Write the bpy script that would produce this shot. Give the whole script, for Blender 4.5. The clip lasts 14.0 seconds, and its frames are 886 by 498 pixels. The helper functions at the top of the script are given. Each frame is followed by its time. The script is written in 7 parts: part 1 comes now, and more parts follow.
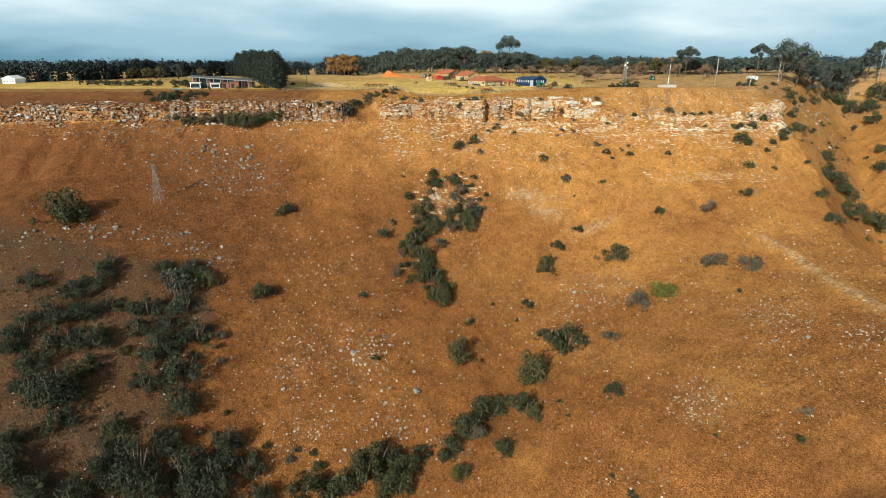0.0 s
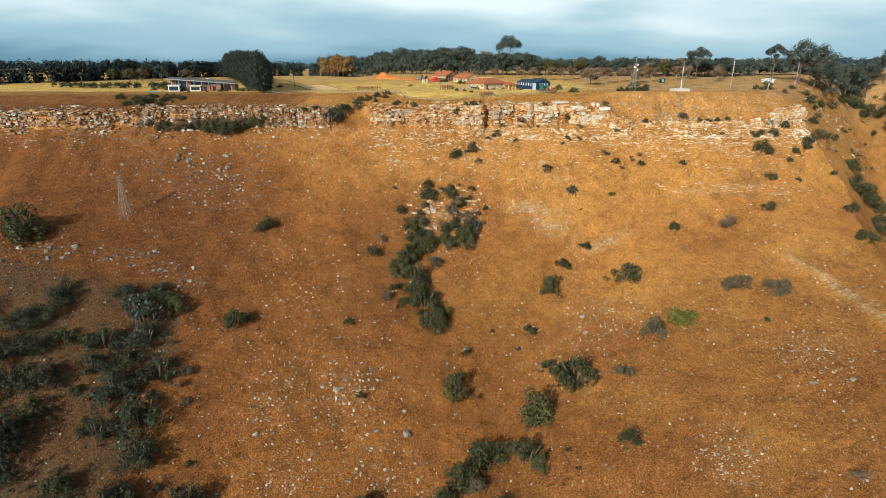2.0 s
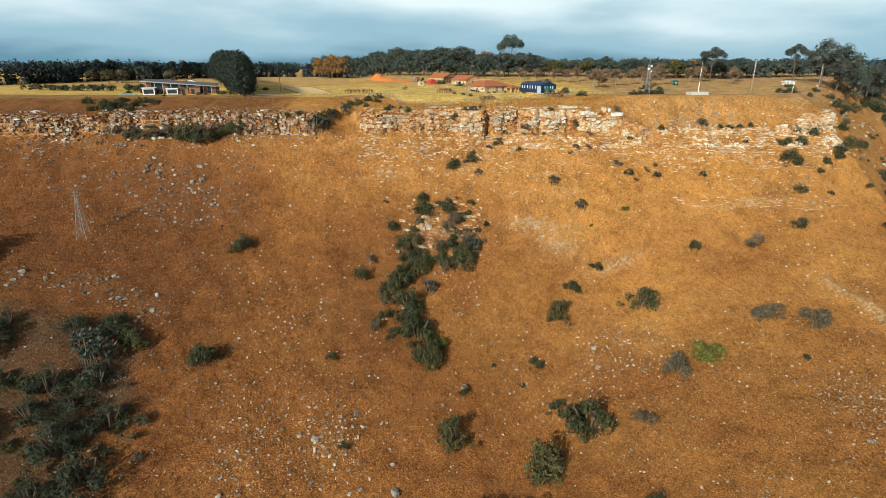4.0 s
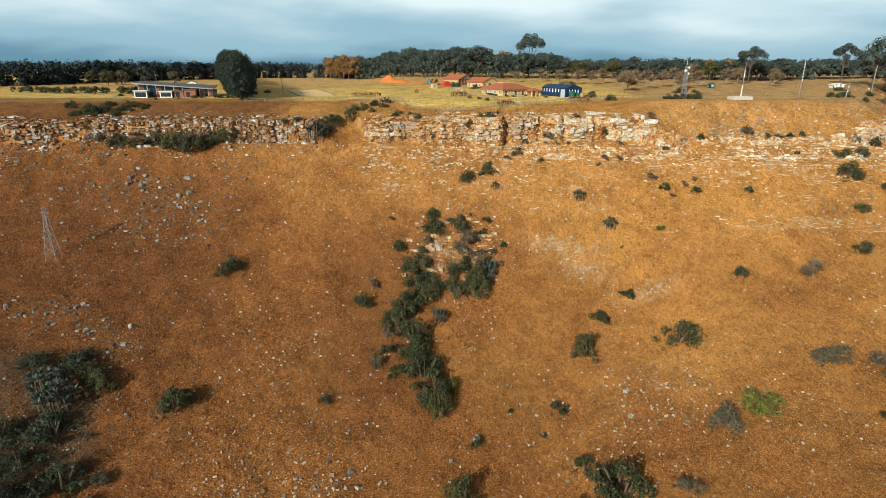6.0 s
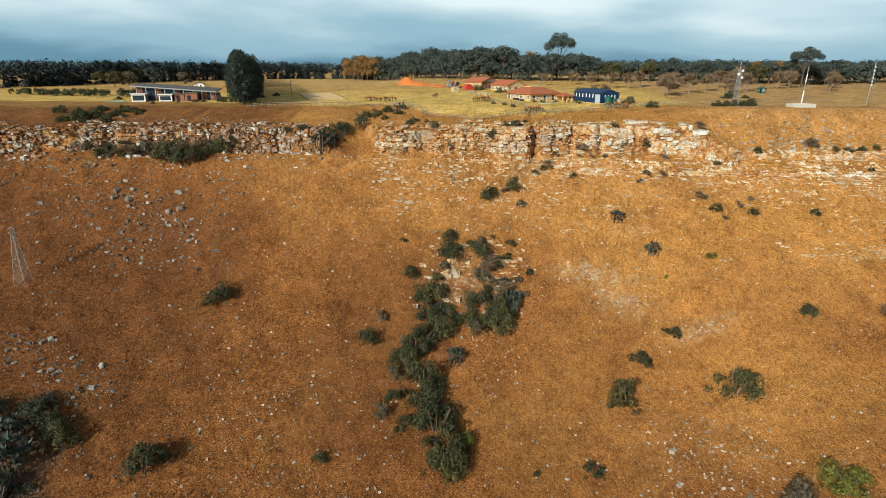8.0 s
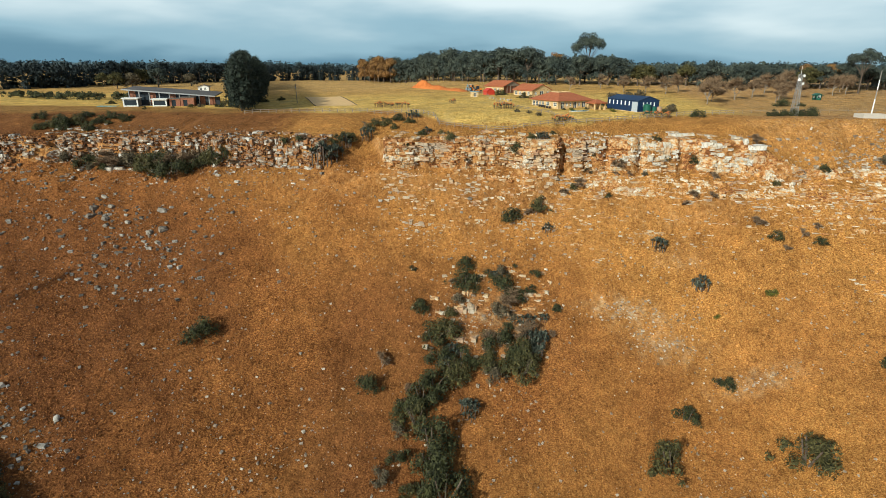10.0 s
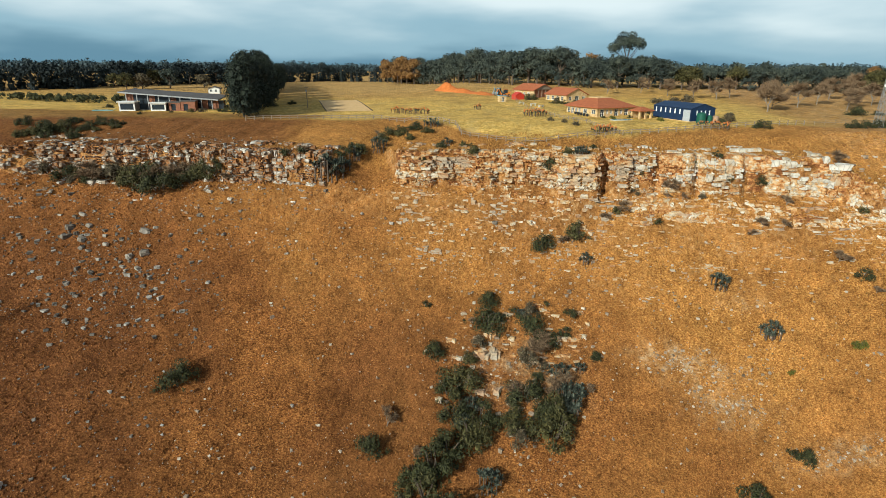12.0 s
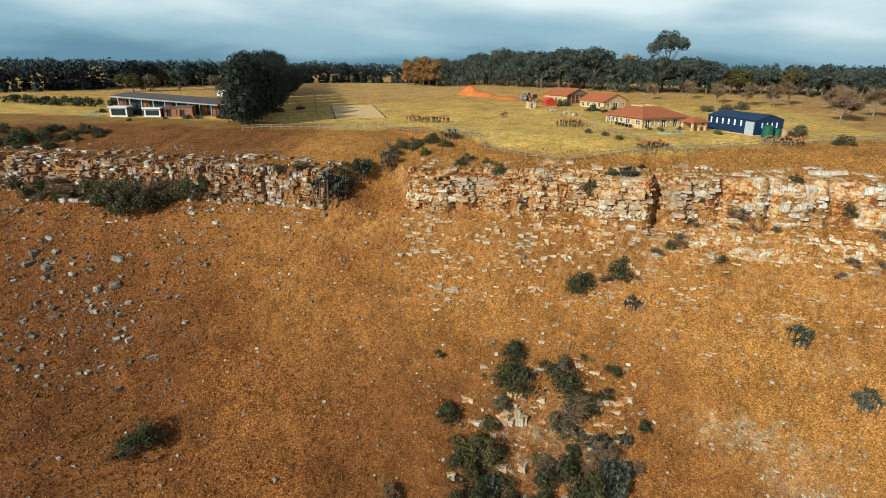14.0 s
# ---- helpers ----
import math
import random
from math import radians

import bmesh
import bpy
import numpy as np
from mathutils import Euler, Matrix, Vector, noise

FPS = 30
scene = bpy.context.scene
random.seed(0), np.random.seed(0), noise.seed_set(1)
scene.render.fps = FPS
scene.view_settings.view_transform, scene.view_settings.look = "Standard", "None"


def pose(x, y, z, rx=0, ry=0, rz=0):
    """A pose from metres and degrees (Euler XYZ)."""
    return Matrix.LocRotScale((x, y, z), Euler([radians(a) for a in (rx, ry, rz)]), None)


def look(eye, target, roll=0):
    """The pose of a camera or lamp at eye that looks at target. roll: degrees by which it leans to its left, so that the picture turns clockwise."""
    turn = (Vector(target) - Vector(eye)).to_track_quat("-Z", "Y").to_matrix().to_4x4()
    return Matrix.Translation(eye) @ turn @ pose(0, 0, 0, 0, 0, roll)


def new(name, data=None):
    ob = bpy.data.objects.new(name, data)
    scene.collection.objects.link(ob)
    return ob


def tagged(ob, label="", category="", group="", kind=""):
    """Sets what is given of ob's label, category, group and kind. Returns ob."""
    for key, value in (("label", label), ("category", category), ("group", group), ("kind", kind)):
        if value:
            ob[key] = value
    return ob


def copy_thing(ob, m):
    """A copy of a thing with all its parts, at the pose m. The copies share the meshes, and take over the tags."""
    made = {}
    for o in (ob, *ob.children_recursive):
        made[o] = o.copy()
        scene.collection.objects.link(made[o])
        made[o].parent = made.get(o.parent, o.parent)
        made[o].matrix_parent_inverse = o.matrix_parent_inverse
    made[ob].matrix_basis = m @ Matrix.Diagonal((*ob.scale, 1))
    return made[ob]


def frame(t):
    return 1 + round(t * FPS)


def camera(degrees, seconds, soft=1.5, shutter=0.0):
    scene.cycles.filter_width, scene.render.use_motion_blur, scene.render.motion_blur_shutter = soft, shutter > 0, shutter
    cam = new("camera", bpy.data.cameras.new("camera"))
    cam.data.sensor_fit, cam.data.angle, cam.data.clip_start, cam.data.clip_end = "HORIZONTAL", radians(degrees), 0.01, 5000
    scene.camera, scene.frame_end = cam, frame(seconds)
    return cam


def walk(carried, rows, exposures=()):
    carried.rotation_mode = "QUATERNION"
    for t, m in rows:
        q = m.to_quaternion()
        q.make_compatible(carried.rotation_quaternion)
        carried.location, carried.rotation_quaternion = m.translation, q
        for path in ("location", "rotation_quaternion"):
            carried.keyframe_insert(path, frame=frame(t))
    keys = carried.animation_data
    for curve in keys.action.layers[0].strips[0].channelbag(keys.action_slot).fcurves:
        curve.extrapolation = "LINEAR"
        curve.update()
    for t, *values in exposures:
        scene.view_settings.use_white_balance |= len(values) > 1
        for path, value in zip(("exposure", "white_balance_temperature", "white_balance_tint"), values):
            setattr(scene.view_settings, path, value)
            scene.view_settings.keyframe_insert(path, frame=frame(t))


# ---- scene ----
cam = camera(75.3, 14.0, soft=0.65)
METRES, EYE, TILT, LEAN, TURN = 150.0, 100.0, -17.8, 0.0, 0.0
ROWS = [
    (0.0, 0.0, 0.0, 0.0, -0.0, 0.0, 0.0),
    (0.5, 0.0028, 0.0305, 0.0108, -0.01, 0.01, -0.03),
    (1.0, 0.0054, 0.062, 0.0221, -0.03, 0.01, -0.06),
    (1.5, 0.0078, 0.0947, 0.0335, -0.04, 0.02, -0.07),
    (2.0, 0.0104, 0.1278, 0.0452, -0.05, 0.03, -0.07),
    (2.5, 0.0126, 0.1615, 0.0568, -0.08, 0.04, -0.08),
    (3.0, 0.015, 0.1956, 0.0685, -0.09, 0.05, -0.08),
    (5.5, 0.0266, 0.3684, 0.1277, 0.86, 0.04, -0.39),
    (6.0, 0.0287, 0.403, 0.1399, 1.58, 0.03, -0.64),
    (6.5, 0.0304, 0.4373, 0.1525, 2.17, 0.0, -0.87),
    (7.0, 0.0303, 0.472, 0.1648, 2.67, -0.01, -1.07),
    (7.5, 0.0308, 0.5067, 0.1771, 3.21, -0.02, -1.27),
    (8.0, 0.0302, 0.5415, 0.1893, 3.72, -0.02, -1.46),
    (10.5, 0.0255, 0.71, 0.2499, 6.12, -0.05, -2.42),
    (11.0, 0.0237, 0.7434, 0.2615, 6.71, -0.07, -2.63),
    (11.5, 0.0215, 0.7772, 0.273, 7.42, -0.1, -2.9),
    (12.0, 0.0187, 0.8109, 0.2842, 8.07, -0.13, -3.17),
    (12.5, 0.0157, 0.8445, 0.2959, 8.68, -0.16, -3.39),
    (13.0, 0.0121, 0.8776, 0.308, 9.24, -0.2, -3.62),
    (13.5, 0.008, 0.9106, 0.3202, 9.83, -0.24, -3.83),
    (14.0, 0.0036, 0.9411, 0.3314, 10.36, -0.3, -4.06),
]
walk(cam, [(t, pose(0, 0, EYE, TILT, LEAN, TURN) @ pose(METRES * x, METRES * y, METRES * z, 90 + pitch, roll, yaw)) for t, x, y, z, yaw, pitch, roll in ROWS],
     [(0.0, 0.17, 5900, 2), (6.0, 0.07, 5900, 2), (14.0, -0.02, 5900, 2)])

# ---- world, sun, exposure ----
SUN_EL, SUN_AZ = 24.5, 212.0          # degrees; azimuth clockwise from +y
world = bpy.data.worlds.new("sky")
scene.world = world
world.use_nodes = True
wn, wl = world.node_tree.nodes, world.node_tree.links
for n in list(wn):
    wn.remove(n)


def wnode(kind, **values):
    n = wn.new(kind)
    for k, v in values.items():
        n.inputs[k].default_value = v
    return n


sky = wn.new("ShaderNodeTexSky")
sky.sky_type = 'NISHITA'
sky.sun_disc = False
sky.sun_elevation, sky.sun_rotation = radians(SUN_EL), radians(SUN_AZ)
sky.air_density, sky.dust_density, sky.ozone_density = 1.0, 1.2, 2.0
w_tc = wn.new("ShaderNodeTexCoord")
w_sep = wn.new("ShaderNodeSeparateXYZ")
wl.new(w_tc.outputs["Generated"], w_sep.inputs[0])
w_map = wn.new("ShaderNodeMapping")
w_map.inputs["Scale"].default_value = (1.0, 1.0, 4.2)
wl.new(w_tc.outputs["Generated"], w_map.inputs[0])
w_n1 = wnode("ShaderNodeTexNoise", Scale=3.2, Detail=4.0, Roughness=0.45)
wl.new(w_map.outputs[0], w_n1.inputs["Vector"])
w_ramp = wn.new("ShaderNodeValToRGB")
w_ramp.color_ramp.interpolation = 'EASE'
w_ramp.color_ramp.elements[0].position, w_ramp.color_ramp.elements[0].color = 0.40, (0.165, 0.300, 0.390, 1)
w_ramp.color_ramp.elements[1].position, w_ramp.color_ramp.elements[1].color = 0.96, (0.90, 0.94, 0.92, 1)
mid = w_ramp.color_ramp.elements.new(0.60)
mid.color = (0.36, 0.52, 0.60, 1)
w_rise = wn.new("ShaderNodeMath")          # cloud thickens overhead
w_rise.operation = 'MULTIPLY_ADD'
w_rise.use_clamp = True
wl.new(w_sep.outputs[2], w_rise.inputs[0])
w_rise.inputs[1].default_value = 4.6
w_soft = wn.new("ShaderNodeMath")
w_soft.operation = 'MULTIPLY_ADD'
w_soft.inputs[1].default_value, w_soft.inputs[2].default_value = 0.75, 0.05
wl.new(w_n1.outputs["Fac"], w_soft.inputs[0])
w_west = wn.new("ShaderNodeMath")            # clouds are heavier and darker to the west
w_west.operation = 'MULTIPLY_ADD'
w_west.inputs[1].default_value = 0.09
wl.new(w_sep.outputs[0], w_west.inputs[0])
wl.new(w_soft.outputs[0], w_west.inputs[2])
wl.new(w_west.outputs[0], w_rise.inputs[2])
wl.new(w_rise.outputs[0], w_ramp.inputs[0])
w_sky = wn.new("ShaderNodeBackground")
wl.new(sky.outputs[0], w_sky.inputs[0])
w_sky.inputs[1].default_value = 0.06
w_cloud = wn.new("ShaderNodeBackground")
wl.new(w_ramp.outputs[0], w_cloud.inputs[0])
w_cloud.inputs[1].default_value = 1.0
w_mix = wn.new("ShaderNodeMixShader")
w_bank = wn.new("ShaderNodeMapRange")        # the cloud bank lies low; overhead the sky is clear
w_bank.interpolation_type = 'SMOOTHSTEP'
w_bank.inputs[1].default_value, w_bank.inputs[2].default_value = 0.10, 0.40
w_bank.inputs[3].default_value, w_bank.inputs[4].default_value = 0.92, 0.18
wl.new(w_sep.outputs[2], w_bank.inputs[0])
wl.new(w_bank.outputs[0], w_mix.inputs[0])
wl.new(w_sky.outputs[0], w_mix.inputs[1])
wl.new(w_cloud.outputs[0], w_mix.inputs[2])
w_out = wn.new("ShaderNodeOutputWorld")
wl.new(w_mix.outputs[0], w_out.inputs[0])

sun_data = bpy.data.lights.new("sun", 'SUN')
sun_data.energy, sun_data.angle, sun_data.color = 5.0, radians(0.6), (1.0, 0.925, 0.78)
sun_way = Vector((math.sin(radians(SUN_AZ)) * math.cos(radians(SUN_EL)), math.cos(radians(SUN_AZ)) * math.cos(radians(SUN_EL)), math.sin(radians(SUN_EL))))
sun = new("sun", sun_data)
sun.matrix_world = look(sun_way * 500, (0, 0, 0))
scene.view_settings.exposure = 0.0


# ---- materials ----
def material(name, colours, scale=1.0, detail=4.0, rough=0.85, bump=0.3, bump_scale=None, metal=0.0, island=0.0, random_ob=0.0, big=None, spec=0.3, stretch=(1, 1, 1), world_space=True, cracks=0.0):
    """A surface of two or three colours mixed by grain, with relief; big: a second, broader colour and its noise scale."""
    m = bpy.data.materials.new(name)
    m.use_nodes = True
    n, l = m.node_tree.nodes, m.node_tree.links
    b = n["Principled BSDF"]
    b.inputs["Roughness"].default_value, b.inputs["Metallic"].default_value = rough, metal
    b.inputs["Specular IOR Level"].default_value = spec
    geo = n.new("ShaderNodeNewGeometry")
    tc = n.new("ShaderNodeTexCoord")
    mp = n.new("ShaderNodeMapping")
    mp.inputs["Scale"].default_value = stretch
    l.new(geo.outputs["Position"] if world_space else tc.outputs["Object"], mp.inputs[0])
    no = n.new("ShaderNodeTexNoise")
    no.inputs["Scale"].default_value, no.inputs["Detail"].default_value, no.inputs["Roughness"].default_value = scale, detail, 0.65
    l.new(mp.outputs[0], no.inputs["Vector"])
    ramp = n.new("ShaderNodeValToRGB")
    e = ramp.color_ramp.elements
    e[0].position, e[1].position = 0.3, 0.7
    e[0].color, e[1].color = (*colours[0], 1), (*colours[-1], 1)
    for i, c in enumerate(colours[1:-1]):
        e.new(0.3 + 0.4 * (i + 1) / (len(colours) - 1)).color = (*c, 1)
    fac = no.outputs["Fac"]
    if island or random_ob:
        mul = n.new("ShaderNodeMath")
        mul.operation = 'MULTIPLY_ADD'
        if island:
            l.new(geo.outputs["Random Per Island"], mul.inputs[0])
            mul.inputs[1].default_value = island
        else:
            info = n.new("ShaderNodeObjectInfo")
            l.new(info.outputs["Random"], mul.inputs[0])
            mul.inputs[1].default_value = random_ob
        off = n.new("ShaderNodeMath")
        off.operation = 'SUBTRACT'
        l.new(fac, off.inputs[0])
        off.inputs[1].default_value = (island or random_ob) / 2
        l.new(off.outputs[0], mul.inputs[2])
        fac = mul.outputs[0]
    l.new(fac, ramp.inputs[0])
    col = ramp.outputs[0]
    if big:
        no2 = n.new("ShaderNodeTexNoise")
        no2.inputs["Scale"].default_value, no2.inputs["Detail"].default_value = big[1], 3
        l.new(mp.outputs[0], no2.inputs["Vector"])
        r2 = n.new("ShaderNodeMapRange")
        r2.inputs[1].default_value, r2.inputs[2].default_value = 0.45, 0.65
        l.new(no2.outputs["Fac"], r2.inputs[0])
        mx = n.new("ShaderNodeMix")
        mx.data_type = 'RGBA'
        l.new(r2.outputs[0], mx.inputs[0])
        l.new(col, mx.inputs[6])
        mx.inputs[7].default_value = (*big[0], 1)
        col = mx.outputs[2]
    edge = None
    if cracks:                                   # fine weathered fractures
        warp = n.new("ShaderNodeMix")
        warp.data_type = 'VECTOR'
        warp.inputs[0].default_value = 0.22
        l.new(mp.outputs[0], warp.inputs[4])
        l.new(no.outputs["Color"], warp.inputs[5])
        vo = n.new("ShaderNodeTexVoronoi")
        vo.feature = 'DISTANCE_TO_EDGE'
        vo.inputs["Scale"].default_value = cracks
        l.new(warp.outputs[1], vo.inputs["Vector"])
        edge = n.new("ShaderNodeMapRange")
        edge.inputs[1].default_value, edge.inputs[2].default_value, edge.inputs[3].default_value = 0.0, 0.05, 0.5
        l.new(vo.outputs["Distance"], edge.inputs[0])
        dark = n.new("ShaderNodeMix")
        dark.data_type, dark.blend_type = 'RGBA', 'MULTIPLY'
        dark.inputs[0].default_value = 1.0
        l.new(col, dark.inputs[6])
        l.new(edge.outputs[0], dark.inputs[7])
        col = dark.outputs[2]
    l.new(col, b.inputs["Base Color"])
    if bump:
        nb = n.new("ShaderNodeTexNoise")
        nb.inputs["Scale"].default_value, nb.inputs["Detail"].default_value = bump_scale or scale * 2, 5
        l.new(mp.outputs[0], nb.inputs["Vector"])
        bp = n.new("ShaderNodeBump")
        bp.inputs["Strength"].default_value, bp.inputs["Distance"].default_value = bump, 0.4 / (bump_scale or scale * 2)
        l.new(nb.outputs["Fac"], bp.inputs["Height"])
        l.new(bp.outputs[0], b.inputs["Normal"])
    return m


def plain(name, colour, rough=0.6, metal=0.0, spec=0.4, scale=3.0, bump=0.1):
    """A painted or plain surface with slight weathering."""
    return material(name, [tuple(c * 0.82 for c in colour), tuple(min(1, c * 1.1) for c in colour)], scale, 4, rough, bump, None, metal, spec=spec)


def ground_material():
    """Dry grass in three tones, mown lawn, bare soil and sand, mixed by zones; the western red zone also paints in
    shade.
    """
    m = bpy.data.materials.new("dry_grass_ground")
    m.use_nodes = True
    n, l = m.node_tree.nodes, m.node_tree.links
    b = n["Principled BSDF"]
    b.inputs["Roughness"].default_value = 0.95
    b.inputs["Specular IOR Level"].default_value = 0.1
    geo = n.new("ShaderNodeNewGeometry")

    def nz(scale, detail=4.0, rough=0.6, stretch=None):
        t = n.new("ShaderNodeTexNoise")
        t.inputs["Scale"].default_value, t.inputs["Detail"].default_value, t.inputs["Roughness"].default_value = scale, detail, rough
        if stretch:
            mp = n.new("ShaderNodeMapping")
            mp.inputs["Scale"].default_value = stretch
            l.new(geo.outputs["Position"], mp.inputs[0])
            l.new(mp.outputs[0], t.inputs["Vector"])
        else:
            l.new(geo.outputs["Position"], t.inputs["Vector"])
        return t.outputs["Fac"]

    def ramp(fac, stops):
        r = n.new("ShaderNodeValToRGB")
        e = r.color_ramp.elements
        e[0].position, e[0].color = stops[0][0], (*stops[0][1], 1)
        e[1].position, e[1].color = stops[-1][0], (*stops[-1][1], 1)
        for p, c in stops[1:-1]:
            e.new(p).color = (*c, 1)
        l.new(fac, r.inputs[0])
        return r.outputs[0]

    def mix(fac, a, c, blend='MIX'):
        x = n.new("ShaderNodeMix")
        x.data_type, x.blend_type = 'RGBA', blend
        if hasattr(fac, "links"):
            l.new(fac, x.inputs[0])
        else:
            x.inputs[0].default_value = fac
        for s, v in ((x.inputs[6], a), (x.inputs[7], c)):
            if hasattr(v, "links"):
                l.new(v, s)
            else:
                s.default_value = (*v, 1)
        return x.outputs[2]

    def zone(name):
        a = n.new("ShaderNodeAttribute")
        a.attribute_name = name
        return a.outputs["Fac"]

    def rng(fac, lo, hi):
        r = n.new("ShaderNodeMapRange")
        r.inputs[1].default_value, r.inputs[2].default_value = lo, hi
        l.new(fac, r.inputs[0])
        return r.outputs[0]

    fine = ramp(nz(3.4, 5, 0.7, (0.8, 1.2, 1)), [(0.35, (0.085, 0.030, 0.011)), (0.5, (0.255, 0.098, 0.027)), (0.64, (0.50, 0.232, 0.066))])
    gold = ramp(nz(3.8, 5, 0.7, (0.8, 1.2, 1)), [(0.35, (0.15, 0.062, 0.017)), (0.5, (0.425, 0.186, 0.045)), (0.64, (0.70, 0.395, 0.120))])
    patch = n.new("ShaderNodeMath")
    patch.operation = 'MULTIPLY_ADD'
    l.new(nz(0.045, 5, 0.6), patch.inputs[0])
    patch.inputs[1].default_value = 0.9
    l.new(zone("gold"), patch.inputs[2])
    grass = mix(rng(patch.outputs[0], 0.50, 1.25), fine, gold)
    # rust-brown grass; in the west its dark tone also paints in cloud shade
    red = ramp(nz(3.0, 5, 0.7), [(0.35, (0.066, 0.023, 0.010)), (0.53, (0.168, 0.064, 0.022)), (0.67, (0.36, 0.166, 0.060))])
    grass = mix(zone("red"), grass, red)
    lawn = ramp(nz(0.9, 5, 0.65), [(0.36, (0.48, 0.285, 0.062)), (0.52, (0.72, 0.465, 0.120)), (0.66, (0.88, 0.63, 0.21))])
    lawn = mix(rng(nz(0.22, 6, 0.7, (1.0, 0.45, 1)), 0.5, 0.72), lawn, (0.60, 0.42, 0.16))
    lawn = mix(rng(nz(0.05, 5), 0.42, 0.75), lawn, (0.54, 0.345, 0.095))
    col = mix(zone("lawn"), grass, lawn)
    pale = ramp(nz(1.4, 6, 0.7), [(0.3, (0.40, 0.26, 0.12)), (0.7, (0.68, 0.53, 0.34))])
    worn = n.new("ShaderNodeMath")
    worn.operation = 'MULTIPLY'
    l.new(zone("pale"), worn.inputs[0])
    l.new(rng(nz(0.55, 8, 0.7, (1, 1.6, 1)), 0.40, 0.62), worn.inputs[1])
    col = mix(worn.outputs[0], col, pale)
    rock = ramp(nz(0.9, 6, 0.7), [(0.36, (0.17, 0.072, 0.023)), (0.5, (0.40, 0.185, 0.055)), (0.66, (0.56, 0.36, 0.17))])
    sep = n.new("ShaderNodeSeparateXYZ")
    l.new(geo.outputs["True Normal"], sep.inputs[0])
    steep = n.new("ShaderNodeMapRange")
    steep.inputs[1].default_value, steep.inputs[2].default_value = 0.60, 0.42
    l.new(sep.outputs[2], steep.inputs[0])
    col = mix(steep.outputs[0], col, rock)
    mottle = ramp(nz(0.16, 7, 0.68), [(0.30, (0.62, 0.60, 0.58)), (0.5, (0.95, 0.95, 0.95)), (0.70, (1.22, 1.20, 1.16))])
    col = mix(1.0, col, mottle, 'MULTIPLY')
    clumps = ramp(nz(1.15, 6, 0.78, (1.0, 0.62, 0.8)), [(0.32, (0.50, 0.48, 0.46)), (0.47, (0.96, 0.95, 0.93)), (0.58, (1.16, 1.15, 1.12)), (0.70, (1.52, 1.50, 1.44))])
    tufty = n.new("ShaderNodeMath")
    tufty.operation = 'MULTIPLY_ADD'
    l.new(zone("lawn"), tufty.inputs[0])
    tufty.inputs[1].default_value, tufty.inputs[2].default_value = -0.75, 1.0
    col = mix(tufty.outputs[0], col, mix(1.0, col, clumps, 'MULTIPLY'))
    # duller brown to near-black ground colour across the scrub zone
    dark_floor = ramp(nz(1.6, 6, 0.75), [(0.32, (0.022, 0.017, 0.012)), (0.5, (0.085, 0.058, 0.034)), (0.68, (0.19, 0.130, 0.072))])
    col = mix(zone("scrub"), col, dark_floor)
    l.new(col, b.inputs["Base Color"])
    bp = n.new("ShaderNodeBump")
    bp.inputs["Strength"].default_value, bp.inputs["Distance"].default_value = 1.0, 0.4
    l.new(nz(2.6, 7, 0.75), bp.inputs["Height"])
    l.new(bp.outputs[0], b.inputs["Normal"])
    return m


M_GROUND = ground_material()
def tone_material(name, tones):
    """Rock whose blocks differ in tone, with stained and fractured grain."""
    m = material(name, tones, 0.9, 8, 0.9, 0.7, 3.4, spec=0.2, stretch=(1, 1, 1.8), cracks=0.9)
    n, l = m.node_tree.nodes, m.node_tree.links
    ramp = next(x for x in n if x.type == 'VALTORGB')
    src = ramp.inputs[0].links[0].from_socket
    at, add = n.new("ShaderNodeAttribute"), n.new("ShaderNodeMath")
    at.attribute_name = "tone"
    add.operation = 'ADD'
    l.new(src, add.inputs[0])
    l.new(at.outputs["Fac"], add.inputs[1])
    l.new(add.outputs[0], ramp.inputs[0])
    return m


ROCK_TONES = [(0.19, 0.072, 0.024), (0.46, 0.205, 0.066), (0.58, 0.365, 0.165), (0.54, 0.445, 0.310), (0.70, 0.64, 0.53)]
M_ROCK = material("sandstone", ROCK_TONES, 0.6, 8, 0.9, 0.55, 3.2, random_ob=0.2, spec=0.2, big=((0.42, 0.34, 0.25), 0.13), stretch=(1, 1, 1.6), cracks=1.1)
M_ROCK_MANY = material("sandstone_broken", ROCK_TONES, 0.6, 8, 0.9, 0.55, 3.2, island=0.24, spec=0.2, big=((0.42, 0.34, 0.25), 0.13), stretch=(1, 1, 1.6), cracks=1.1)
GREY_TONES = [(0.06, 0.034, 0.02), (0.36, 0.150, 0.048), (0.26, 0.185, 0.12), (0.42, 0.365, 0.30), (0.68, 0.645, 0.57)]
M_ROCK_GREY = material("grey_lichened_sandstone", GREY_TONES, 0.6, 8, 0.9, 0.3, 3.2, island=0.24, spec=0.2, stretch=(1, 1, 1.6), cracks=1.1)
M_FACE_GREY = tone_material("grey_lichened_face", GREY_TONES)
M_FACE = tone_material("sandstone_face", ROCK_TONES)
M_SLAB = material("grey_sandstone_slab", [(0.42, 0.20, 0.080), (0.50, 0.37, 0.225), (0.54, 0.49, 0.40), (0.68, 0.64, 0.56)], 0.7, 8, 0.9, 0.55, 3.0, random_ob=0.3, spec=0.2, stretch=(1.2, 1.2, 0.5), cracks=0.8)
M_SLAB_MANY = material("grey_sandstone_slabs", [(0.42, 0.20, 0.080), (0.50, 0.37, 0.225), (0.54, 0.49, 0.40), (0.68, 0.64, 0.56)], 0.7, 8, 0.9, 0.55, 3.0, island=0.3, spec=0.2, stretch=(1.2, 1.2, 0.5), cracks=0.8)
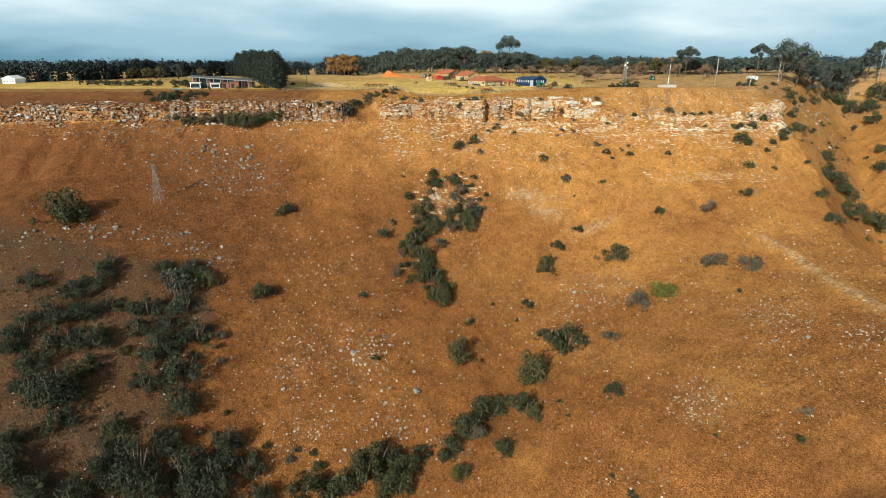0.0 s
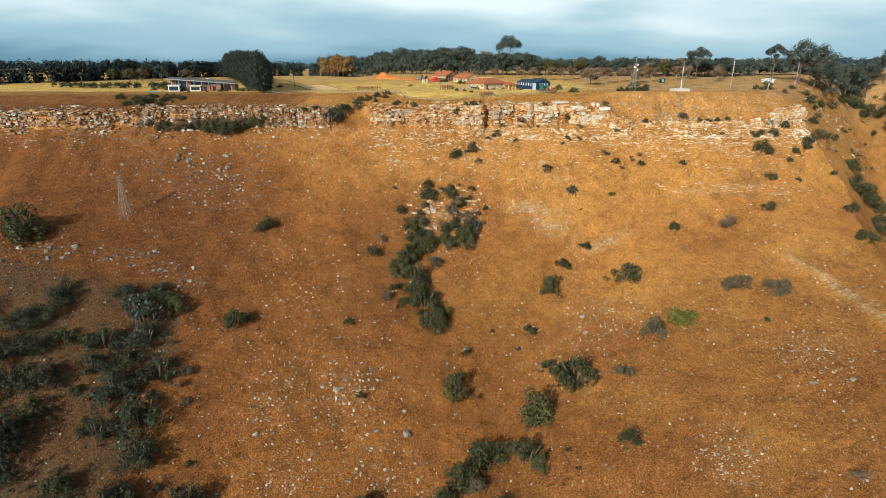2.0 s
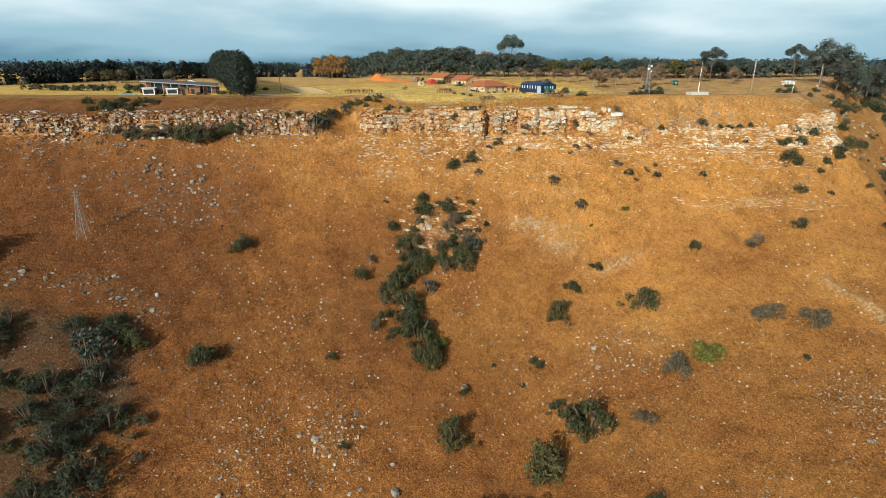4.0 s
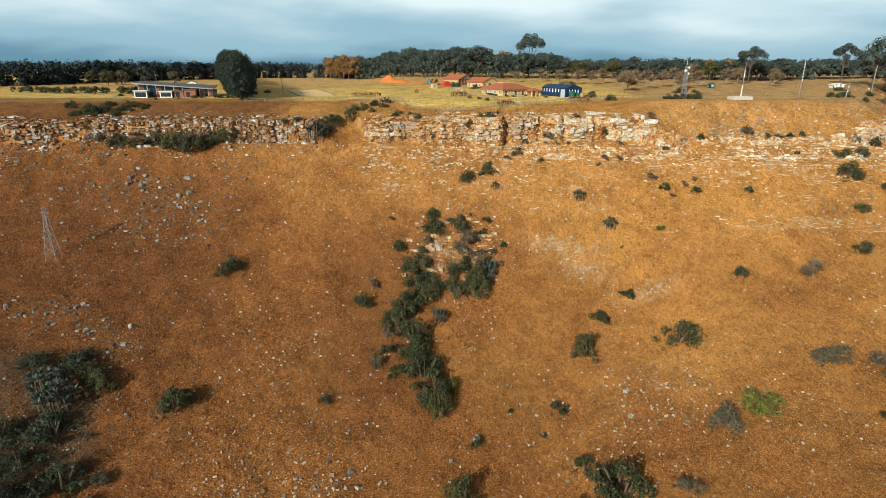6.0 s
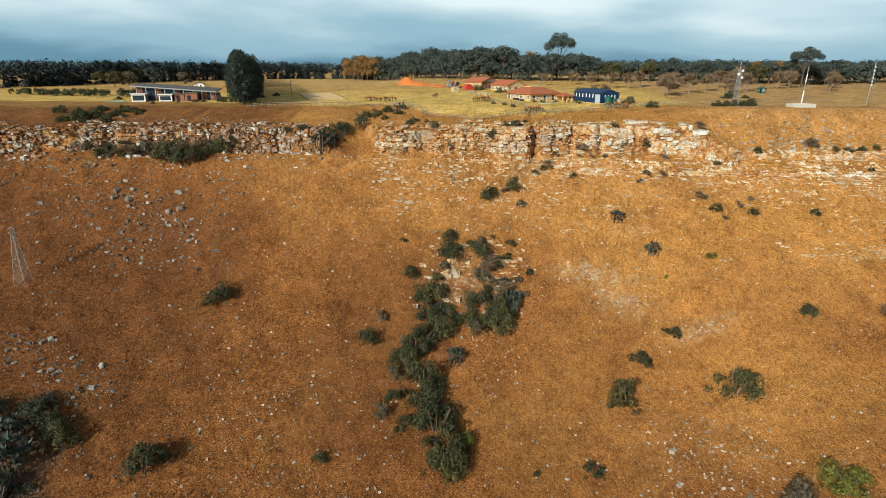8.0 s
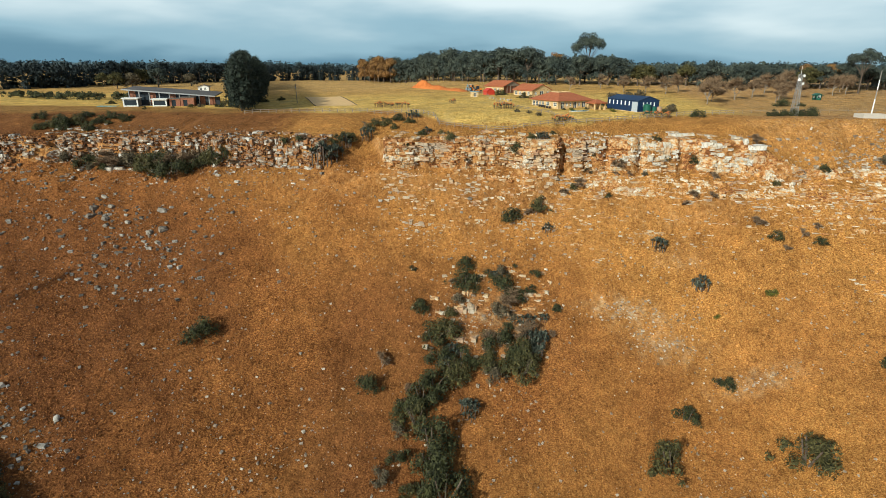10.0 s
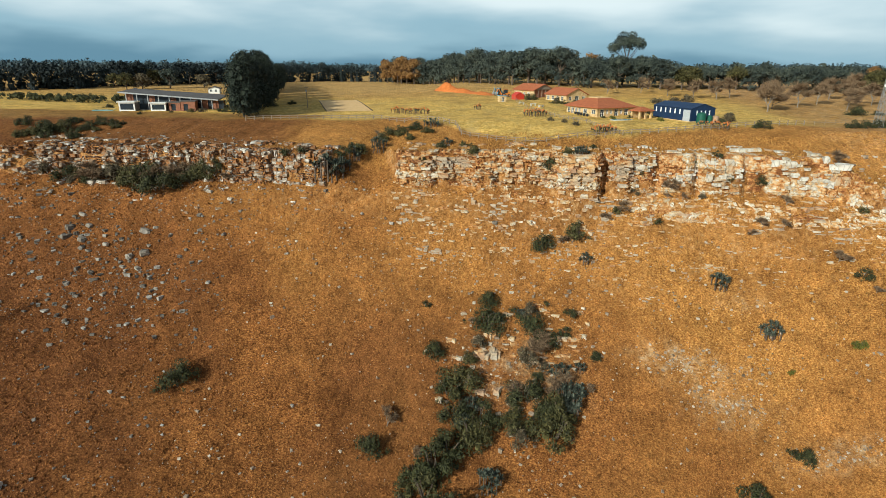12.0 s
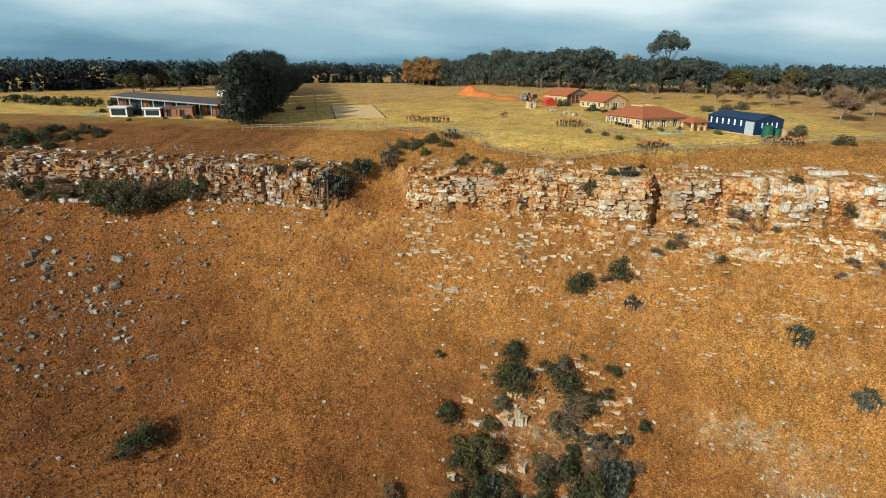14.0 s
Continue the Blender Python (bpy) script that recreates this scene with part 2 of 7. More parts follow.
M_STONE = material("pale_stone", [(0.15, 0.105, 0.068), (0.34, 0.265, 0.19), (0.60, 0.53, 0.42)], 0.8, 6, 0.9, 0.5, 3.0, island=0.3, spec=0.2)
M_STONE_GREY = material("grey_loose_stone", [(0.07, 0.06, 0.05), (0.19, 0.165, 0.135), (0.40, 0.375, 0.33)], 0.8, 6, 0.9, 0.5, 3.0, island=0.3, spec=0.2)
M_STONE_OB = material("grey_lichen_stone", [(0.09, 0.075, 0.06), (0.24, 0.205, 0.165), (0.46, 0.42, 0.355)], 0.8, 6, 0.9, 0.5, 3.0, random_ob=0.25, spec=0.2)

# ---- the ground: bowl, cliff, plateau and ravine ----
BOWL = (21.37, 23.17, 10.18, 6.8, 3.34, 1.66, -8.88, -7.72, 12.95, -0.54, -3.33, 20.63, -7.47, -2.67, -0.77, 4.72, 1.82, -2.48, -4.38, 1.05, -0.98)
GULLY = ((52, 218), (30, 184), (10, 150), (-22, 122), (-60, 100))
RIM_X = (-260, -140, -110, -96, -44, -38, -33, -27, 7, 25, 46, 58, 68, 104, 150, 175, 230, 300)
RIM_Y = (236, 248, 258, 256.5, 257.5, 266, 268, 258, 260, 258.5, 262, 262, 259.5, 262, 264, 300, 380, 420)
FACE_X = (-300, -140, -46, -38, -32, -26, 66, 84, 104, 132, 140, 156, 170)
FACE_H = (7.0, 7.0, 7.2, 2.5, 2.5, 7.5, 7.5, 1.5, 1.2, 1.5, 6.0, 6.0, 2.0)
PLATEAU = 88.5
TRACK = ((117.5, 203), (121, 191), (121, 176), (119, 158), (118, 141), (119, 118))
TERRACE = ((-142, 173), (-126, 185), (-113, 189), (-103, 193), (-90, 192), (-81, 189), (-77, 182), (-77.5, 168), (-70, 152), (-66, 140))
DROP_X = (-300, 65, 79, 128, 142, 160, 300)
DROP_H = (4.6, 4.6, 11.5, 11.5, 7.0, 6.0, 5.0)


def ease(a, b, v):
    t = np.clip((v - a) / (b - a), 0, 1)
    return t * t * (3 - 2 * t)


def near_line(x, y, line):
    """Distance from points to a broken line."""
    d = np.full(np.broadcast(x, y).shape, 1e9)
    for (ax, ay), (bx, by) in zip(line, line[1:]):
        t = np.clip(((x - ax) * (bx - ax) + (y - ay) * (by - ay)) / ((bx - ax) ** 2 + (by - ay) ** 2), 0, 1)
        d = np.minimum(d, np.hypot(x - ax - t * (bx - ax), y - ay - t * (by - ay)))
    return d


def wave(x, y, size, seed=0.0):
    """Smooth unevenness of about plus or minus one, a few crossing waves."""
    x, y = x / size + seed, y / size - seed * 0.7
    return (np.sin(x * 1.7 + 1.3 * np.sin(y * 1.1)) + np.sin(y * 2.1 + 1.1 * np.sin(x * 1.9 + 2)) + np.sin((x + y) * 1.3 + 0.7 * np.sin((x - y) * 2.3))) / 3


NOTCHES = ((-18, 0.9, 1.4), (-4, 1.0, 1.2), (19.3, 1.0, 1.8), (25, 0.8, 1.2), (30.5, 0.9, 1.4), (39, 0.7, 1.5), (49.5, 0.8, 1.5), (-70, 1.0, 1.3), (-88, 1.4, 1.6), (-57, 0.9, 1.4), (-118, 1.2, 1.6))   # clefts: place, half width, depth


def rim(x):
    x = np.asarray(x, float)
    cleft = sum(d * np.exp(-((x - c) / w) ** 2) for c, w, d in NOTCHES) - 2.4 * ease(7, 11, x) * ease(19, 17.5, x)
    return cleft + np.interp(x, RIM_X, RIM_Y) + 1.1 * wave(x, x * 0.3, 4.3, 1.0) + 0.5 * wave(x, x * 0.2, 1.6, 2.0)


def height(x, y):
    """The ground's height at a place (arrays or numbers)."""
    x, y = np.asarray(x, float), np.asarray(y, float)
    u, v = np.clip(x, -165, 142) / 100, (np.clip(y, 96, 275) - 190) / 60
    s, k = np.zeros(np.broadcast(x, y).shape), 0
    for i in range(6):
        for j in range(6 - i):
            s, k = s + BOWL[k] * u ** i * v ** j, k + 1
    s = s - 8 * np.exp(-(near_line(x, y, GULLY) / 16) ** 2) + 0.9 * np.exp(-(near_line(x, y, TRACK) / 2.6) ** 2)
    s = s + 0.10 * ease(50, 70, x) * ease(150, 135, y) * np.sin(0.8 * x - 2.0 * y + 5.0 * wave(x, y, 9))
    s = s + 0.5 * wave(x, y, 7) + 0.22 * wave(x, y, 2.3, 3.0) + 0.10 * wave(x, y, 0.9, 5.0)
    s = s - ease(90, 20, y) * 20
    r = rim(x)
    face = np.interp(x, FACE_X, FACE_H)
    drop = np.interp(x, DROP_X, DROP_H)
    p = PLATEAU + 1.2 * ease(-50, 10, x) + 0.045 * np.clip(y - 298, 0, 120) * (0.45 + 0.55 * ease(-75, -35, x)) - drop * ease(1, 0, (y - r) / np.interp(x, (60, 80, 130, 150), (30, 15, 15, 25))) + 0.12 * wave(x, y, 11) + 0.05 * wave(x, y, 1.4, 4.0)
    p = p + 1.2 * wave(x, y, 260, 2.0) * ease(330, 700, y)
    talus = PLATEAU - drop - 0.2 - face - 0.72 * np.clip(r - 2.6 - y, 0, 4000) + 0.5 * wave(x, y, 5, 2.0)
    s = s + (np.maximum(s, talus) - s) * ease(-104, -120, x)
    below = np.minimum(s, PLATEAU - drop + 0.4 - face + 0.55 * np.clip(y - r + 2.5, -14, 0))
    z = below + (np.maximum(p, below) - below) * ease(-2.6, 0.0, y - r)
    ax = np.where(y > 200, 172 + (y - 200) * 0.5, 172)
    cut = np.where(y > 200, 14 + (y - 200) * 0.26, 14 - (200 - y) * 0.1) + 1.05 * np.abs(x - ax) * 0.9 + 1.5 * wave(x, y, 9, 1.5)
    z = np.where(x > 100, np.minimum(z, np.maximum(cut, -30)), z)
    return z


def gold_zone(x, y):
    """Where the grass is palest: the upper slope and the sunny east side; cut downhill and west to paint in shade."""
    # the two subtracted terms darken low and western grass in place of shade
    return np.clip(0.14 * ease(-60, -15, x) + 0.34 * ease(5, 70, x + 0.25 * (y - 200)) + 0.34 * ease(225, 256, y) - (0.16 + 0.22 * ease(10, -30, x)) * ease(212, 160, y) - 0.45 * ease(-45, -100, x) * ease(262, 256, y) + 0.6 * ease(258, 266, y) + 0.25 * wave(x, y, 14, 2.5), 0, 1)


def ground_at(x, y):
    return float(height(x, y))


# ---- end of terrain ----
def axis_steps(lo, hi, step, far_lo, far_hi, growth=1.16):
    inner = list(np.arange(lo, hi + step / 2, step))
    out, d = [], step
    v = hi
    while v < far_hi:
        d *= growth
        v += d
        out.append(min(v, far_hi))
    left, d, v = [], step, lo
    while v > far_lo:
        d *= growth
        v -= d
        left.append(max(v, far_lo))
    return np.array(left[::-1] + inner + out)


def grid_ground():
    xs = axis_steps(-165, 175, 0.8, -3800, 3800)
    ys = axis_steps(98, 275, 0.72, -2500, 4200, 1.09)
    gx, gy = np.meshgrid(xs, ys)
    gz = height(gx, gy)
    nx, ny = len(xs), len(ys)
    verts = np.stack([gx.ravel(), gy.ravel(), gz.ravel()], 1)
    i = np.arange(nx * ny).reshape(ny, nx)
    quads = np.stack([i[:-1, :-1], i[:-1, 1:], i[1:, 1:], i[1:, :-1]], -1).reshape(-1, 4)
    me = bpy.data.meshes.new("ground")
    me.vertices.add(len(verts))
    me.vertices.foreach_set("co", verts.ravel())
    me.loops.add(quads.size)
    me.loops.foreach_set("vertex_index", quads.ravel())
    me.polygons.add(len(quads))
    me.polygons.foreach_set("loop_start", np.arange(0, quads.size, 4))
    me.polygons.foreach_set("use_smooth", np.ones(len(quads), bool))
    me.update(calc_edges=True)
    x, y = gx.ravel(), gy.ravel()
    w = 3.0 * wave(x, y, 5)
    r = rim(x)
    path = near_line(x + 0.6 * wave(x, y, 6), y, TRACK)
    trail = near_line(x, y, ((-58, 186), (-56, 181), (-53, 177), (-47, 173), (-41, 171), (-34, 171)))
    spots = sum(np.exp(-(((x - cx) / sx) ** 2 + ((y - cy) / sy) ** 2)) for cx, cy, sx, sy in ((37, 235.5, 8, 2.0), (43, 231, 7, 2.0), (62, 226, 8, 1.8), (30, 237, 5, 1.4), (47, 245, 4, 1.0), (196, 312, 14, 8), (4, 231, 9, 5), (110, 236, 12, 1.0)))
    zones = {
        "lawn": ease(0, 5, y - r + 0.7 * w - np.interp(x, (-80, -40, -25, -15, 0, 20, 70), (24, 29, 25, 15, 9, 12, 27))) * (1 - 0.75 * ease(66, 84, x + w)) * (1 - 0.75 * ease(-52, -66, x + w) * ease(300, 297, y + 0.3 * w)) * (1 - 0.5 * ease(330, 380, y + w)),
        # western share: redder grass, widened to darken the shaded side by colour
        "red": np.clip(ease(-40, -80, x + 3 * w) * 0.85 * ease(260, 228, y) + 0.45 * ease(45, 85, x + 4 * w) * ease(140, 112, y + 4 * w) + ease(8, -16, x + w) * ease(-44, -24, x + w) * ease(170, 195, y) * ease(252, 228, y) * 0.6, 0, 1) * (y < r) + 0.6 * ease(0.6, 0.2, trail) + 0.8 * (y > r) * ease(-52, -66, x + w) * ease(300, 297, y + 0.3 * w),
        "pale": np.clip(ease(2.4, 0.6, path) * 0.8 + np.clip(spots, 0, 1) * np.clip(0.5 + 0.7 * wave(x, y, 1.3, 2.0), 0, 1) + 0.55 * ease(62, 90, x + w) * ease(2, 20, y - r) + 0.45 * ease(340, 420, y + 3 * w), 0, 1),
        "gold": np.clip(gold_zone(x, y) + 0.5 * ease(3.5, 1.0, near_line(x, y, TERRACE)) + 0.45 * ease(7, 2, near_line(x, y, TRACK)), 0, 1),
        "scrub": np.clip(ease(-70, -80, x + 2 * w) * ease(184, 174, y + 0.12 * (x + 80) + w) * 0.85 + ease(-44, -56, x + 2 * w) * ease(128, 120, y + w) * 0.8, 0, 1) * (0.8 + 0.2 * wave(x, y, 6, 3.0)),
    }
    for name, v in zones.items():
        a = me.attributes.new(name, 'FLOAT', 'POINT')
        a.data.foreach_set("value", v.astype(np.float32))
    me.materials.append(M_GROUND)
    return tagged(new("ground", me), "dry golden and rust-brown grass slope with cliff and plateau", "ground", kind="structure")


ground = grid_ground()


# ---- helpers for things ----
def part(name, bm, mat, parent=None, label="", smooth=False):
    me = bpy.data.meshes.new(name)
    bm.to_mesh(me)
    bm.free()
    for m in (mat if isinstance(mat, (list, tuple)) else [mat]):
        me.materials.append(m)
    if smooth:
        me.polygons.foreach_set("use_smooth", np.ones(len(me.polygons), bool))
    ob = new(name, me)
    ob.parent = parent
    if label:
        tagged(ob, label)
    return ob


def thing(name, at, label, category, group="", kind="", turn=0.0):
    ob = new(name)
    ob.matrix_basis = pose(*at, 0, 0, turn)
    return tagged(ob, label, category, group, kind)


def raw_mesh(name, verts, faces, mat, parent=None, smooth=False):
    me = bpy.data.meshes.new(name)
    me.from_pydata(verts, [], faces)
    me.materials.append(mat)
    if smooth:
        me.polygons.foreach_set("use_smooth", np.ones(len(me.polygons), bool))
    me.update()
    ob = new(name, me)
    ob.parent = parent
    return ob


def box(bm, x0, y0, z0, x1, y1, z1, mat=0):
    v = [bm.verts.new(c) for c in ((x0, y0, z0), (x1, y0, z0), (x1, y1, z0), (x0, y1, z0), (x0, y0, z1), (x1, y0, z1), (x1, y1, z1), (x0, y1, z1))]
    for f in ((0, 3, 2, 1), (4, 5, 6, 7), (0, 1, 5, 4), (1, 2, 6, 5), (2, 3, 7, 6), (3, 0, 4, 7)):
        bm.faces.new([v[i] for i in f]).material_index = mat
    return v


def bm_box(*a):
    bm = bmesh.new()
    box(bm, *a)
    return bm


def tube(bm, a, b, r0, r1, sides=7):
    a, b = Vector(a), Vector(b)
    q = (b - a).to_track_quat('Z', 'Y')
    rings = []
    for c, r in ((a, r0), (b, r1)):
        rings.append([bm.verts.new(c + q @ Vector((r * math.cos(k * 2 * math.pi / sides), r * math.sin(k * 2 * math.pi / sides), 0))) for k in range(sides)])
    for k in range(sides):
        bm.faces.new((rings[0][k], rings[0][(k + 1) % sides], rings[1][(k + 1) % sides], rings[1][k]))
    bm.faces.new(rings[1])
    bm.faces.new(rings[0][::-1])


# ---- rocks ----
def rock_shape(seed, blocky=0.75, rough=0.13):
    """A broken block, about one metre each way."""
    rnd = random.Random(seed)
    verts, index, faces = [], {}, []
    for i in range(3):
        for j in range(3):
            for k in range(3):
                if not i == j == k == 1:
                    v = Vector((i - 1, j - 1, k - 1))
                    r = v.normalized() * 0.5
                    p = (v * 0.5) * blocky + r * (1 - blocky)
                    index[i, j, k] = len(verts)
                    verts.append((p.x + rnd.uniform(-rough, rough), p.y + rnd.uniform(-rough, rough), p.z + rnd.uniform(-rough, rough)))
    for axis in range(3):
        for side in (0, 2):
            for a in range(2):
                for b in range(2):
                    quad = []
                    for da, db in ((0, 0), (1, 0), (1, 1), (0, 1)):
                        c = [0, 0, 0]
                        c[axis], c[(axis + 1) % 3], c[(axis + 2) % 3] = side, a + da, b + db
                        quad.append(index[tuple(c)])
                    faces.append(quad if side else quad[::-1])
    return np.array(verts), np.array(faces)


ROCKS = [rock_shape(k, 0.95, 0.10) for k in range(9)]


def pebble_shape(seed):
    """A small angular stone of eight corners."""
    rp = random.Random(seed)
    v = [((i - 0.5) * rp.uniform(0.6, 1.1), (j - 0.5) * rp.uniform(0.6, 1.1), (k - 0.5) * rp.uniform(0.6, 1.1)) for i in (0, 1) for j in (0, 1) for k in (0, 1)]
    return np.array(v), np.array(((0, 1, 3, 2), (4, 6, 7, 5), (0, 4, 5, 1), (2, 3, 7, 6), (0, 2, 6, 4), (1, 5, 7, 3)))


STONES = [pebble_shape(50 + k) for k in range(6)]


def placed(shape, at, size, turn, tip=0.0):
    c, s = math.cos(turn), math.sin(turn)
    v = shape[0] * np.array(size)
    ct, st = math.cos(tip), math.sin(tip)
    v = np.stack([v[:, 0], v[:, 1] * ct - v[:, 2] * st, v[:, 1] * st + v[:, 2] * ct], 1)
    return np.stack([v[:, 0] * c - v[:, 1] * s, v[:, 0] * s + v[:, 1] * c, v[:, 2]], 1) + np.array(at)


class Heap:
    """Collects many pieces into one mesh."""

    def __init__(self):
        self.v, self.f, self.n = [], [], 0

    def add(self, verts, faces):
        self.v.append(verts)
        self.f.append(faces + self.n)
        self.n += len(verts)

    def build(self, name, mat, parent=None, smooth=False):
        v, f = np.concatenate(self.v), np.concatenate(self.f)
        k = f.shape[1]
        me = bpy.data.meshes.new(name)
        me.vertices.add(len(v))
        me.vertices.foreach_set("co", v.astype(np.float32).ravel())
        me.loops.add(f.size)
        me.loops.foreach_set("vertex_index", f.astype(np.int32).ravel())
        me.polygons.add(len(f))
        me.polygons.foreach_set("loop_start", np.arange(0, f.size, k, dtype=np.int32))
        me.polygons.foreach_set("use_smooth", np.full(len(f), smooth))
        me.update(calc_edges=True)
        me.materials.append(mat)
        ob = new(name, me)
        ob.parent = parent
        return ob


rnd = random.Random(11)
cliff = thing("cliff", (0, 0, 0), "layered orange sandstone cliff with pale weathered blocks under the plateau edge", "cliff", kind="structure")
rock_list = []                      # (at, size, turn, tip, shape)


def lip(x):
    """The height of the cliff's top edge."""
    return 84.45 + 1.2 * float(ease(-50, 10, x)) - (float(np.interp(x, DROP_X, DROP_H)) - 4.6)


PROFILE = {}


def face_y(x, z):
    """Where the slope or face below the rim passes the height z."""
    key = round(x * 2)
    if key not in PROFILE:
        ys = np.arange(205, float(rim(key / 2)) + 18, 0.15)
        PROFILE[key] = ys, np.maximum.accumulate(height(np.full(len(ys), key / 2), ys))
    ys, hs = PROFILE[key]
    return float(np.interp(z, hs, ys))


def lay_courses(x0, x1, deep, wide, tall, keep, out, seed, clump=5.0, cleft=()):
    """Stacked joint blocks of an upright face, course under course from the lip down, some fallen away."""
    d = -0.35
    while d < deep:
        course = rnd.uniform(*tall)
        x = x0 + rnd.random() * wide[0]
        while x < x1:
            w = wide[0] + (wide[1] - wide[0]) * rnd.random() ** 2.0
            xm = x + w / 2
            thin = 1.0 - 0.5 * max(0.0, (d - 0.6 * deep) / (0.4 * deep))
            here = keep * thin + 0.55 * float(wave(np.array(xm), np.array(d * 1.6), clump, seed))
            if rnd.random() < here and min((abs(xm - c) - w / 2 for c in cleft), default=9) > 0.55:
                tier = rnd.choice((1, 1, 2)) if w < 1.3 and course > 0.7 else 1
                for k in range(tier):
                    h = course / tier * rnd.uniform(0.85, 1.12)
                    z = lip(xm) - d - course * (k + 0.5) / tier + 0.22 * math.sin(xm * 0.23 + seed) + rnd.uniform(-0.08, 0.08)
                    deepness = rnd.uniform(1.3, 2.2)
                    y = face_y(xm, z) + deepness / 2 - 0.30 - out * rnd.random() ** 1.5
                    rock_list.append(((xm, y, z), (w * rnd.uniform(0.94, 1.05), deepness, h), rnd.gauss(0, 0.10), rnd.gauss(0, 0.05), rnd.randrange(9)))
            x += w * rnd.uniform(0.96, 1.04)
        d += course * 0.98


def strata(x0, x1, z0, z1, keep, seed=0.0, wide=(0.25, 1.2), thin=(0.12, 0.42), clump=4.0, long=1.0):
    """A band of thin broken beds along the slope, in clumps, from the height z0 up to z1."""
    z = z0
    while z < z1:
        x = x0 + rnd.random()
        while x < x1:
            w = wide[0] + (wide[1] - wide[0]) * rnd.random() ** 1.8
            zz = z + 0.45 * math.sin(x * 0.21 + seed) + 0.25 * math.sin(x * 0.6 + seed * 2) + rnd.uniform(-0.1, 0.1)
            edge = min(1.0, (x - x0) / 7 + 0.1, (x1 - x) / 7 + 0.1)
            if rnd.random() < edge * (keep + 0.75 * keep ** 0.5 * float(wave(np.array(x / long), np.array(zz * 2.5), clump, seed))):
                y = face_y(x, zz)
                h = rnd.uniform(*thin)
                rock_list.append(((x + w / 2, y + 0.34 + rnd.uniform(-0.12, 0.12), zz - 0.03), (w * 1.02, rnd.uniform(0.7, 1.3), h), rnd.gauss(0, 0.3), rnd.gauss(0, 0.12), rnd.randrange(9)))
            x += w * rnd.uniform(0.9, 1.15)
        z += rnd.uniform(0.24, 0.4)


lay_courses(-27, 26, 7.4, (0.5, 2.6), (0.45, 1.1), 0.46, 0.55, 1.0, 3.2, (19.3,))            # orange blocky face
lay_courses(-27, 26, 7.0, (0.3, 1.1), (0.25, 0.55), 0.30, 0.7, 1.6, 2.4, (19.3,))
lay_courses(24, 66, 5.4, (1.2, 4.6), (0.9, 2.0), 0.50, 0.35, 2.0, 5.0, (25.0, 30.5, 39.0))            # massive grey slabs
lay_courses(22, 66, 8.6, (0.4, 1.8), (0.25, 0.65), 0.32, 0.6, 2.6, 2.8, (19.3,))
lay_courses(7.5, 18.2, 6.5, (0.8, 2.6), (0.6, 1.2), 0.50, 1.3, 2.9, 2.5, (19.3,))                  # the pale buttress beside the cleft
lay_courses(-100, -44, 6.8, (0.4, 1.8), (0.4, 1.0), 0.38, 0.8, 3.0, 3.2)
lay_courses(-82, -44, 6.4, (0.4, 1.3), (0.8, 1.8), 0.34, 0.8, 3.5, 3.6)
lay_courses(-100, -80, 6.4, (0.7, 2.0), (0.6, 1.4), 0.20, 0.9, 3.8, 4.0)
lay_courses(-240, -98, 8.5, (0.5, 2.2), (0.35, 1.0), 0.30, 1.0, 4.0, 8.0)
lay_courses(132, 158, 6.5, (0.6, 2.2), (0.5, 1.1), 0.56, 1.0, 5.0, 3.0)


def lay_beds(x0, x1, z0, z1, gap, share, thick, wide, seed):
    """Ledges that run along the slope: each a row of touching blocks, broken off here and there."""
    z = z0
    while z < z1:
        x, on = x0 + rnd.uniform(0, 4), True
        while x < x1:
            run = rnd.uniform(2.0, 12.0) if on else rnd.uniform(1.0, 9.0) * (1 - share) / share
            end = min(x + run, x1)
            t = rnd.uniform(*thick)
            while on and x < end:
                w = rnd.uniform(*wide)
                if rnd.random() < 0.72:
                    zz = z + 0.4 * math.sin(x * 0.19 + seed) + 0.2 * math.sin(x * 0.53 + 2 * seed) + 0.5 * float(wave(np.array(x), np.array(z), 3.0, seed)) + rnd.gauss(0, 0.12)
                    rock_list.append(((x + w / 2, face_y(x + w / 2, zz) + 0.42 + rnd.uniform(-0.2, 0.15), zz - 0.12), (w * 1.0, rnd.uniform(0.9, 1.5), t * rnd.uniform(0.6, 1.5)), rnd.gauss(0, 0.28), rnd.gauss(0, 0.12), rnd.randrange(9)))
                x += w
            x, on = end, not on
        z += rnd.uniform(0.7, 1.3) * gap


lay_beds(-28, 26, 69.5, 77.0, 0.9, 0.46, (0.3, 0.75), (0.4, 1.9), 0.7)
lay_beds(-22, 26, 63.5, 69.0, 1.6, 0.2, (0.25, 0.5), (0.3, 1.3), 1.2)
lay_beds(24, 62, 71.6, 76.4, 0.85, 0.70, (0.3, 0.8), (0.5, 2.2), 1.9)
lay_beds(24, 62, 66.5, 71.4, 1.7, 0.22, (0.2, 0.4), (0.4, 1.6), 2.4)
lay_beds(58, 152, 70.6, 75.2, 0.95, 0.52, (0.2, 0.5), (0.6, 2.6), 3.2)
lay_beds(60, 152, 76.2, 78.4, 0.9, 0.58, (0.22, 0.55), (0.6, 2.6), 4.1)
lay_beds(62, 150, 64.8, 70.4, 1.5, 0.24, (0.16, 0.35), (0.5, 2.0), 5.3)
lay_beds(84, 140, 55.0, 57.6, 0.8, 0.5, (0.2, 0.5), (0.5, 2.0), 6.1)
strata(-29, 26, 62.4, 77.0, 0.10, 2.3, (0.3, 1.4), (0.18, 0.5), clump=3.2)
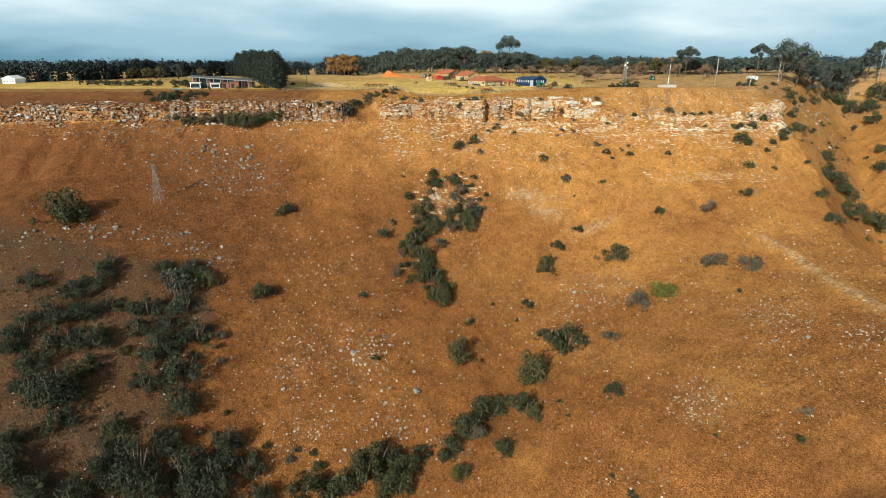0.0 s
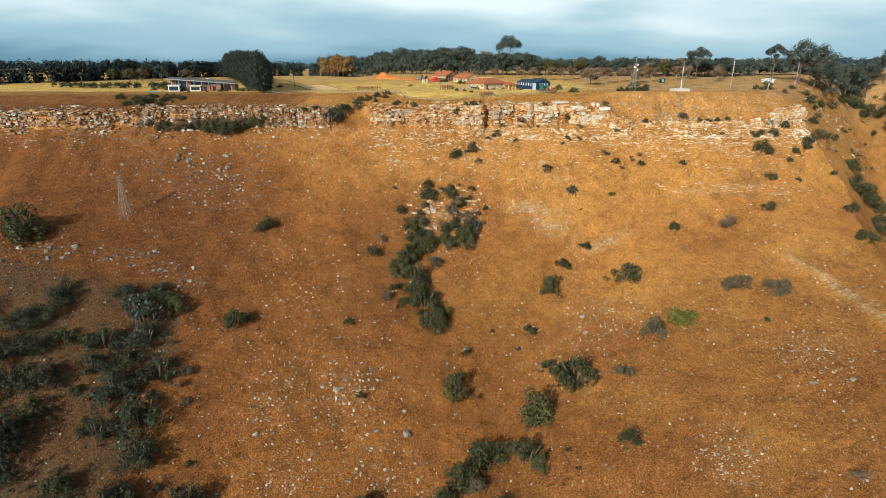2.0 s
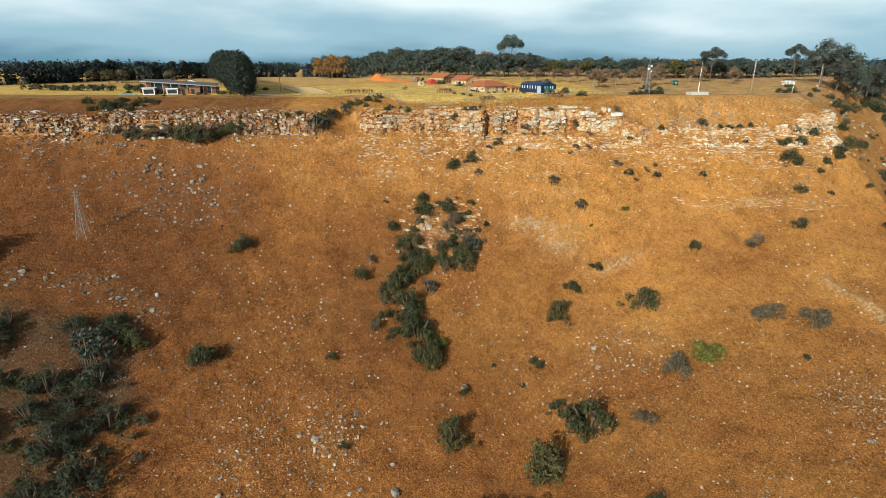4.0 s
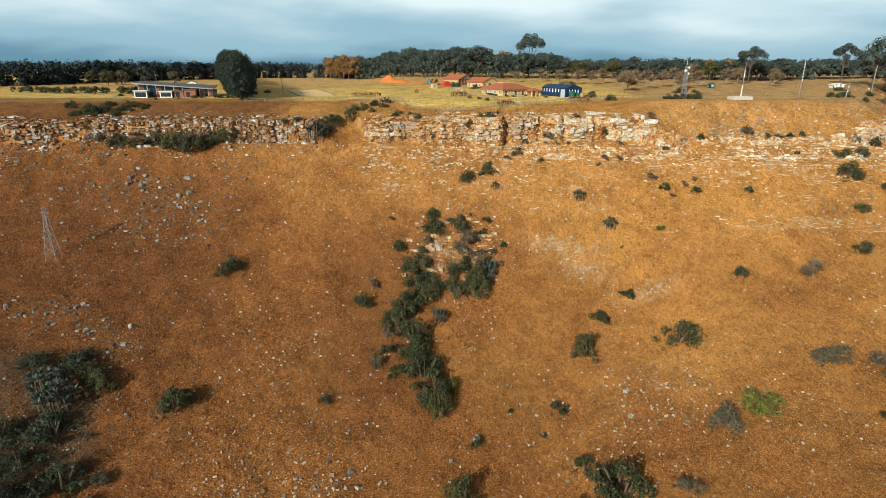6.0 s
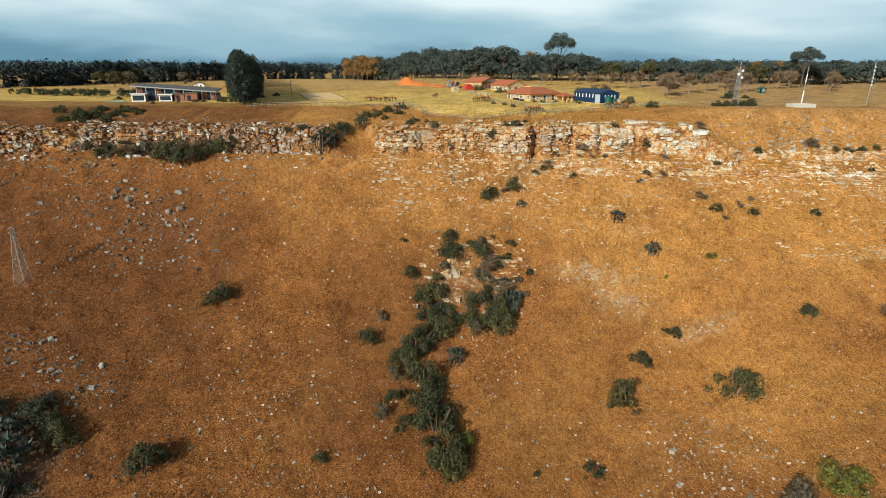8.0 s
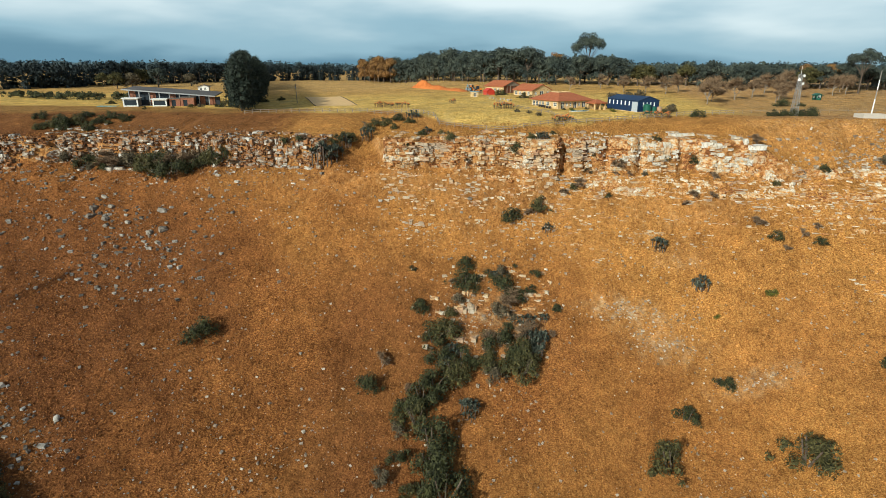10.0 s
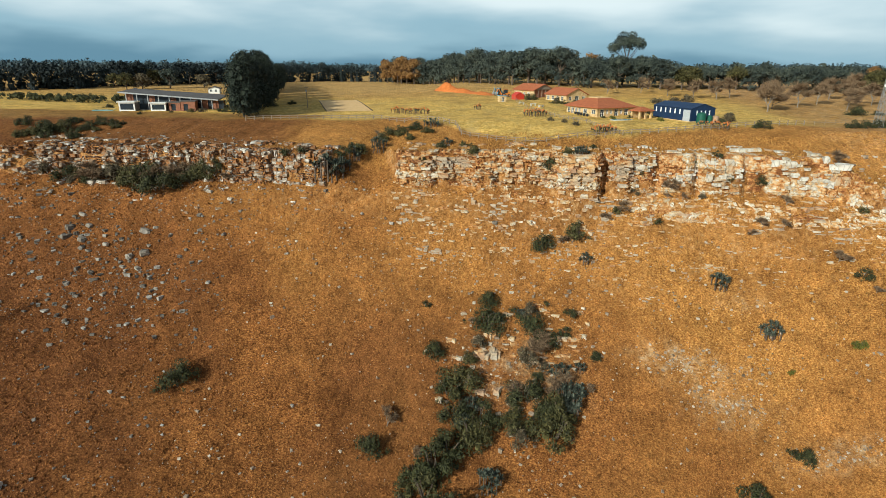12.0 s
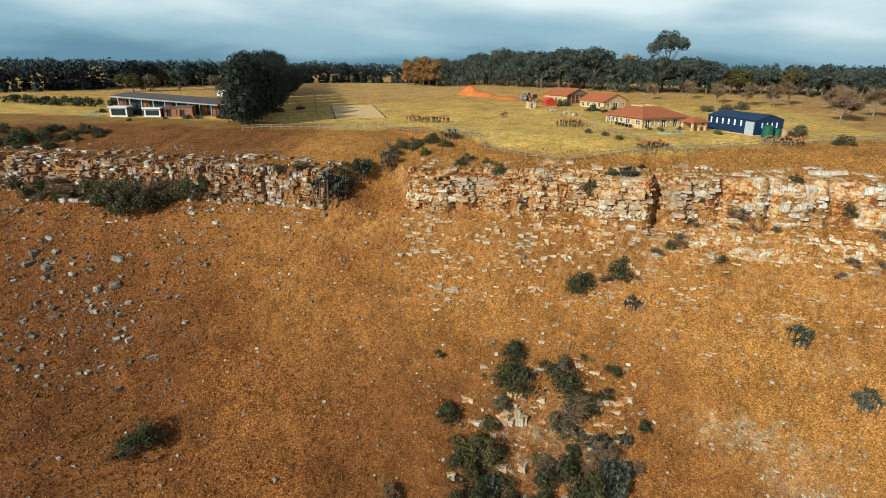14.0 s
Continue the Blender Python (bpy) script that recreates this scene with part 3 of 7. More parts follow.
strata(60, 152, 76.2, 78.3, 0.22, 3.1, (0.4, 2.0), (0.12, 0.30), 2.6, 5.0)
strata(58, 152, 70.8, 74.9, 0.18, 4.7, (0.4, 2.0), (0.12, 0.32), 2.6, 5.0)
strata(62, 150, 66.0, 70.0, 0.14, 5.2, (0.4, 2.0), (0.14, 0.3), 2.6, 4.0)
strata(-26, 62, 60.0, 69.0, 0.04, 5.8)
strata(72, 150, 78.6, 87.2, 0.04, 6.4, (0.3, 1.0), (0.12, 0.3), 2.6, 4.0)
strata(31, 49, 63.3, 64.5, 0.6, 7.7, (0.3, 1.6), (0.12, 0.3), 2.2, 3.0)                 # low outcrops in the slope
strata(20, 34, 55.6, 57.3, 0.4, 8.1, (0.3, 1.6), (0.12, 0.3), 2.2, 3.0)
strata(82, 142, 55.3, 57.0, 0.22, 9.0, (0.4, 2.2), (0.14, 0.34), 2.6, 4.0)
strata(100, 140, 61.4, 62.6, 0.28, 9.9)
strata(27, 51, 43.4, 48.4, 0.06, 10.3)
strata(-12, 17, 45.6, 56.0, 0.07, 11.7, (0.3, 1.6), (0.2, 0.7), 2.4)
OUTCROP = [
    (-4.7, 232.7, 3.0, 2.0), (-2.3, 233.2, 2.4, 2.2), (-6.5, 232.1, 2.0, 1.4), (-3.5, 236.1, 2.2, 1.5), (-5.9, 235.6, 1.6, 1.0),
    (0.0, 239.7, 1.8, 0.9), (10.7, 237.0, 2.8, 1.0), (12.8, 237.1, 3.2, 1.3), (14.8, 237.8, 2.4, 1.0), (-9.3, 231.9, 2.2, 1.2),
    (-3.5, 227.2, 3.4, 1.1), (-0.9, 227.8, 2.2, 1.4), (8.8, 240.3, 3.4, 0.6), (6.1, 241.3, 1.6, 0.6), (14.6, 241.4, 2.4, 0.8),
    (-12.2, 224.4, 1.8, 1.0), (1.7, 236.4, 1.8, 1.0), (-10.8, 234.4, 2.4, 0.8), (5.6, 233.1, 2.0, 1.0), (11.6, 234.5, 2.4, 0.7),
    (-8.8, 239.1, 1.6, 0.7),
]
for x, y, w, h in OUTCROP:                         # bare rock faces among the bushes
    for k in range(3):
        rock_list.append(((x + rnd.uniform(-0.4, 0.4) * w, y + 0.5 + rnd.uniform(0, 0.5), ground_at(x, y) + 0.12 * h), (w * rnd.uniform(0.4, 0.75), rnd.uniform(1.2, 1.8), h * rnd.uniform(0.6, 1.2)), rnd.gauss(0, 0.25), rnd.gauss(0, 0.1), rnd.randrange(9)))
strata(-190, -44, 70.5, 78.2, 0.05, 12.9, (0.3, 1.4), (0.2, 0.6), 6.0)

def chance(a, b, seed):
    """A repeatable value between 0 and 1 for each whole-number pair."""
    v = np.sin(a * 127.1 + b * 311.7 + seed * 74.7) * 43758.5453
    return v - np.floor(v)


def blocks(x, z, wide, tall, seed):
    """How far each block of a jointed, bedded wall stands out, 0 to 1, and how near its joint is."""
    zz = z / tall + 0.35 * wave(x, z, wide * 5, seed)
    layer = np.floor(zz)
    xx = x / (wide * (0.6 + 0.9 * chance(layer, 3.0, seed))) + 9 * chance(layer, 1.0, seed) + 0.15 * np.sin(z * 2.1)
    cell = np.floor(xx)
    joint = np.minimum(np.minimum(xx - cell, 1 - xx + cell) * wide, np.minimum(zz - layer, 1 - zz + layer) * tall)
    return chance(layer, cell, seed + 2), joint


def cliff_face(x0, x1, step, rows, reach, mat):
    """The bare rock from the cliff's lip down over its ledges, as one jointed sheet that comes out of the turf."""
    xs = np.arange(x0, x1, step)
    g = np.zeros((rows, len(xs), 3))
    for i, x in enumerate(xs):
        r = float(rim(x))
        ys = np.arange(r + 2.0, r - reach, -0.08)
        zs = height(np.full(len(ys), x), ys)
        d = np.concatenate([[0], np.cumsum(np.hypot(np.diff(ys), np.diff(zs)))])
        t = np.linspace(0, d[-1], rows)
        g[:, i, 0], g[:, i, 1], g[:, i, 2] = x, np.interp(t, d, ys), np.interp(t, d, zs)
    x, y, z = g[..., 0], g[..., 1], g[..., 2]
    dy, dz = np.gradient(y, axis=0), np.gradient(z, axis=0)
    ln = np.hypot(dy, dz) + 1e-6
    ny, nz = dz / ln, -dy / ln                      # outward: towards the valley and up
    top = 84.45 + 1.2 * ease(-50, 10, x) - (np.interp(x, DROP_X, DROP_H) - 4.6)
    below = top - z
    face = np.interp(x, FACE_X, FACE_H)
    west = x < -38
    b1, j1 = blocks(x, z, 3.2, 1.9, 1.0)
    slab = ease(24, 29, x) * ease(68, 62, x)              # massive smooth slabs
    bb, jb = blocks(x, z, 6.2, 3.9, 2.0)
    b1, j1 = np.where(slab > 0.5, bb, b1), np.where(slab > 0.5, jb, j1)
    b2, j2 = blocks(x, z, 1.25, 0.66, 4.0)
    bw, jw = blocks(x, z, 0.85, 0.55, 4.5)
    b2, j2 = np.where(west, bw, b2), np.where(west, jw, j2)
    b3, j3 = blocks(x, z, 0.62, 0.34, 7.0)
    upright = ease(0.0, 0.5, below) * ease(face + 1.3, face - 0.2, below)
    ledges = ease(face - 0.5, face + 1, below) * ease(np.where(x > 58, 19, 15), 9, below) * (0.32 + 0.2 * ease(24, 30, x) * ease(62, 58, x) + 0.12 * ease(56, 72, x) + 0.75 * wave(x, z * 3.2, 7, 2.0) + 0.45 * np.sin(z * 2.6 + 0.8 * wave(x, z, 12)))
    lip = ease(0.5, 0.1, below) * (wave(x, y, 2.5, 3.0) > 0.1) * 0.6
    bed = ease(71.5, 72.0, z) * ease(75.9, 75.2, z) * ease(22, 28, x) + ease(76.1, 76.5, z) * ease(78.4, 77.9, z) * ease(60, 66, x)
    bed = bed * np.clip(0.55 + 0.6 * wave(x / 2.2, z * 2.2, 3.0, 3.3), 0, 1) * (below > face)
    low = np.clip(ledges, 0, 1) * 0.6 + lip + bed
    low = low * np.where((x > -43) & (x < -28), 0.25, 1.0)
    pocket = wave(x, z * 1.3, 3.6, 5.0) > 0.72            # grassy pockets in the face
    solid = (upright > 0.35) & ~pocket & ~((x > -43) & (x < -28))
    out = (0.95 * (b1 - 0.4) + 0.35 * wave(x, z * 0.4, 5.0, 9.0)) * upright + ((0.5 + 0.2 * west) * (b2 - 0.4) + 0.3 * (b3 - 0.5)) * (1 - 0.7 * slab * upright)
    out = out - 0.45 * (j2 < 0.12) * (1 - 0.7 * slab * upright) - 0.7 * (j1 < 0.16) * upright - 0.16 * (j3 < 0.07)
    shown = solid | (0.75 * chance(np.floor(x / 0.9 + b2 * 3), np.floor(z / 0.5), 9.0) + 0.25 * b3 < low * 1.1)
    push = np.where(shown, np.where(solid, 0.34 + 0.85 * np.maximum(out, -0.6), 0.14 + 0.45 * out), -0.45)
    push = np.where((below < 0.9) & (push > 0), np.minimum(push, 0.12 + 0.45 * np.clip(below, 0, 1)), push)
    g[..., 1] += push * ny * 1.0
    g[..., 2] += push * nz * 1.0
    h = Heap()
    k = np.arange(rows * len(xs)).reshape(rows, len(xs))
    h.add(g.reshape(-1, 3), np.stack([k[:-1, :-1], k[1:, :-1], k[1:, 1:], k[:-1, 1:]], -1).reshape(-1, 4))
    ob = h.build("rock_face", mat, cliff)
    tone = -0.10 - 0.02 * west + 0.04 * np.clip(bed, 0, 1) + 0.08 * slab * upright * wave(x, z * 0.2, 1.1, 2.2) + 0.26 * (b2 - 0.5) * (1 - 0.5 * slab * upright) + (0.22 - 0.1 * west) * (b1 - 0.5) + (0.16 + 0.14 * west) * (b3 - 0.5) + 0.07 * wave(x, z * 1.5, 9, 4.0) + 0.07 * np.clip(ledges, 0, 1) + 0.05 * ease(24, 34, x) * upright + 0.06 * ease(110, 130, x) + 0.13 * ease(7, 10, x) * ease(18, 15, x) * (wave(x, z, 2.2, 7.5) > -0.1)
    a = ob.data.attributes.new("tone", 'FLOAT', 'POINT')
    a.data.foreach_set("value", tone.ravel().astype(np.float32))
    tagged(ob, "jointed orange and grey bedded rock face", kind="stuff")


cliff_face(-130, -38, 0.21, 90, 13, M_FACE_GREY)
cliff_face(-37.9, 58, 0.19, 116, 15, M_FACE)
cliff_face(58.05, 156, 0.26, 100, 20, M_FACE)
cliff_face(-240, -130.1, 0.42, 60, 14, M_FACE_GREY)



def rock_kind(r):
    """West of the gap the rock is grey; the massive slabs of the upper face are their own stone."""
    x, z = r[0][0], r[0][2]
    return 'grey' if x < -42 else 'slab' if 26 < x < 68 and z > 78.5 else 'orange'


near = [r for r in rock_list if -20 < r[0][0] < 55]
near.sort(key=lambda r: -r[1][0] * r[1][2])
single, many = near[:300], near[300:] + [r for r in rock_list if not -20 < r[0][0] < 55]
for kind, mat, label in (('orange', M_ROCK_MANY, "weathered orange sandstone blocks and ledges in broken courses"), ('slab', M_SLAB_MANY, "pale grey weathered sandstone slabs in thick courses"), ('grey', M_ROCK_GREY, "grey lichened sandstone blocks in broken courses")):
    heap = Heap()
    for r in many:
        at, size, turn, tip, k = r
        if rock_kind(r) == kind:
            shape = ROCKS[k] if size[0] > 0.75 else STONES[k % 6]
            heap.add(placed(shape, at, size, turn, tip), shape[1])
    tagged(heap.build("broken_rock", mat, cliff), label, kind="stuff")
rock_meshes = {}
for kind, mat in (('orange', M_ROCK), ('slab', M_SLAB)):
    for k, (v, f) in enumerate(ROCKS):
        me = bpy.data.meshes.new("rock")
        me.from_pydata([tuple(p) for p in v], [], [tuple(int(i) for i in q) for q in f])
        me.materials.append(mat)
        rock_meshes[kind, k] = me
for r in single:
    at, size, turn, tip, k = r
    ob = new("rock", rock_meshes[rock_kind(r), k])
    ob.parent = cliff
    ob.matrix_basis = Matrix.LocRotScale(at, Euler((tip, 0, turn)), size)

# loose stones: (middle x, y, spread x, y, how many, largest size)
SCREE = [
    (-98, 236, 22, 10, 330, 0.8), (-80, 232, 16, 9, 300, 0.75), (-88, 224, 16, 8, 160, 0.7), (-25, 160, 10, 10, 420, 0.65), (-45, 155, 9, 12, 300, 0.55),
    (-14, 141, 13, 9, 300, 0.6), (-38, 133, 9, 9, 220, 0.55), (-45, 178, 26, 22, 360, 0.5), (97, 152, 8, 13, 520, 0.4), (108, 132, 6, 6, 140, 0.5),
    (65, 126, 7, 8, 420, 0.42), (53, 198, 13, 9, 330, 0.5), (40, 186, 18, 16, 260, 0.5), (62, 186, 16, 12, 220, 0.5), (-60, 205, 40, 25, 420, 0.5),
    (10, 246, 40, 6, 360, 0.5), (105, 266, 30, 5, 900, 0.7), (120, 240, 22, 9, 300, 0.6), (4, 232, 14, 10, 260, 0.6), (-130, 244, 30, 6, 320, 0.7),
    (-60, 246, 24, 5, 240, 0.5), (36, 236, 8, 1.8, 200, 0.4), (43, 231.5, 8, 1.8, 180, 0.4), (62, 226, 8, 1.6, 140, 0.4), (50, 238, 3, 3, 40, 0.5), (-2, 229, 12, 9, 160, 0.9), (190, 270, 34, 50, 500, 0.9), (205, 330, 30, 25, 200, 0.9), (38, 262, 26, 4, 160, 0.6), (-90, 266, 34, 4, 160, 0.55), (120, 178, 10, 20, 160, 0.4),
]
for (ax, ay), (bx, by) in zip(TERRACE, TERRACE[1:]):                # stones along the terrace edge
    SCREE.append(((ax + bx) / 2, (ay + by) / 2, 9, 4.5, 80 if by > 175 else 30, 0.75 if by > 175 else 0.5))
heap, grey_heap = Heap(), Heap()
for cx, cy, sx, sy, count, big in SCREE:
    for _ in range(count):
        x, y = rnd.gauss(cx, sx * 0.6), rnd.gauss(cy, sy * 0.6)
        s = 0.14 + (big * 1.25 - 0.14) * rnd.random() ** 4.0
        k = rnd.randrange(6)
        (grey_heap if x < -58 and y > 160 else heap).add(placed(STONES[k], (x, y, ground_at(x, y) + s * 0.12), (s * rnd.uniform(0.8, 1.8), s * rnd.uniform(0.7, 1.2), s * rnd.uniform(0.5, 1.0)), rnd.uniform(0, 6.3), rnd.gauss(0, 0.25)), STONES[k][1])
scatter = np.random.RandomState(4)
sx, sy = scatter.uniform(-150, 140, 21000), scatter.uniform(105, 256, 21000)
often = 0.45 + 0.5 * wave(sx, sy, 11, 4.0) + 0.35 * wave(sx, sy, 3.2, 6.0) > scatter.uniform(0, 1.1, 21000)
sx, sy = sx[often], sy[often]
for x, y, z, u in zip(sx, sy, height(sx, sy), scatter.uniform(0, 1, len(sx))):
    s = 0.12 + 0.40 * u ** 4
    k = int(u * 5.99)
    (grey_heap if x < -58 and y > 160 else heap).add(placed(STONES[k], (x, y, z + s * 0.1), (s * 1.4, s, s * 0.8), u * 40, u - 0.5), STONES[k][1])
tagged(heap.build("scattered_stones", M_STONE), "pale grey and cream loose stones scattered in dry grass", "stones", kind="stuff")
tagged(grey_heap.build("scattered_stones", M_STONE_GREY), "grey lichened loose stones lying in rust-brown grass", "stones", kind="stuff")

# ---- grass ----
def grass_material():
    m = bpy.data.materials.new("dry_grass_blades")
    m.use_nodes = True
    n, l = m.node_tree.nodes, m.node_tree.links
    b = n["Principled BSDF"]
    b.inputs["Roughness"].default_value, b.inputs["Specular IOR Level"].default_value = 0.95, 0.05
    geo, at = n.new("ShaderNodeNewGeometry"), n.new("ShaderNodeAttribute")
    at.attribute_name = "gold"
    cols = []
    for stops in (((0.105, 0.040, 0.014), (0.38, 0.168, 0.050)), ((0.22, 0.098, 0.025), (0.56, 0.305, 0.088))):
        r = n.new("ShaderNodeValToRGB")
        r.color_ramp.elements[0].color, r.color_ramp.elements[1].color = (*stops[0], 1), (*stops[1], 1)
        l.new(geo.outputs["Random Per Island"], r.inputs[0])
        cols.append(r.outputs[0])
    mx = n.new("ShaderNodeMix")
    mx.data_type = 'RGBA'
    l.new(at.outputs["Fac"], mx.inputs[0])
    l.new(cols[0], mx.inputs[6])
    l.new(cols[1], mx.inputs[7])
    l.new(mx.outputs[2], b.inputs["Base Color"])
    return m


def grass_field():
    rs = np.random.RandomState(9)
    n = 260000
    x = rs.uniform(-150, 150, n)
    y = 108 + rs.uniform(0, 1, n) * 170
    z = height(x, y)
    slope = np.abs(height(x, y + 0.8) - z)
    keep = (slope < 1.5) & (y < rim(x) + np.where(x < -40, 5, 16)) & (0.55 + 0.5 * wave(x, y, 4.0) > rs.uniform(-0.8, 0.9, n)) & (near_line(x, y, TRACK) > 1.4)
    x, y, z = x[keep], y[keep], z[keep]
    n = len(x)
    s = 0.14 + 0.32 * rs.uniform(0, 1, n) ** 1.5
    verts = np.empty((n, 2, 3, 3))
    for b in range(2):
        a = rs.uniform(0, 6.28, n)
        lean = rs.uniform(0.1, 0.7, (2, n)) * s * rs.choice((-1, 1), (2, n))
        ca, sa = np.cos(a) * s * 0.42, np.sin(a) * s * 0.42
        verts[:, b, 0] = np.stack([x - ca, y - sa, z - 0.05], 1)
        verts[:, b, 1] = np.stack([x + ca, y + sa, z - 0.05], 1)
        verts[:, b, 2] = np.stack([x + lean[0], y + lean[1], z + s * rs.uniform(0.6, 1.1, n)], 1)
    h = Heap()
    h.add(verts.reshape(-1, 3), np.arange(n * 6).reshape(-1, 3))
    ob = h.build("grass_tufts", grass_material())
    a = ob.data.attributes.new("gold", 'FLOAT', 'POINT')
    a.data.foreach_set("value", np.repeat(gold_zone(x, y), 6).astype(np.float32))
    return tagged(ob, "dry golden and rust grass tufts covering the hillside", "grass", kind="stuff")


grass_field()

# ---- vegetation ----
M_BARK = material("bark", [(0.07, 0.05, 0.035), (0.16, 0.12, 0.09)], 4, 4, 0.9, 0.4)
M_PALE_BARK = material("pale_bark", [(0.15, 0.12, 0.09), (0.32, 0.27, 0.21)], 3, 4, 0.9, 0.3)
M_TWIG = material("dry_twigs", [(0.12, 0.078, 0.045), (0.30, 0.20, 0.115)], 2, 4, 0.9, 0.0, island=0.4)


def leaf_material(name, dark, light, scale=1.1):
    return material(name, [dark, tuple((a + b) / 2 for a, b in zip(dark, light)), light], scale, 4, 0.7, 0, island=0.34, spec=0.2)


M_LEAF = leaf_material("dark_green_leaves", (0.017, 0.020, 0.011), (0.084, 0.086, 0.032))
M_DARKLEAF = leaf_material("blackish_green_leaves", (0.014, 0.018, 0.013), (0.066, 0.070, 0.034))
M_OLIVE = leaf_material("olive_leaves", (0.026, 0.027, 0.012), (0.125, 0.110, 0.038))
M_GREY = leaf_material("grey_leaves", (0.042, 0.035, 0.022), (0.17, 0.135, 0.078))
M_YELLOW = leaf_material("yellow_green_leaves", (0.05, 0.055, 0.012), (0.20, 0.19, 0.035))
M_ALOE = leaf_material("blue_grey_aloe_leaves", (0.026, 0.034, 0.026), (0.125, 0.138, 0.100))
M_CONIFER = leaf_material("conifer_needles", (0.010, 0.016, 0.013), (0.036, 0.046, 0.030), 0.4)
M_PINES = leaf_material("pine_plantation_needles", (0.009, 0.015, 0.018), (0.026, 0.036, 0.034), 0.12)
# haze over the woods is mixed into this leaf colour: lifted, bluer
M_WOODS = leaf_material("woods_leaves_haze_tint", (0.026, 0.036, 0.034), (0.086, 0.100, 0.074), 0.12)
M_RUSSET = leaf_material("russet_leaves", (0.13, 0.065, 0.022), (0.34, 0.185, 0.06), 0.2)
M_FLOWER = plain("orange_flowers", (0.62, 0.19, 0.04), 0.7)


def leaves(rs, centres, radii, count, size, flat=0.0, blade=False):
    """Leaf quads round a set of lobes: vertices and faces."""
    w = radii ** 2
    pick = rs.choice(len(centres), count, p=w / w.sum())
    d = rs.normal(size=(count, 3))
    d[:, 2] += 0.25
    d /= np.linalg.norm(d, axis=1)[:, None]
    p = centres[pick] + d * (radii[pick] * rs.uniform(0.7, 1.12, count))[:, None] * np.array([1, 1, 0.85])
    nrm = d + rs.normal(size=(count, 3)) * 0.55
    nrm[:, 2] += flat
    nrm /= np.linalg.norm(nrm, axis=1)[:, None]
    a = np.cross(nrm, rs.normal(size=(count, 3)))
    a /= np.linalg.norm(a, axis=1)[:, None]
    b = np.cross(nrm, a)
    s = (size * rs.uniform(0.5, 1.3, count))[:, None]
    v = np.stack([p - a * s, p + b * s * 0.6 + nrm * s * 0.15, p + a * s, p - b * s * 0.6 + nrm * s * 0.15], 1).reshape(-1, 3)
    if blade:
        v = np.stack([p - a * s, p + b * s * 0.55, p + a * s * 1.1], 1).reshape(-1, 3)
        v[:, 2] = np.maximum(v[:, 2], 0.0)
        return v, np.arange(count * 3).reshape(-1, 3)
    v[:, 2] = np.maximum(v[:, 2], 0.0)
    return v, np.arange(count * 4).reshape(-1, 4)


CORNERS = np.array([(i, j, k) for i in (-1, 1) for j in (-1, 1) for k in (-1, 1)]) * 0.2887
BALL = CORNERS, STONES[0][1]


def core(rs, centres, radii, fill=0.62):
    """Inner foliage mass so that a crown is dense."""
    vs, fs, n = [], [], 0
    for c, r in zip(centres, radii):
        base, quads = BALL
        v = base * 2 * (r * fill * rs.uniform(0.82, 1.08, (len(base), 1))) * np.array([1, 1, 0.8]) + c
        v[:, 2] = np.maximum(v[:, 2], 0.0)
        vs.append(v)
        fs.append(quads + n)
        n += len(v)
    return np.concatenate(vs), np.concatenate(fs)


def crown_mesh(name, mat, seed, count=2100, size=0.034, lobes=13, tall=0.60, parent=None):
    rs = np.random.RandomState(seed)
    a, d = rs.uniform(0, 6.28, lobes), 0.37 * np.sqrt(rs.uniform(0, 1, lobes))
    c = np.stack([np.cos(a) * d * rs.uniform(0.75, 1.2), np.sin(a) * d, 0.06 + (tall - 0.24) * rs.uniform(0, 1, lobes) ** 1.4 * (1 - (d / 0.46) ** 2)], 1)
    r = rs.uniform(0.10, 0.21, lobes) * (1.1 - 0.7 * d)
    m = lobes // 3                                       # low straggling sprays round the foot
    a, d = rs.uniform(0, 6.28, m), rs.uniform(0.36, 0.54, m)
    c = np.concatenate([c, np.stack([np.cos(a) * d, np.sin(a) * d, rs.uniform(0.02, 0.10, m)], 1)])
    r = np.concatenate([r, rs.uniform(0.03, 0.085, m)])
    v, f = leaves(rs, c, r, count, size, 0.0, True)
    cv, cf = core(rs, c, r, 0.46)
    faces = [tuple(int(i) for i in q) for q in f] + [tuple(int(i) for i in q) for q in cf + len(v)]
    return raw_mesh(name, [tuple(p) for p in np.concatenate([v, cv])], faces, mat, parent)


def bush_proto(mat, seed, label, category="bush", name="bush", **kw):
    ob = thing(name, (0, 0, -500), label, category)
    crown_mesh("crown", mat, seed, parent=ob, **kw)
    bm = bmesh.new()
    rb = random.Random(seed)
    for _ in range(4):
        tube(bm, (rb.uniform(-0.05, 0.05), rb.uniform(-0.05, 0.05), -0.12), (rb.uniform(-0.2, 0.2), rb.uniform(-0.2, 0.2), 0.36), 0.022, 0.01, 5)
    part("trunk", bm, M_BARK, ob)
    return ob


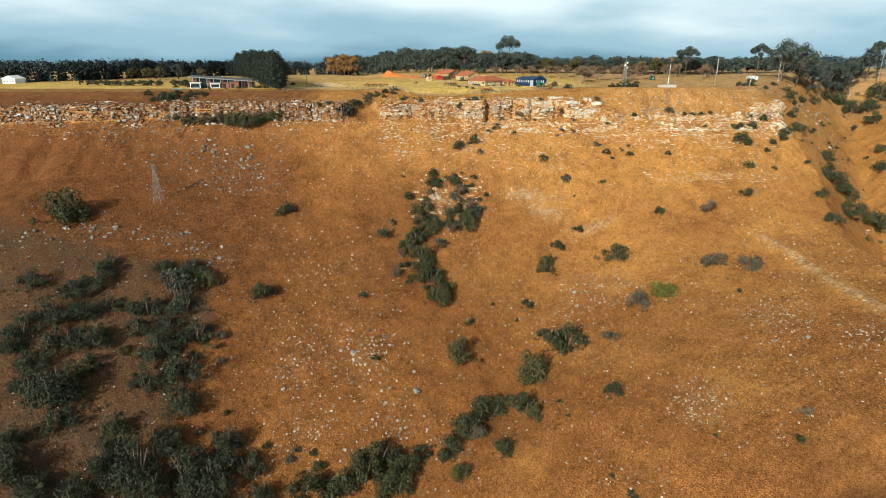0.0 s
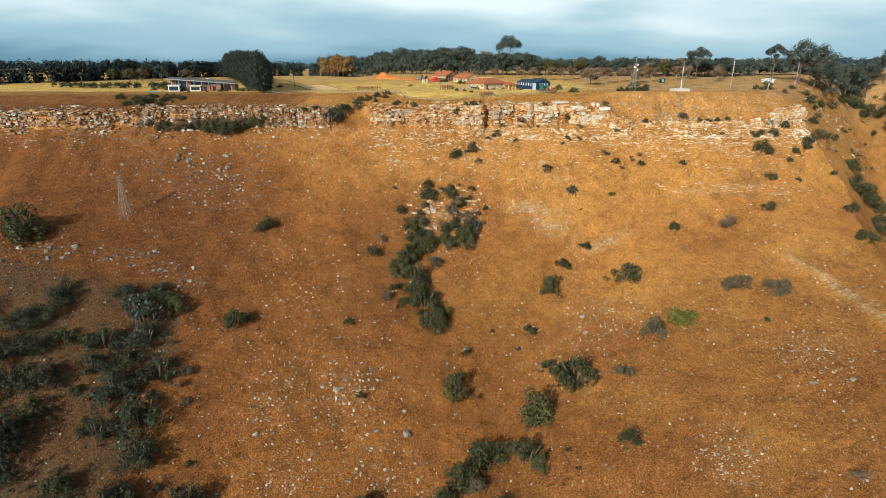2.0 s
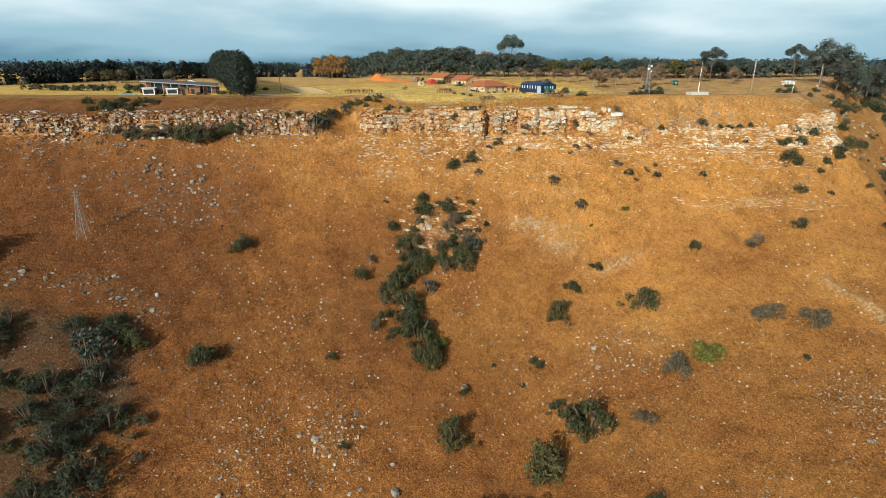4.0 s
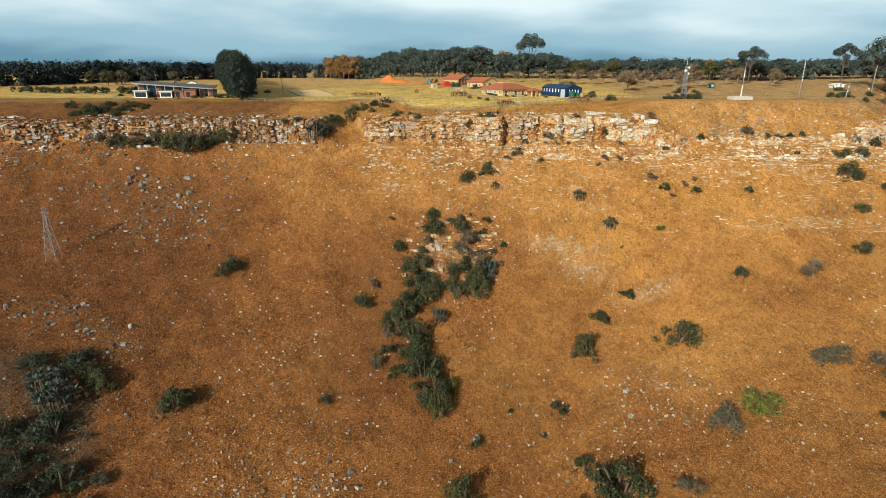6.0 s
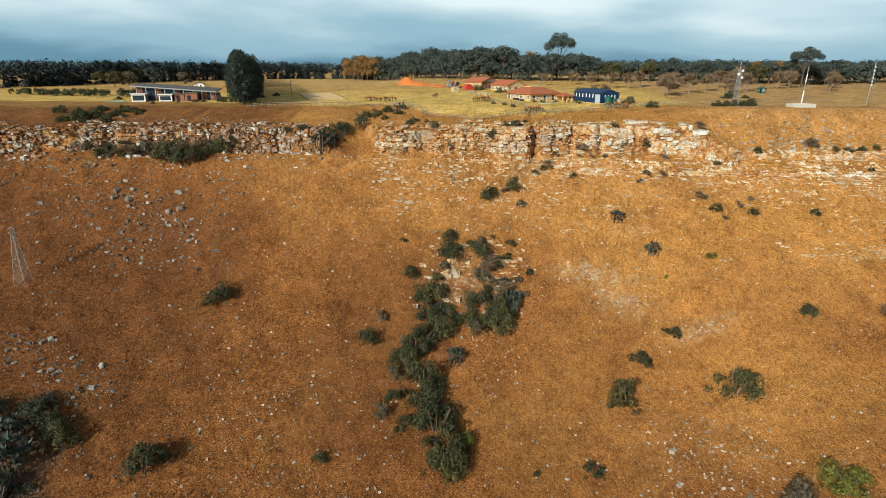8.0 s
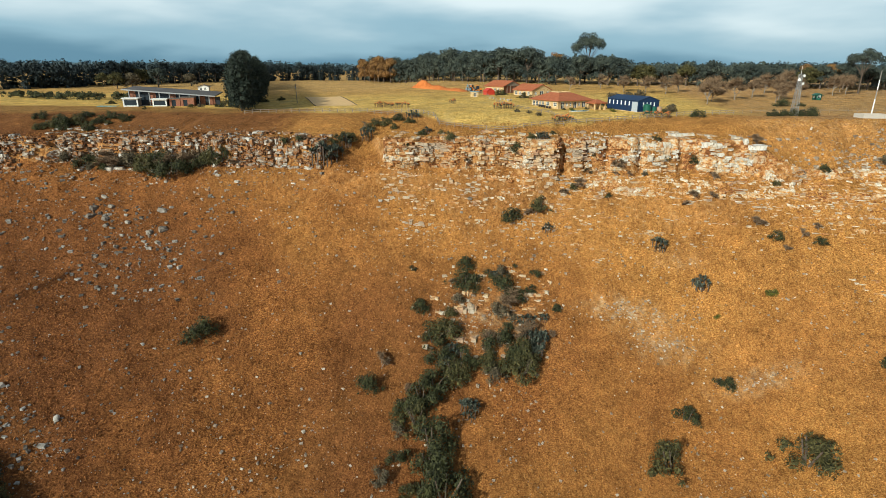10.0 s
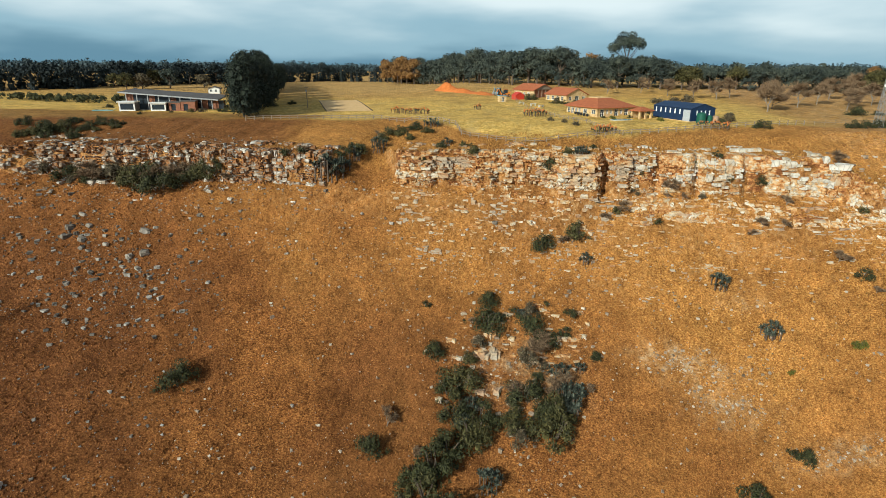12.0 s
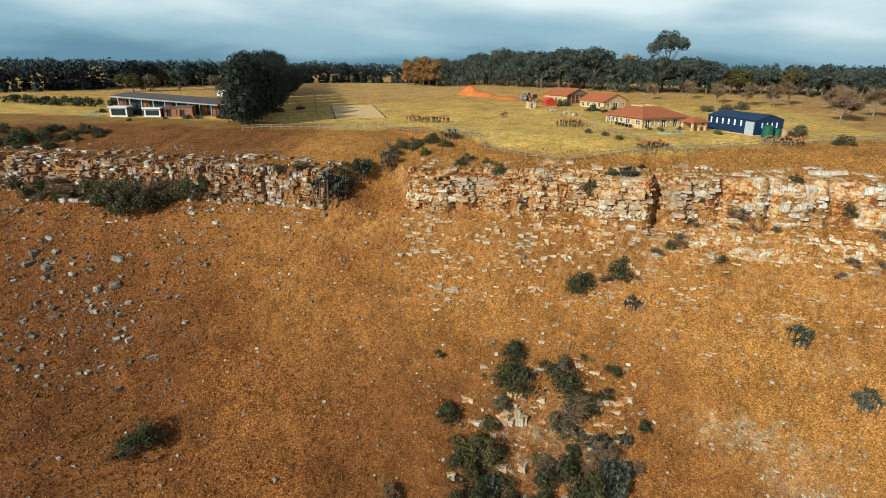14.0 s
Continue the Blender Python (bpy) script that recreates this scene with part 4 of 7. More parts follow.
def bare_proto(seed, label, size=1.0, tall=0.8):
    """A leafless shrub or tree: forked limbs and fine twigs."""
    rb = random.Random(seed)
    ob = thing("bare_shrub", (0, 0, -500), label, "shrub")
    bm = bmesh.new()
    tw = []

    def grow(a, way, length, r, depth):
        b = a + way * length
        tube(bm, a, b, r, r * 0.65, 5 if depth < 2 else 3)
        if depth >= 3:
            for _ in range(44):
                d = (way + Vector((rb.gauss(0, 0.8), rb.gauss(0, 0.8), rb.gauss(0.1, 0.6)))).normalized()
                tw.append((a.lerp(b, rb.random()), d, length * rb.uniform(0.6, 1.5)))
            return
        for _ in range(rb.randint(3, 4)):
            d = (way + Vector((rb.gauss(0, 0.6), rb.gauss(0, 0.6), rb.gauss(0.1, 0.3)))).normalized()
            grow(a.lerp(b, rb.uniform(0.6, 1.0)), d, length * rb.uniform(0.6, 0.85), r * 0.6, depth + 1)

    grow(Vector((0, 0, -0.06)), Vector((rb.uniform(-0.1, 0.1), rb.uniform(-0.1, 0.1), 1)).normalized(), tall * 0.32, 0.016, 0)
    part("branch_frame", bm, M_PALE_BARK, ob)
    v, f = [], []
    for a, d, ln in tw:
        side = d.cross(Vector((rb.gauss(0, 1), rb.gauss(0, 1), rb.gauss(0, 1)))).normalized() * 0.006
        f.append((len(v), len(v) + 1, len(v) + 2))
        v += [tuple(a - side), tuple(a + side), tuple(a + d * ln)]
    raw_mesh("twig_cloud", v, f, M_TWIG, ob)
    return ob


def rosette(rs, at, r, count=18, up=0.5):
    """A rosette of pointed curved leaves."""
    v, f = [], []
    for k in range(count):
        a = 2 * math.pi * (k * 0.382 + rs.uniform(-0.03, 0.03))
        el = rs.uniform(-0.25, 1.2)
        d = Vector((math.cos(a) * math.cos(el), math.sin(a) * math.cos(el), math.sin(el)))
        side = Vector((-math.sin(a), math.cos(a), 0)) * r * 0.13
        m_ = Vector(at) + d * r * 0.55
        tip = Vector(at) + d * r + Vector((0, 0, -0.15 * r + up * 0.2 * r))
        n = len(v)
        v += [tuple(Vector(at) - side), tuple(Vector(at) + side), tuple(m_ + side * 0.9), tuple(m_ - side * 0.9), tuple(tip)]
        f += [(n, n + 1, n + 2, n + 3), (n + 3, n + 2, n + 4)]
    return v, f


ROSETTES = []
for k in range(3):
    rv, rf = rosette(random.Random(400 + k), (0, 0, 0), 1.0, 22)
    me = bpy.data.meshes.new("leaf_rosette")
    me.from_pydata(rv, [], rf)
    me.materials.append(M_ALOE)
    ROSETTES.append(me)
bm = bmesh.new()
tube(bm, (0, 0, 0), (0, 0, 1), 1.0, 0.85, 6)
STEM = bpy.data.meshes.new("stem")
bm.to_mesh(STEM)
bm.free()
STEM.materials.append(M_BARK)
bm = bmesh.new()
for k in range(4):
    tube(bm, (0, 0, 0.2), (0.5 * math.cos(k * 1.6), 0.5 * math.sin(k * 1.6), 1.5), 0.16, 0.07, 5)
SPIKE = bpy.data.meshes.new("flower_head")
bm.to_mesh(SPIKE)
bm.free()
SPIKE.materials.append(M_FLOWER)


def aloe_proto(seed, label, heads=16, flowers=False):
    """A clump of tree aloes: stems, rosettes, at times flower spikes."""
    rs = random.Random(seed)
    ob = thing("aloe", (0, 0, -500), label, "aloe")
    for k in range(heads):
        a, d = k * 2.4, 0.42 * math.sqrt((k + 0.4) / heads)
        x, y, z = d * math.cos(a), d * math.sin(a), rs.uniform(0.06, 0.3) + 0.28 * (1 - d / 0.42)
        r = rs.uniform(0.13, 0.2)
        for name, me, m in (("stem", STEM, Matrix.LocRotScale((x, y, -0.1), None, (0.022, 0.022, z + 0.1))), ("leaf_rosette", rs.choice(ROSETTES), Matrix.LocRotScale((x, y, z), Euler((rs.uniform(-0.2, 0.2), rs.uniform(-0.2, 0.2), rs.uniform(0, 6))), (r, r, r)))):
            o = new(name, me)
            o.parent, o.matrix_basis = ob, m
        if flowers:
            o = new("flower_head", SPIKE)
            o.parent, o.matrix_basis = ob, Matrix.LocRotScale((x, y, z), None, (r * 0.8, r * 0.8, r * 0.75))
            tagged(o, "orange aloe flower spikes")
    return ob


PROTO = {
    's': [bush_proto(M_LEAF, 21 + k, "dense dark green evergreen bush on the dry slope", lobes=11 + k) for k in range(4)],
    'o': [bush_proto(M_OLIVE, 31 + k, "olive-green rounded bush among dry grass", name="olive_bush", lobes=12 + k) for k in range(3)],
    'g': [bush_proto(M_GREY, 41 + k, "greyish half-bare bush on the grassy slope", name="grey_bush", count=1700) for k in range(2)],
    'y': [bush_proto(M_YELLOW, 51, "yellow-green leafy bush on the slope")],
    'b': [bare_proto(61 + k, "leafless grey-brown shrub with fine twigs") for k in range(3)],
    'a': [aloe_proto(71 + k, "clump of grey-green tree aloes with spiky rosettes") for k in range(3)],
}
PROTO['d'] = [bush_proto(M_DARKLEAF, 91 + k, "low dense dark green tree in the valley thicket", "tree", "thicket_tree", count=3400, size=0.023, lobes=16) for k in range(3)]
FLOWERING = [aloe_proto(81 + k, "garden aloe clump with orange flower spikes", 7, True) for k in range(2)]
bush_rnd = random.Random(5)


def set_plants(rows, group, squash=1.0):
    for x, y, w, kind in rows:
        low = squash < 0.76 and x < -10
        w = w * (1.18 if group == "bushes in the side gully" else 0.8 if low else 1.0)
        if group == "valley thicket" and kind in "so" and w > 8:
            kind = "d"
        proto = bush_rnd.choice(PROTO[kind])
        s = w * (1.10 if kind in "sogyd" else 1.2)
        hz = s * (squash if low or squash > 0.76 else 1.1) * bush_rnd.uniform(0.9, 1.3)
        if kind == 'b':
            hz *= 0.65
        m = Matrix.LocRotScale((x, y, ground_at(x, y) - 0.05 * s), Euler((0, 0, bush_rnd.uniform(0, 6.28))), (s, s, hz))
        tagged(copy_thing(proto, m), group=group)


VALLEY_BUSHES = [
    (-61, 217, 7.8, 's'), (-131, 193, 16.9, 's'), (-60, 176, 9.4, 's'), (-28, 185, 3.6, 's'), (-21, 160, 2.9, 's'), (6, 168, 10.9, 'o'),
    (27, 158, 15.5, 'o'), (40, 167, 13.7, 's'), (35, 177, 6.7, 's'), (53, 164, 6.4, 'g'), (41, 212, 9.9, 'o'), (46, 221, 6.0, 's'),
    (66, 209, 13.6, 'o'), (66, 179, 9.3, 'g'), (76, 183, 10.0, 'y'), (96, 193, 10.2, 'g'), (106, 187, 8.9, 'g'), (47, 139, 6.4, 's'),
    (87, 224, 3.9, 's'), (31, 195, 4.7, 's'), (18, 191, 1.8, 's'), (26, 188, 2.1, 's'), (9, 181, 3.6, 's'), (33, 140, 2.0, 's'),
    (34, 134, 1.5, 's'), (-59, 136, 2.4, 's'), (-68, 158, 4.8, 'g'), (-79, 178, 6.9, 's'), (-35, 131, 2.7, 's'), (96, 173, 2.5, 's'),
]
VALLEY_BUSHES_MORE = [
    (79, 108, 3.1, 's'),
]
GULLY_THICKET = [
    (14, 146, 13.5, 's'), (23, 142, 10.5, 's'), (7, 140, 10.5, 's'), (2, 134, 10.3, 's'), (5, 124, 6.9, 'o'), (16, 127, 6.9, 's'),
    (-6, 135, 6.1, 's'), (-10, 130, 9.6, 's'), (-18, 132, 14.0, 's'), (-22, 127, 13.8, 's'), (-27, 124, 11.5, 's'), (-12, 124, 11.3, 's'),
    (-36, 124, 9.5, 's'), (26, 138, 6.0, 'o'), (10, 136, 6.6, 'g'), (83, 112, 6.9, 'b'), (64, 115, 1.5, 's'), (43, 107, 3.2, 's'),
    (40, 113, 1.8, 's'), (105, 220, 9.8, 'b'),
]
LEFT_WOOD_A = [
    (-81, 165, 11.7, 's'), (-90, 161, 10.7, 's'), (-74, 156, 11.2, 'o'), (-82, 149, 13.0, 's'), (-73, 144, 14.3, 'o'), (-82, 139, 9.0, 's'),
    (-70, 135, 12.8, 'o'), (-90, 154, 8.7, 's'), (-82, 157, 9.5, 'o'), (-107, 169, 11.6, 's'), (-107, 174, 8.4, 's'), (-112, 162, 11.5, 'o'),
    (-124, 162, 9.2, 'o'), (-106, 155, 11.9, 'o'), (-113, 152, 13.1, 's'), (-100, 148, 11.5, 's'), (-107, 146, 11.6, 's'), (-118, 146, 10.7, 's'),
    (-111, 139, 10.7, 'o'), (-118, 141, 9.8, 'o'), (-100, 160, 7.9, 's'), (-77, 176, 8.0, 'o'), (-92, 178, 8.3, 's'), (-84, 180, 9.5, 's'),
]
LEFT_WOOD_B = [
    (-101, 130, 17.3, 's'), (-108, 132, 10.4, 'o'), (-97, 125, 10.0, 's'), (-84, 121, 10.3, 's'), (-76, 118, 14.8, 's'), (-84, 115, 10.8, 'o'),
    (-71, 124, 12.1, 's'), (-64, 120, 14.0, 's'), (-58, 126, 14.0, 's'), (-58, 120, 15.2, 's'), (-50, 124, 9.2, 's'), (-71, 115, 14.0, 's'),
    (-101, 111, 11.5, 's'), (-84, 126, 7.6, 's'), (-61, 116, 13.2, 's'), (-47, 119, 9.8, 's'), (-106, 117, 10.7, 's'), (-97, 140, 7.4, 's'),
    (-99, 134, 9.2, 's'), (-95, 109, 10.3, 'o'), (-86, 109, 11.7, 's'),
]
ROCK_GARDEN = [
    (-4, 241, 5.1, 's'), (-4, 238, 8.4, 's'), (2, 240, 3.6, 's'), (5, 240, 4.9, 'g'), (5, 238, 7.7, 's'), (8, 236, 6.7, 's'),
    (12, 238, 3.1, 's'), (13, 241, 3.3, 's'), (8, 242, 1.9, 's'), (-14, 232, 5.4, 's'), (-7, 232, 3.8, 'o'), (-5, 235, 4.1, 'g'),
    (-8, 228, 10.2, 'o'), (-10, 226, 5.9, 's'), (7, 235, 9.0, 'b'), (11, 230, 8.2, 'b'), (10, 226, 9.0, 'o'), (4, 228, 7.7, 's'),
    (3, 224, 7.7, 'o'), (2, 228, 5.6, 'b'), (-9, 223, 6.4, 's'), (-5, 220, 9.0, 'o'), (-4, 224, 5.9, 's'), (-1, 223, 4.6, 's'),
    (10, 222, 10.2, 'o'), (4, 221, 7.7, 'g'), (18, 235, 2.6, 's'), (17, 230, 3.3, 'b'), (-17, 239, 2.0, 's'), (-7, 238, 3.1, 'b'),
    (5, 233, 6.4, 'g'), (9, 225, 7.2, 's'),
]
LOWER_GULLY = [
    (-11, 214, 7.3, 's'), (-12, 210, 7.8, 'o'), (-8, 206, 8.6, 's'), (-7, 201, 9.0, 's'), (-4, 196, 8.8, 's'), (-2, 191, 8.3, 's'),
    (2, 194, 4.4, 'y'), (-1, 188, 7.9, 'o'), (-14, 212, 5.6, 's'), (-23, 214, 4.8, 's'), (-9, 217, 6.4, 's'), (56, 226, 3.2, 's'),
    (47, 222, 2.7, 's'), (68, 239, 1.7, 'y'), (55, 236, 1.4, 'y'), (87, 224, 4.0, 's'), (18, 235, 2.1, 's'), (-21, 219, 4.9, 'b'),
]
CLIFF_FOOT = [
    (7, 250, 6.0, 's'), (14, 252, 5.4, 'o'), (13, 251, 4.3, 'b'), (-102, 252, 10.1, 'b'), (-97, 253, 8.1, 'g'), (-90, 252, 9.0, 'o'),
    (-83, 250, 9.4, 's'), (-79, 255, 7.5, 'b'), (-78, 254.5, 6.5, 'g'), (-74, 255, 7.3, 'o'), (-71, 255, 5.2, 's'), (-81, 254, 7.5, 'b'),
    (-97, 254, 5.9, 'g'), (-50, 257, 3.1, 's'), (-54, 257, 3.4, 's'), (-41, 260, 4.7, 's'), (-38, 264, 4.6, 'o'), (-39, 264, 3.6, 's'),
    (-42, 256, 4.6, 'b'), (-49, 257, 3.5, 'b'),
]
CLIFF_LEDGES = [
    (-10, 259, 4.4, 'o'), (-18, 264, 2.8, 's'), (-21, 257, 2.4, 'o'), (-13, 266, 2.8, 'o'), (8, 258, 4.8, 's'), (11, 259, 3.7, 'o'),
    (43, 261, 2.4, 's'), (53, 261, 3.5, 's'), (27, 258, 1.6, 'o'), (19, 258, 2.2, 'b'), (33, 258, 6.9, 'b'), (22, 255, 2.9, 'o'),
    (56, 254, 5.3, 'b'), (46, 261, 2.9, 'o'), (31, 254, 2.0, 's'), (-5, 257, 3.3, 'b'), (38, 260, 1.4, 's'), (-27, 270, 3.2, 'o'),
    (1, 262, 1.4, 's'), (23, 255, 5.5, 'b'), (20, 254, 4.0, 'b'), (33, 257, 3.5, 'b'), (36, 257, 3.5, 'b'), (26, 257, 2.6, 'g'),
    (52, 254, 4.5, 'b'), (50, 253, 3.5, 'b'), (57, 257, 4.6, 'b'), (69, 264, 5.5, 'b'), (76, 248, 4.5, 'b'), (72, 246, 3.5, 'b'),
    (80, 249, 3.5, 'b'), (40, 258, 2.4, 'g'), (11, 251, 4.0, 'b'), (-110, 254, 6.5, 's'), (-104, 252.5, 6.5, 'b'), (-87, 252, 8.5, 's'),
    (-92, 252, 6.5, 'b'), (-77, 254, 7.0, 's'), (-80, 252.5, 7.0, 'b'), (-115, 254, 5.0, 'g'), (-85, 252, 7.0, 'b'), (-68, 254, 5.0, 'b'),
]
RIM_SCRUB = [
    (-122, 273, 5.1, 's'), (-114, 275, 6.1, 's'), (-117, 274, 4.1, 's'), (-124, 266, 8.5, 's'), (-126, 263, 7.4, 'o'), (-115, 263, 3.9, 's'),
    (-121, 268, 7.4, 'o'), (-116, 269, 5.3, 's'), (-110, 274, 4.9, 'o'), (-31, 278, 7.9, 'o'), (-27, 278, 6.5, 's'), (-35, 275, 5.7, 'o'),
    (-37, 277, 5.3, 'b'), (17, 264, 1.8, 's'), (-23, 275, 5.1, 'o'), (-34, 280, 6.2, 'o'), (-122, 262, 4.9, 's'),
]
HEATH = [
    (-133, 268, 3.7, 's'), (-127, 269, 4.7, 's'), (-123, 271, 3.7, 'o'), (-122, 275, 3.2, 's'), (-116, 271, 3.7, 's'), (-118, 278, 2.8, 'o'),
    (-111, 275, 3.2, 's'), (-110, 277, 2.2, 's'), (-113, 270, 2.8, 'o'), (-123, 264, 5.6, 's'), (-115, 264, 3.7, 's'), (-128, 261, 3.7, 'o'),
    (-134, 271, 2.8, 's'), (-113, 289, 1.9, 's'),
]
SPUR = [
    (136, 262, 4.1, 's'), (143, 262, 4.7, 's'), (129, 256, 5.7, 's'), (135, 256, 5.2, 's'), (128, 249, 8.9, 's'), (142, 250, 3.7, 's'),
    (150, 254, 6.4, 's'), (147, 252, 5.2, 's'), (162, 267, 8.0, 's'), (164, 277, 5.1, 's'), (175, 300, 5.5, 's'), (201, 333, 6.9, 's'),
    (230, 369, 9.4, 's'), (138, 246, 3.4, 's'), (128, 239, 5.4, 'o'), (122, 227, 5.7, 's'), (138, 238, 2.5, 's'), (70, 248, 4.1, 's'),
    (80, 247, 3.4, 's'), (85, 261, 3.8, 's'), (72, 257, 2.9, 'o'), (96, 246, 3.2, 's'), (67, 239, 2.5, 'y'), (54, 227, 2.9, 's'),
    (66, 250, 5.1, 'b'), (115, 257, 2.2, 's'), (101, 265, 5.6, 'g'),
]
RAVINE = [
    (179, 269, 9.6, 's'), (167, 247, 11.9, 's'), (173, 249, 12.1, 's'), (182, 253, 10.6, 'o'), (151, 224, 6.0, 's'), (271, 410, 19.4, 's'),
    (279, 412, 19.6, 's'), (274, 392, 14.1, 's'), (251, 390, 11.0, 's'), (276, 382, 12.1, 's'), (301, 411, 20.1, 's'), (263, 358, 11.4, 's'),
    (263, 386, 7.4, 's'), (166, 229, 11.4, 's'), (187, 247, 13.7, 's'), (198, 249, 12.8, 's'), (147, 208, 7.7, 's'), (230, 299, 9.7, 's'),
    (242, 319, 7.9, 'o'), (258, 366, 6.2, 's'),
]
ALOES = [
    (-87, 174, 8.1, 'a'), (-83, 170, 8.0, 'a'), (-82, 165, 5.8, 'a'), (-84, 151, 4.5, 'a'), (52, 241, 4.4, 'a'), (-1, 213, 4.4, 'a'),
]
ALOES_NEAR = [
    (14, 259, 3.8, 'a'), (16, 249, 3.2, 'a'), (11, 232, 4.4, 'a'), (12, 229, 4.4, 'a'), (-43, 256, 7.0, 'a'), (-41, 258, 5.2, 'a'),
    (-39, 262, 4.1, 'a'), (-23, 280, 4.2, 'a'), (-34, 267, 4.2, 'a'), (-17, 267, 2.8, 'a'), (-2, 239, 3.0, 'a'), (12, 227, 4.0, 'a'),
    (43, 247, 4.1, 'a'),
]
OUTCROP_ALOES = [
    (13, 227, 4.8, 'a'), (14, 229, 4.2, 'a'), (15, 233, 2.3, 'a'), (9, 225, 4.2, 'a'), (-7, 222, 3.9, 'a'), (-6, 225, 3.4, 'a'),
    (12, 226, 4.2, 'a'), (3, 240, 2.5, 'a'),
]
BOULDERS = [
    (-8, 152, 2.8, 'r'), (-19, 169, 1.9, 'r'), (-28, 161, 2.2, 'r'), (-78, 193, 1.7, 'r'), (-83, 237, 2.2, 'r'), (-95, 238, 2.3, 'r'),
    (-99, 240, 2.6, 'r'), (-128, 188, 2.1, 'r'), (-107, 191, 1.8, 'r'), (-91, 196, 2.0, 'r'), (97, 138, 1.4, 'r'), (90, 141, 1.6, 'r'),
    (49, 199, 2.2, 'r'), (9, 182, 2.8, 'r'), (-28, 186, 1.6, 'r'), (-42, 146, 1.2, 'r'), (-46, 145, 1.6, 'r'), (-113, 191, 2.0, 'r'),
    (-136, 184, 1.8, 'r'), (-24, 170, 1.3, 'r'), (-9, 158, 1.4, 'r'), (-16, 151, 1.4, 'r'), (3, 175, 1.3, 'r'), (48, 190, 1.9, 'r'),
    (59, 183, 1.6, 'r'),
]
BOULDERS_HIGH = [
    (-82, 242, 2.8, 'r'), (-83, 237, 2.3, 'r'), (-80, 238, 2.7, 'r'), (-80, 235, 1.7, 'r'), (-89, 232, 1.8, 'r'), (-89, 238, 1.8, 'r'),
    (-99, 238, 2.2, 'r'), (-97, 239, 1.6, 'r'), (-95, 241, 1.9, 'r'), (-98, 243, 1.7, 'r'), (-77, 232, 1.5, 'r'), (-69, 238, 1.2, 'r'),
    (-70, 244, 1.2, 'r'), (-80, 243, 1.3, 'r'), (-49, 243, 1.0, 'r'), (-43, 253, 1.4, 'r'), (-27, 250, 1.5, 'r'), (-34, 251, 1.0, 'r'),
    (-6, 250, 1.1, 'r'), (-10, 251, 1.0, 'r'), (-4, 252, 1.5, 'r'), (-84, 229, 1.2, 'r'), (-89, 227, 1.5, 'r'), (-88, 222, 1.5, 'r'),
    (-39, 218, 1.0, 'r'),
]

for rows, group in ((VALLEY_BUSHES, "bushes on the slope"), (GULLY_THICKET, "thicket in the gully"), (LEFT_WOOD_A, "valley thicket"), (LEFT_WOOD_B, "valley thicket"),
                    (ROCK_GARDEN, "bushes among the outcrop"), (LOWER_GULLY, "bushes in the side gully"), (CLIFF_FOOT, "bushes along the cliff foot"), (CLIFF_LEDGES, "bushes on the cliff"),
                    (RIM_SCRUB, "scrub on the plateau edge"), (HEATH, "scrub on the plateau edge"), (SPUR, "bushes on the spur"), (RAVINE, "bushes in the ravine"), (ALOES, "tree aloes"), (ALOES_NEAR, "tree aloes"), (OUTCROP_ALOES, "tree aloes"),
                    (VALLEY_BUSHES_MORE, "bushes on the slope")):
    set_plants(rows, group, 1.2 if rows is LOWER_GULLY else 1.25 if rows is LEFT_WOOD_B else 0.75 if rows is RIM_SCRUB else 1.0)

for cx, cy, rx, ry, count, group in ((2, 229, 9, 7, 12, "bushes among the outcrop"), (-14, 203, 5, 14, 8, "bushes in the side gully"), (-92, 253, 20, 2.5, 22, "bushes along the cliff foot"), (-92, 150, 28, 26, 26, "valley thicket"), (-62, 126, 30, 12, 10, "valley thicket")):
    rows = []
    for _ in range(count):
        a, d = bush_rnd.uniform(0, 6.28), math.sqrt(bush_rnd.random())
        rows.append((cx + rx * d * math.cos(a), cy + ry * d * math.sin(a), bush_rnd.uniform(1.6, 4.2) * (1.0 if cy > 200 else 1.3), bush_rnd.choice("sogbbg" if cy > 200 else "obggb")))
    set_plants(rows, group, 1.0)

rows = []
for _ in range(70):                              # low scrub on the ravine's sides
    x, y = bush_rnd.uniform(150, 245), bush_rnd.uniform(205, 345)
    if abs(x - (172 + max(0, y - 200) * 0.5)) < 52:
        rows.append((x, y, bush_rnd.uniform(1.6, 5.0), bush_rnd.choice("ssogb")))
set_plants(rows, "bushes in the ravine", 0.9)

boulder_mesh = []
for k in range(4):
    bm = bmesh.new()
    bmesh.ops.create_cube(bm, size=1.0)
    bmesh.ops.subdivide_edges(bm, edges=bm.edges[:], cuts=2, use_grid_fill=True)
    for v in bm.verts:
        d = v.co.normalized()
        v.co = v.co * 0.55 + d * 0.28 + Vector(noise.noise_vector(v.co * 2.3 + Vector((k * 7.0, 0, 0)))) * 0.27
    me = bpy.data.meshes.new("boulder")
    bm.to_mesh(me)
    bm.free()
    me.materials.append(M_STONE_OB)
    boulder_mesh.append(me)
for rows in (BOULDERS, BOULDERS_HIGH):
    for x, y, w, kind in rows:
        ob = new("boulder", bush_rnd.choice(boulder_mesh))
        ob.matrix_basis = Matrix.LocRotScale((x, y, ground_at(x, y) + w * 0.12), Euler((bush_rnd.uniform(-0.3, 0.3), bush_rnd.uniform(-0.3, 0.3), bush_rnd.uniform(0, 6.3))), (w * 0.68, w * 0.52, w * 0.44))
        tagged(ob, "angular pale grey boulder lying in dry grass", "boulder", "boulders on the slope")


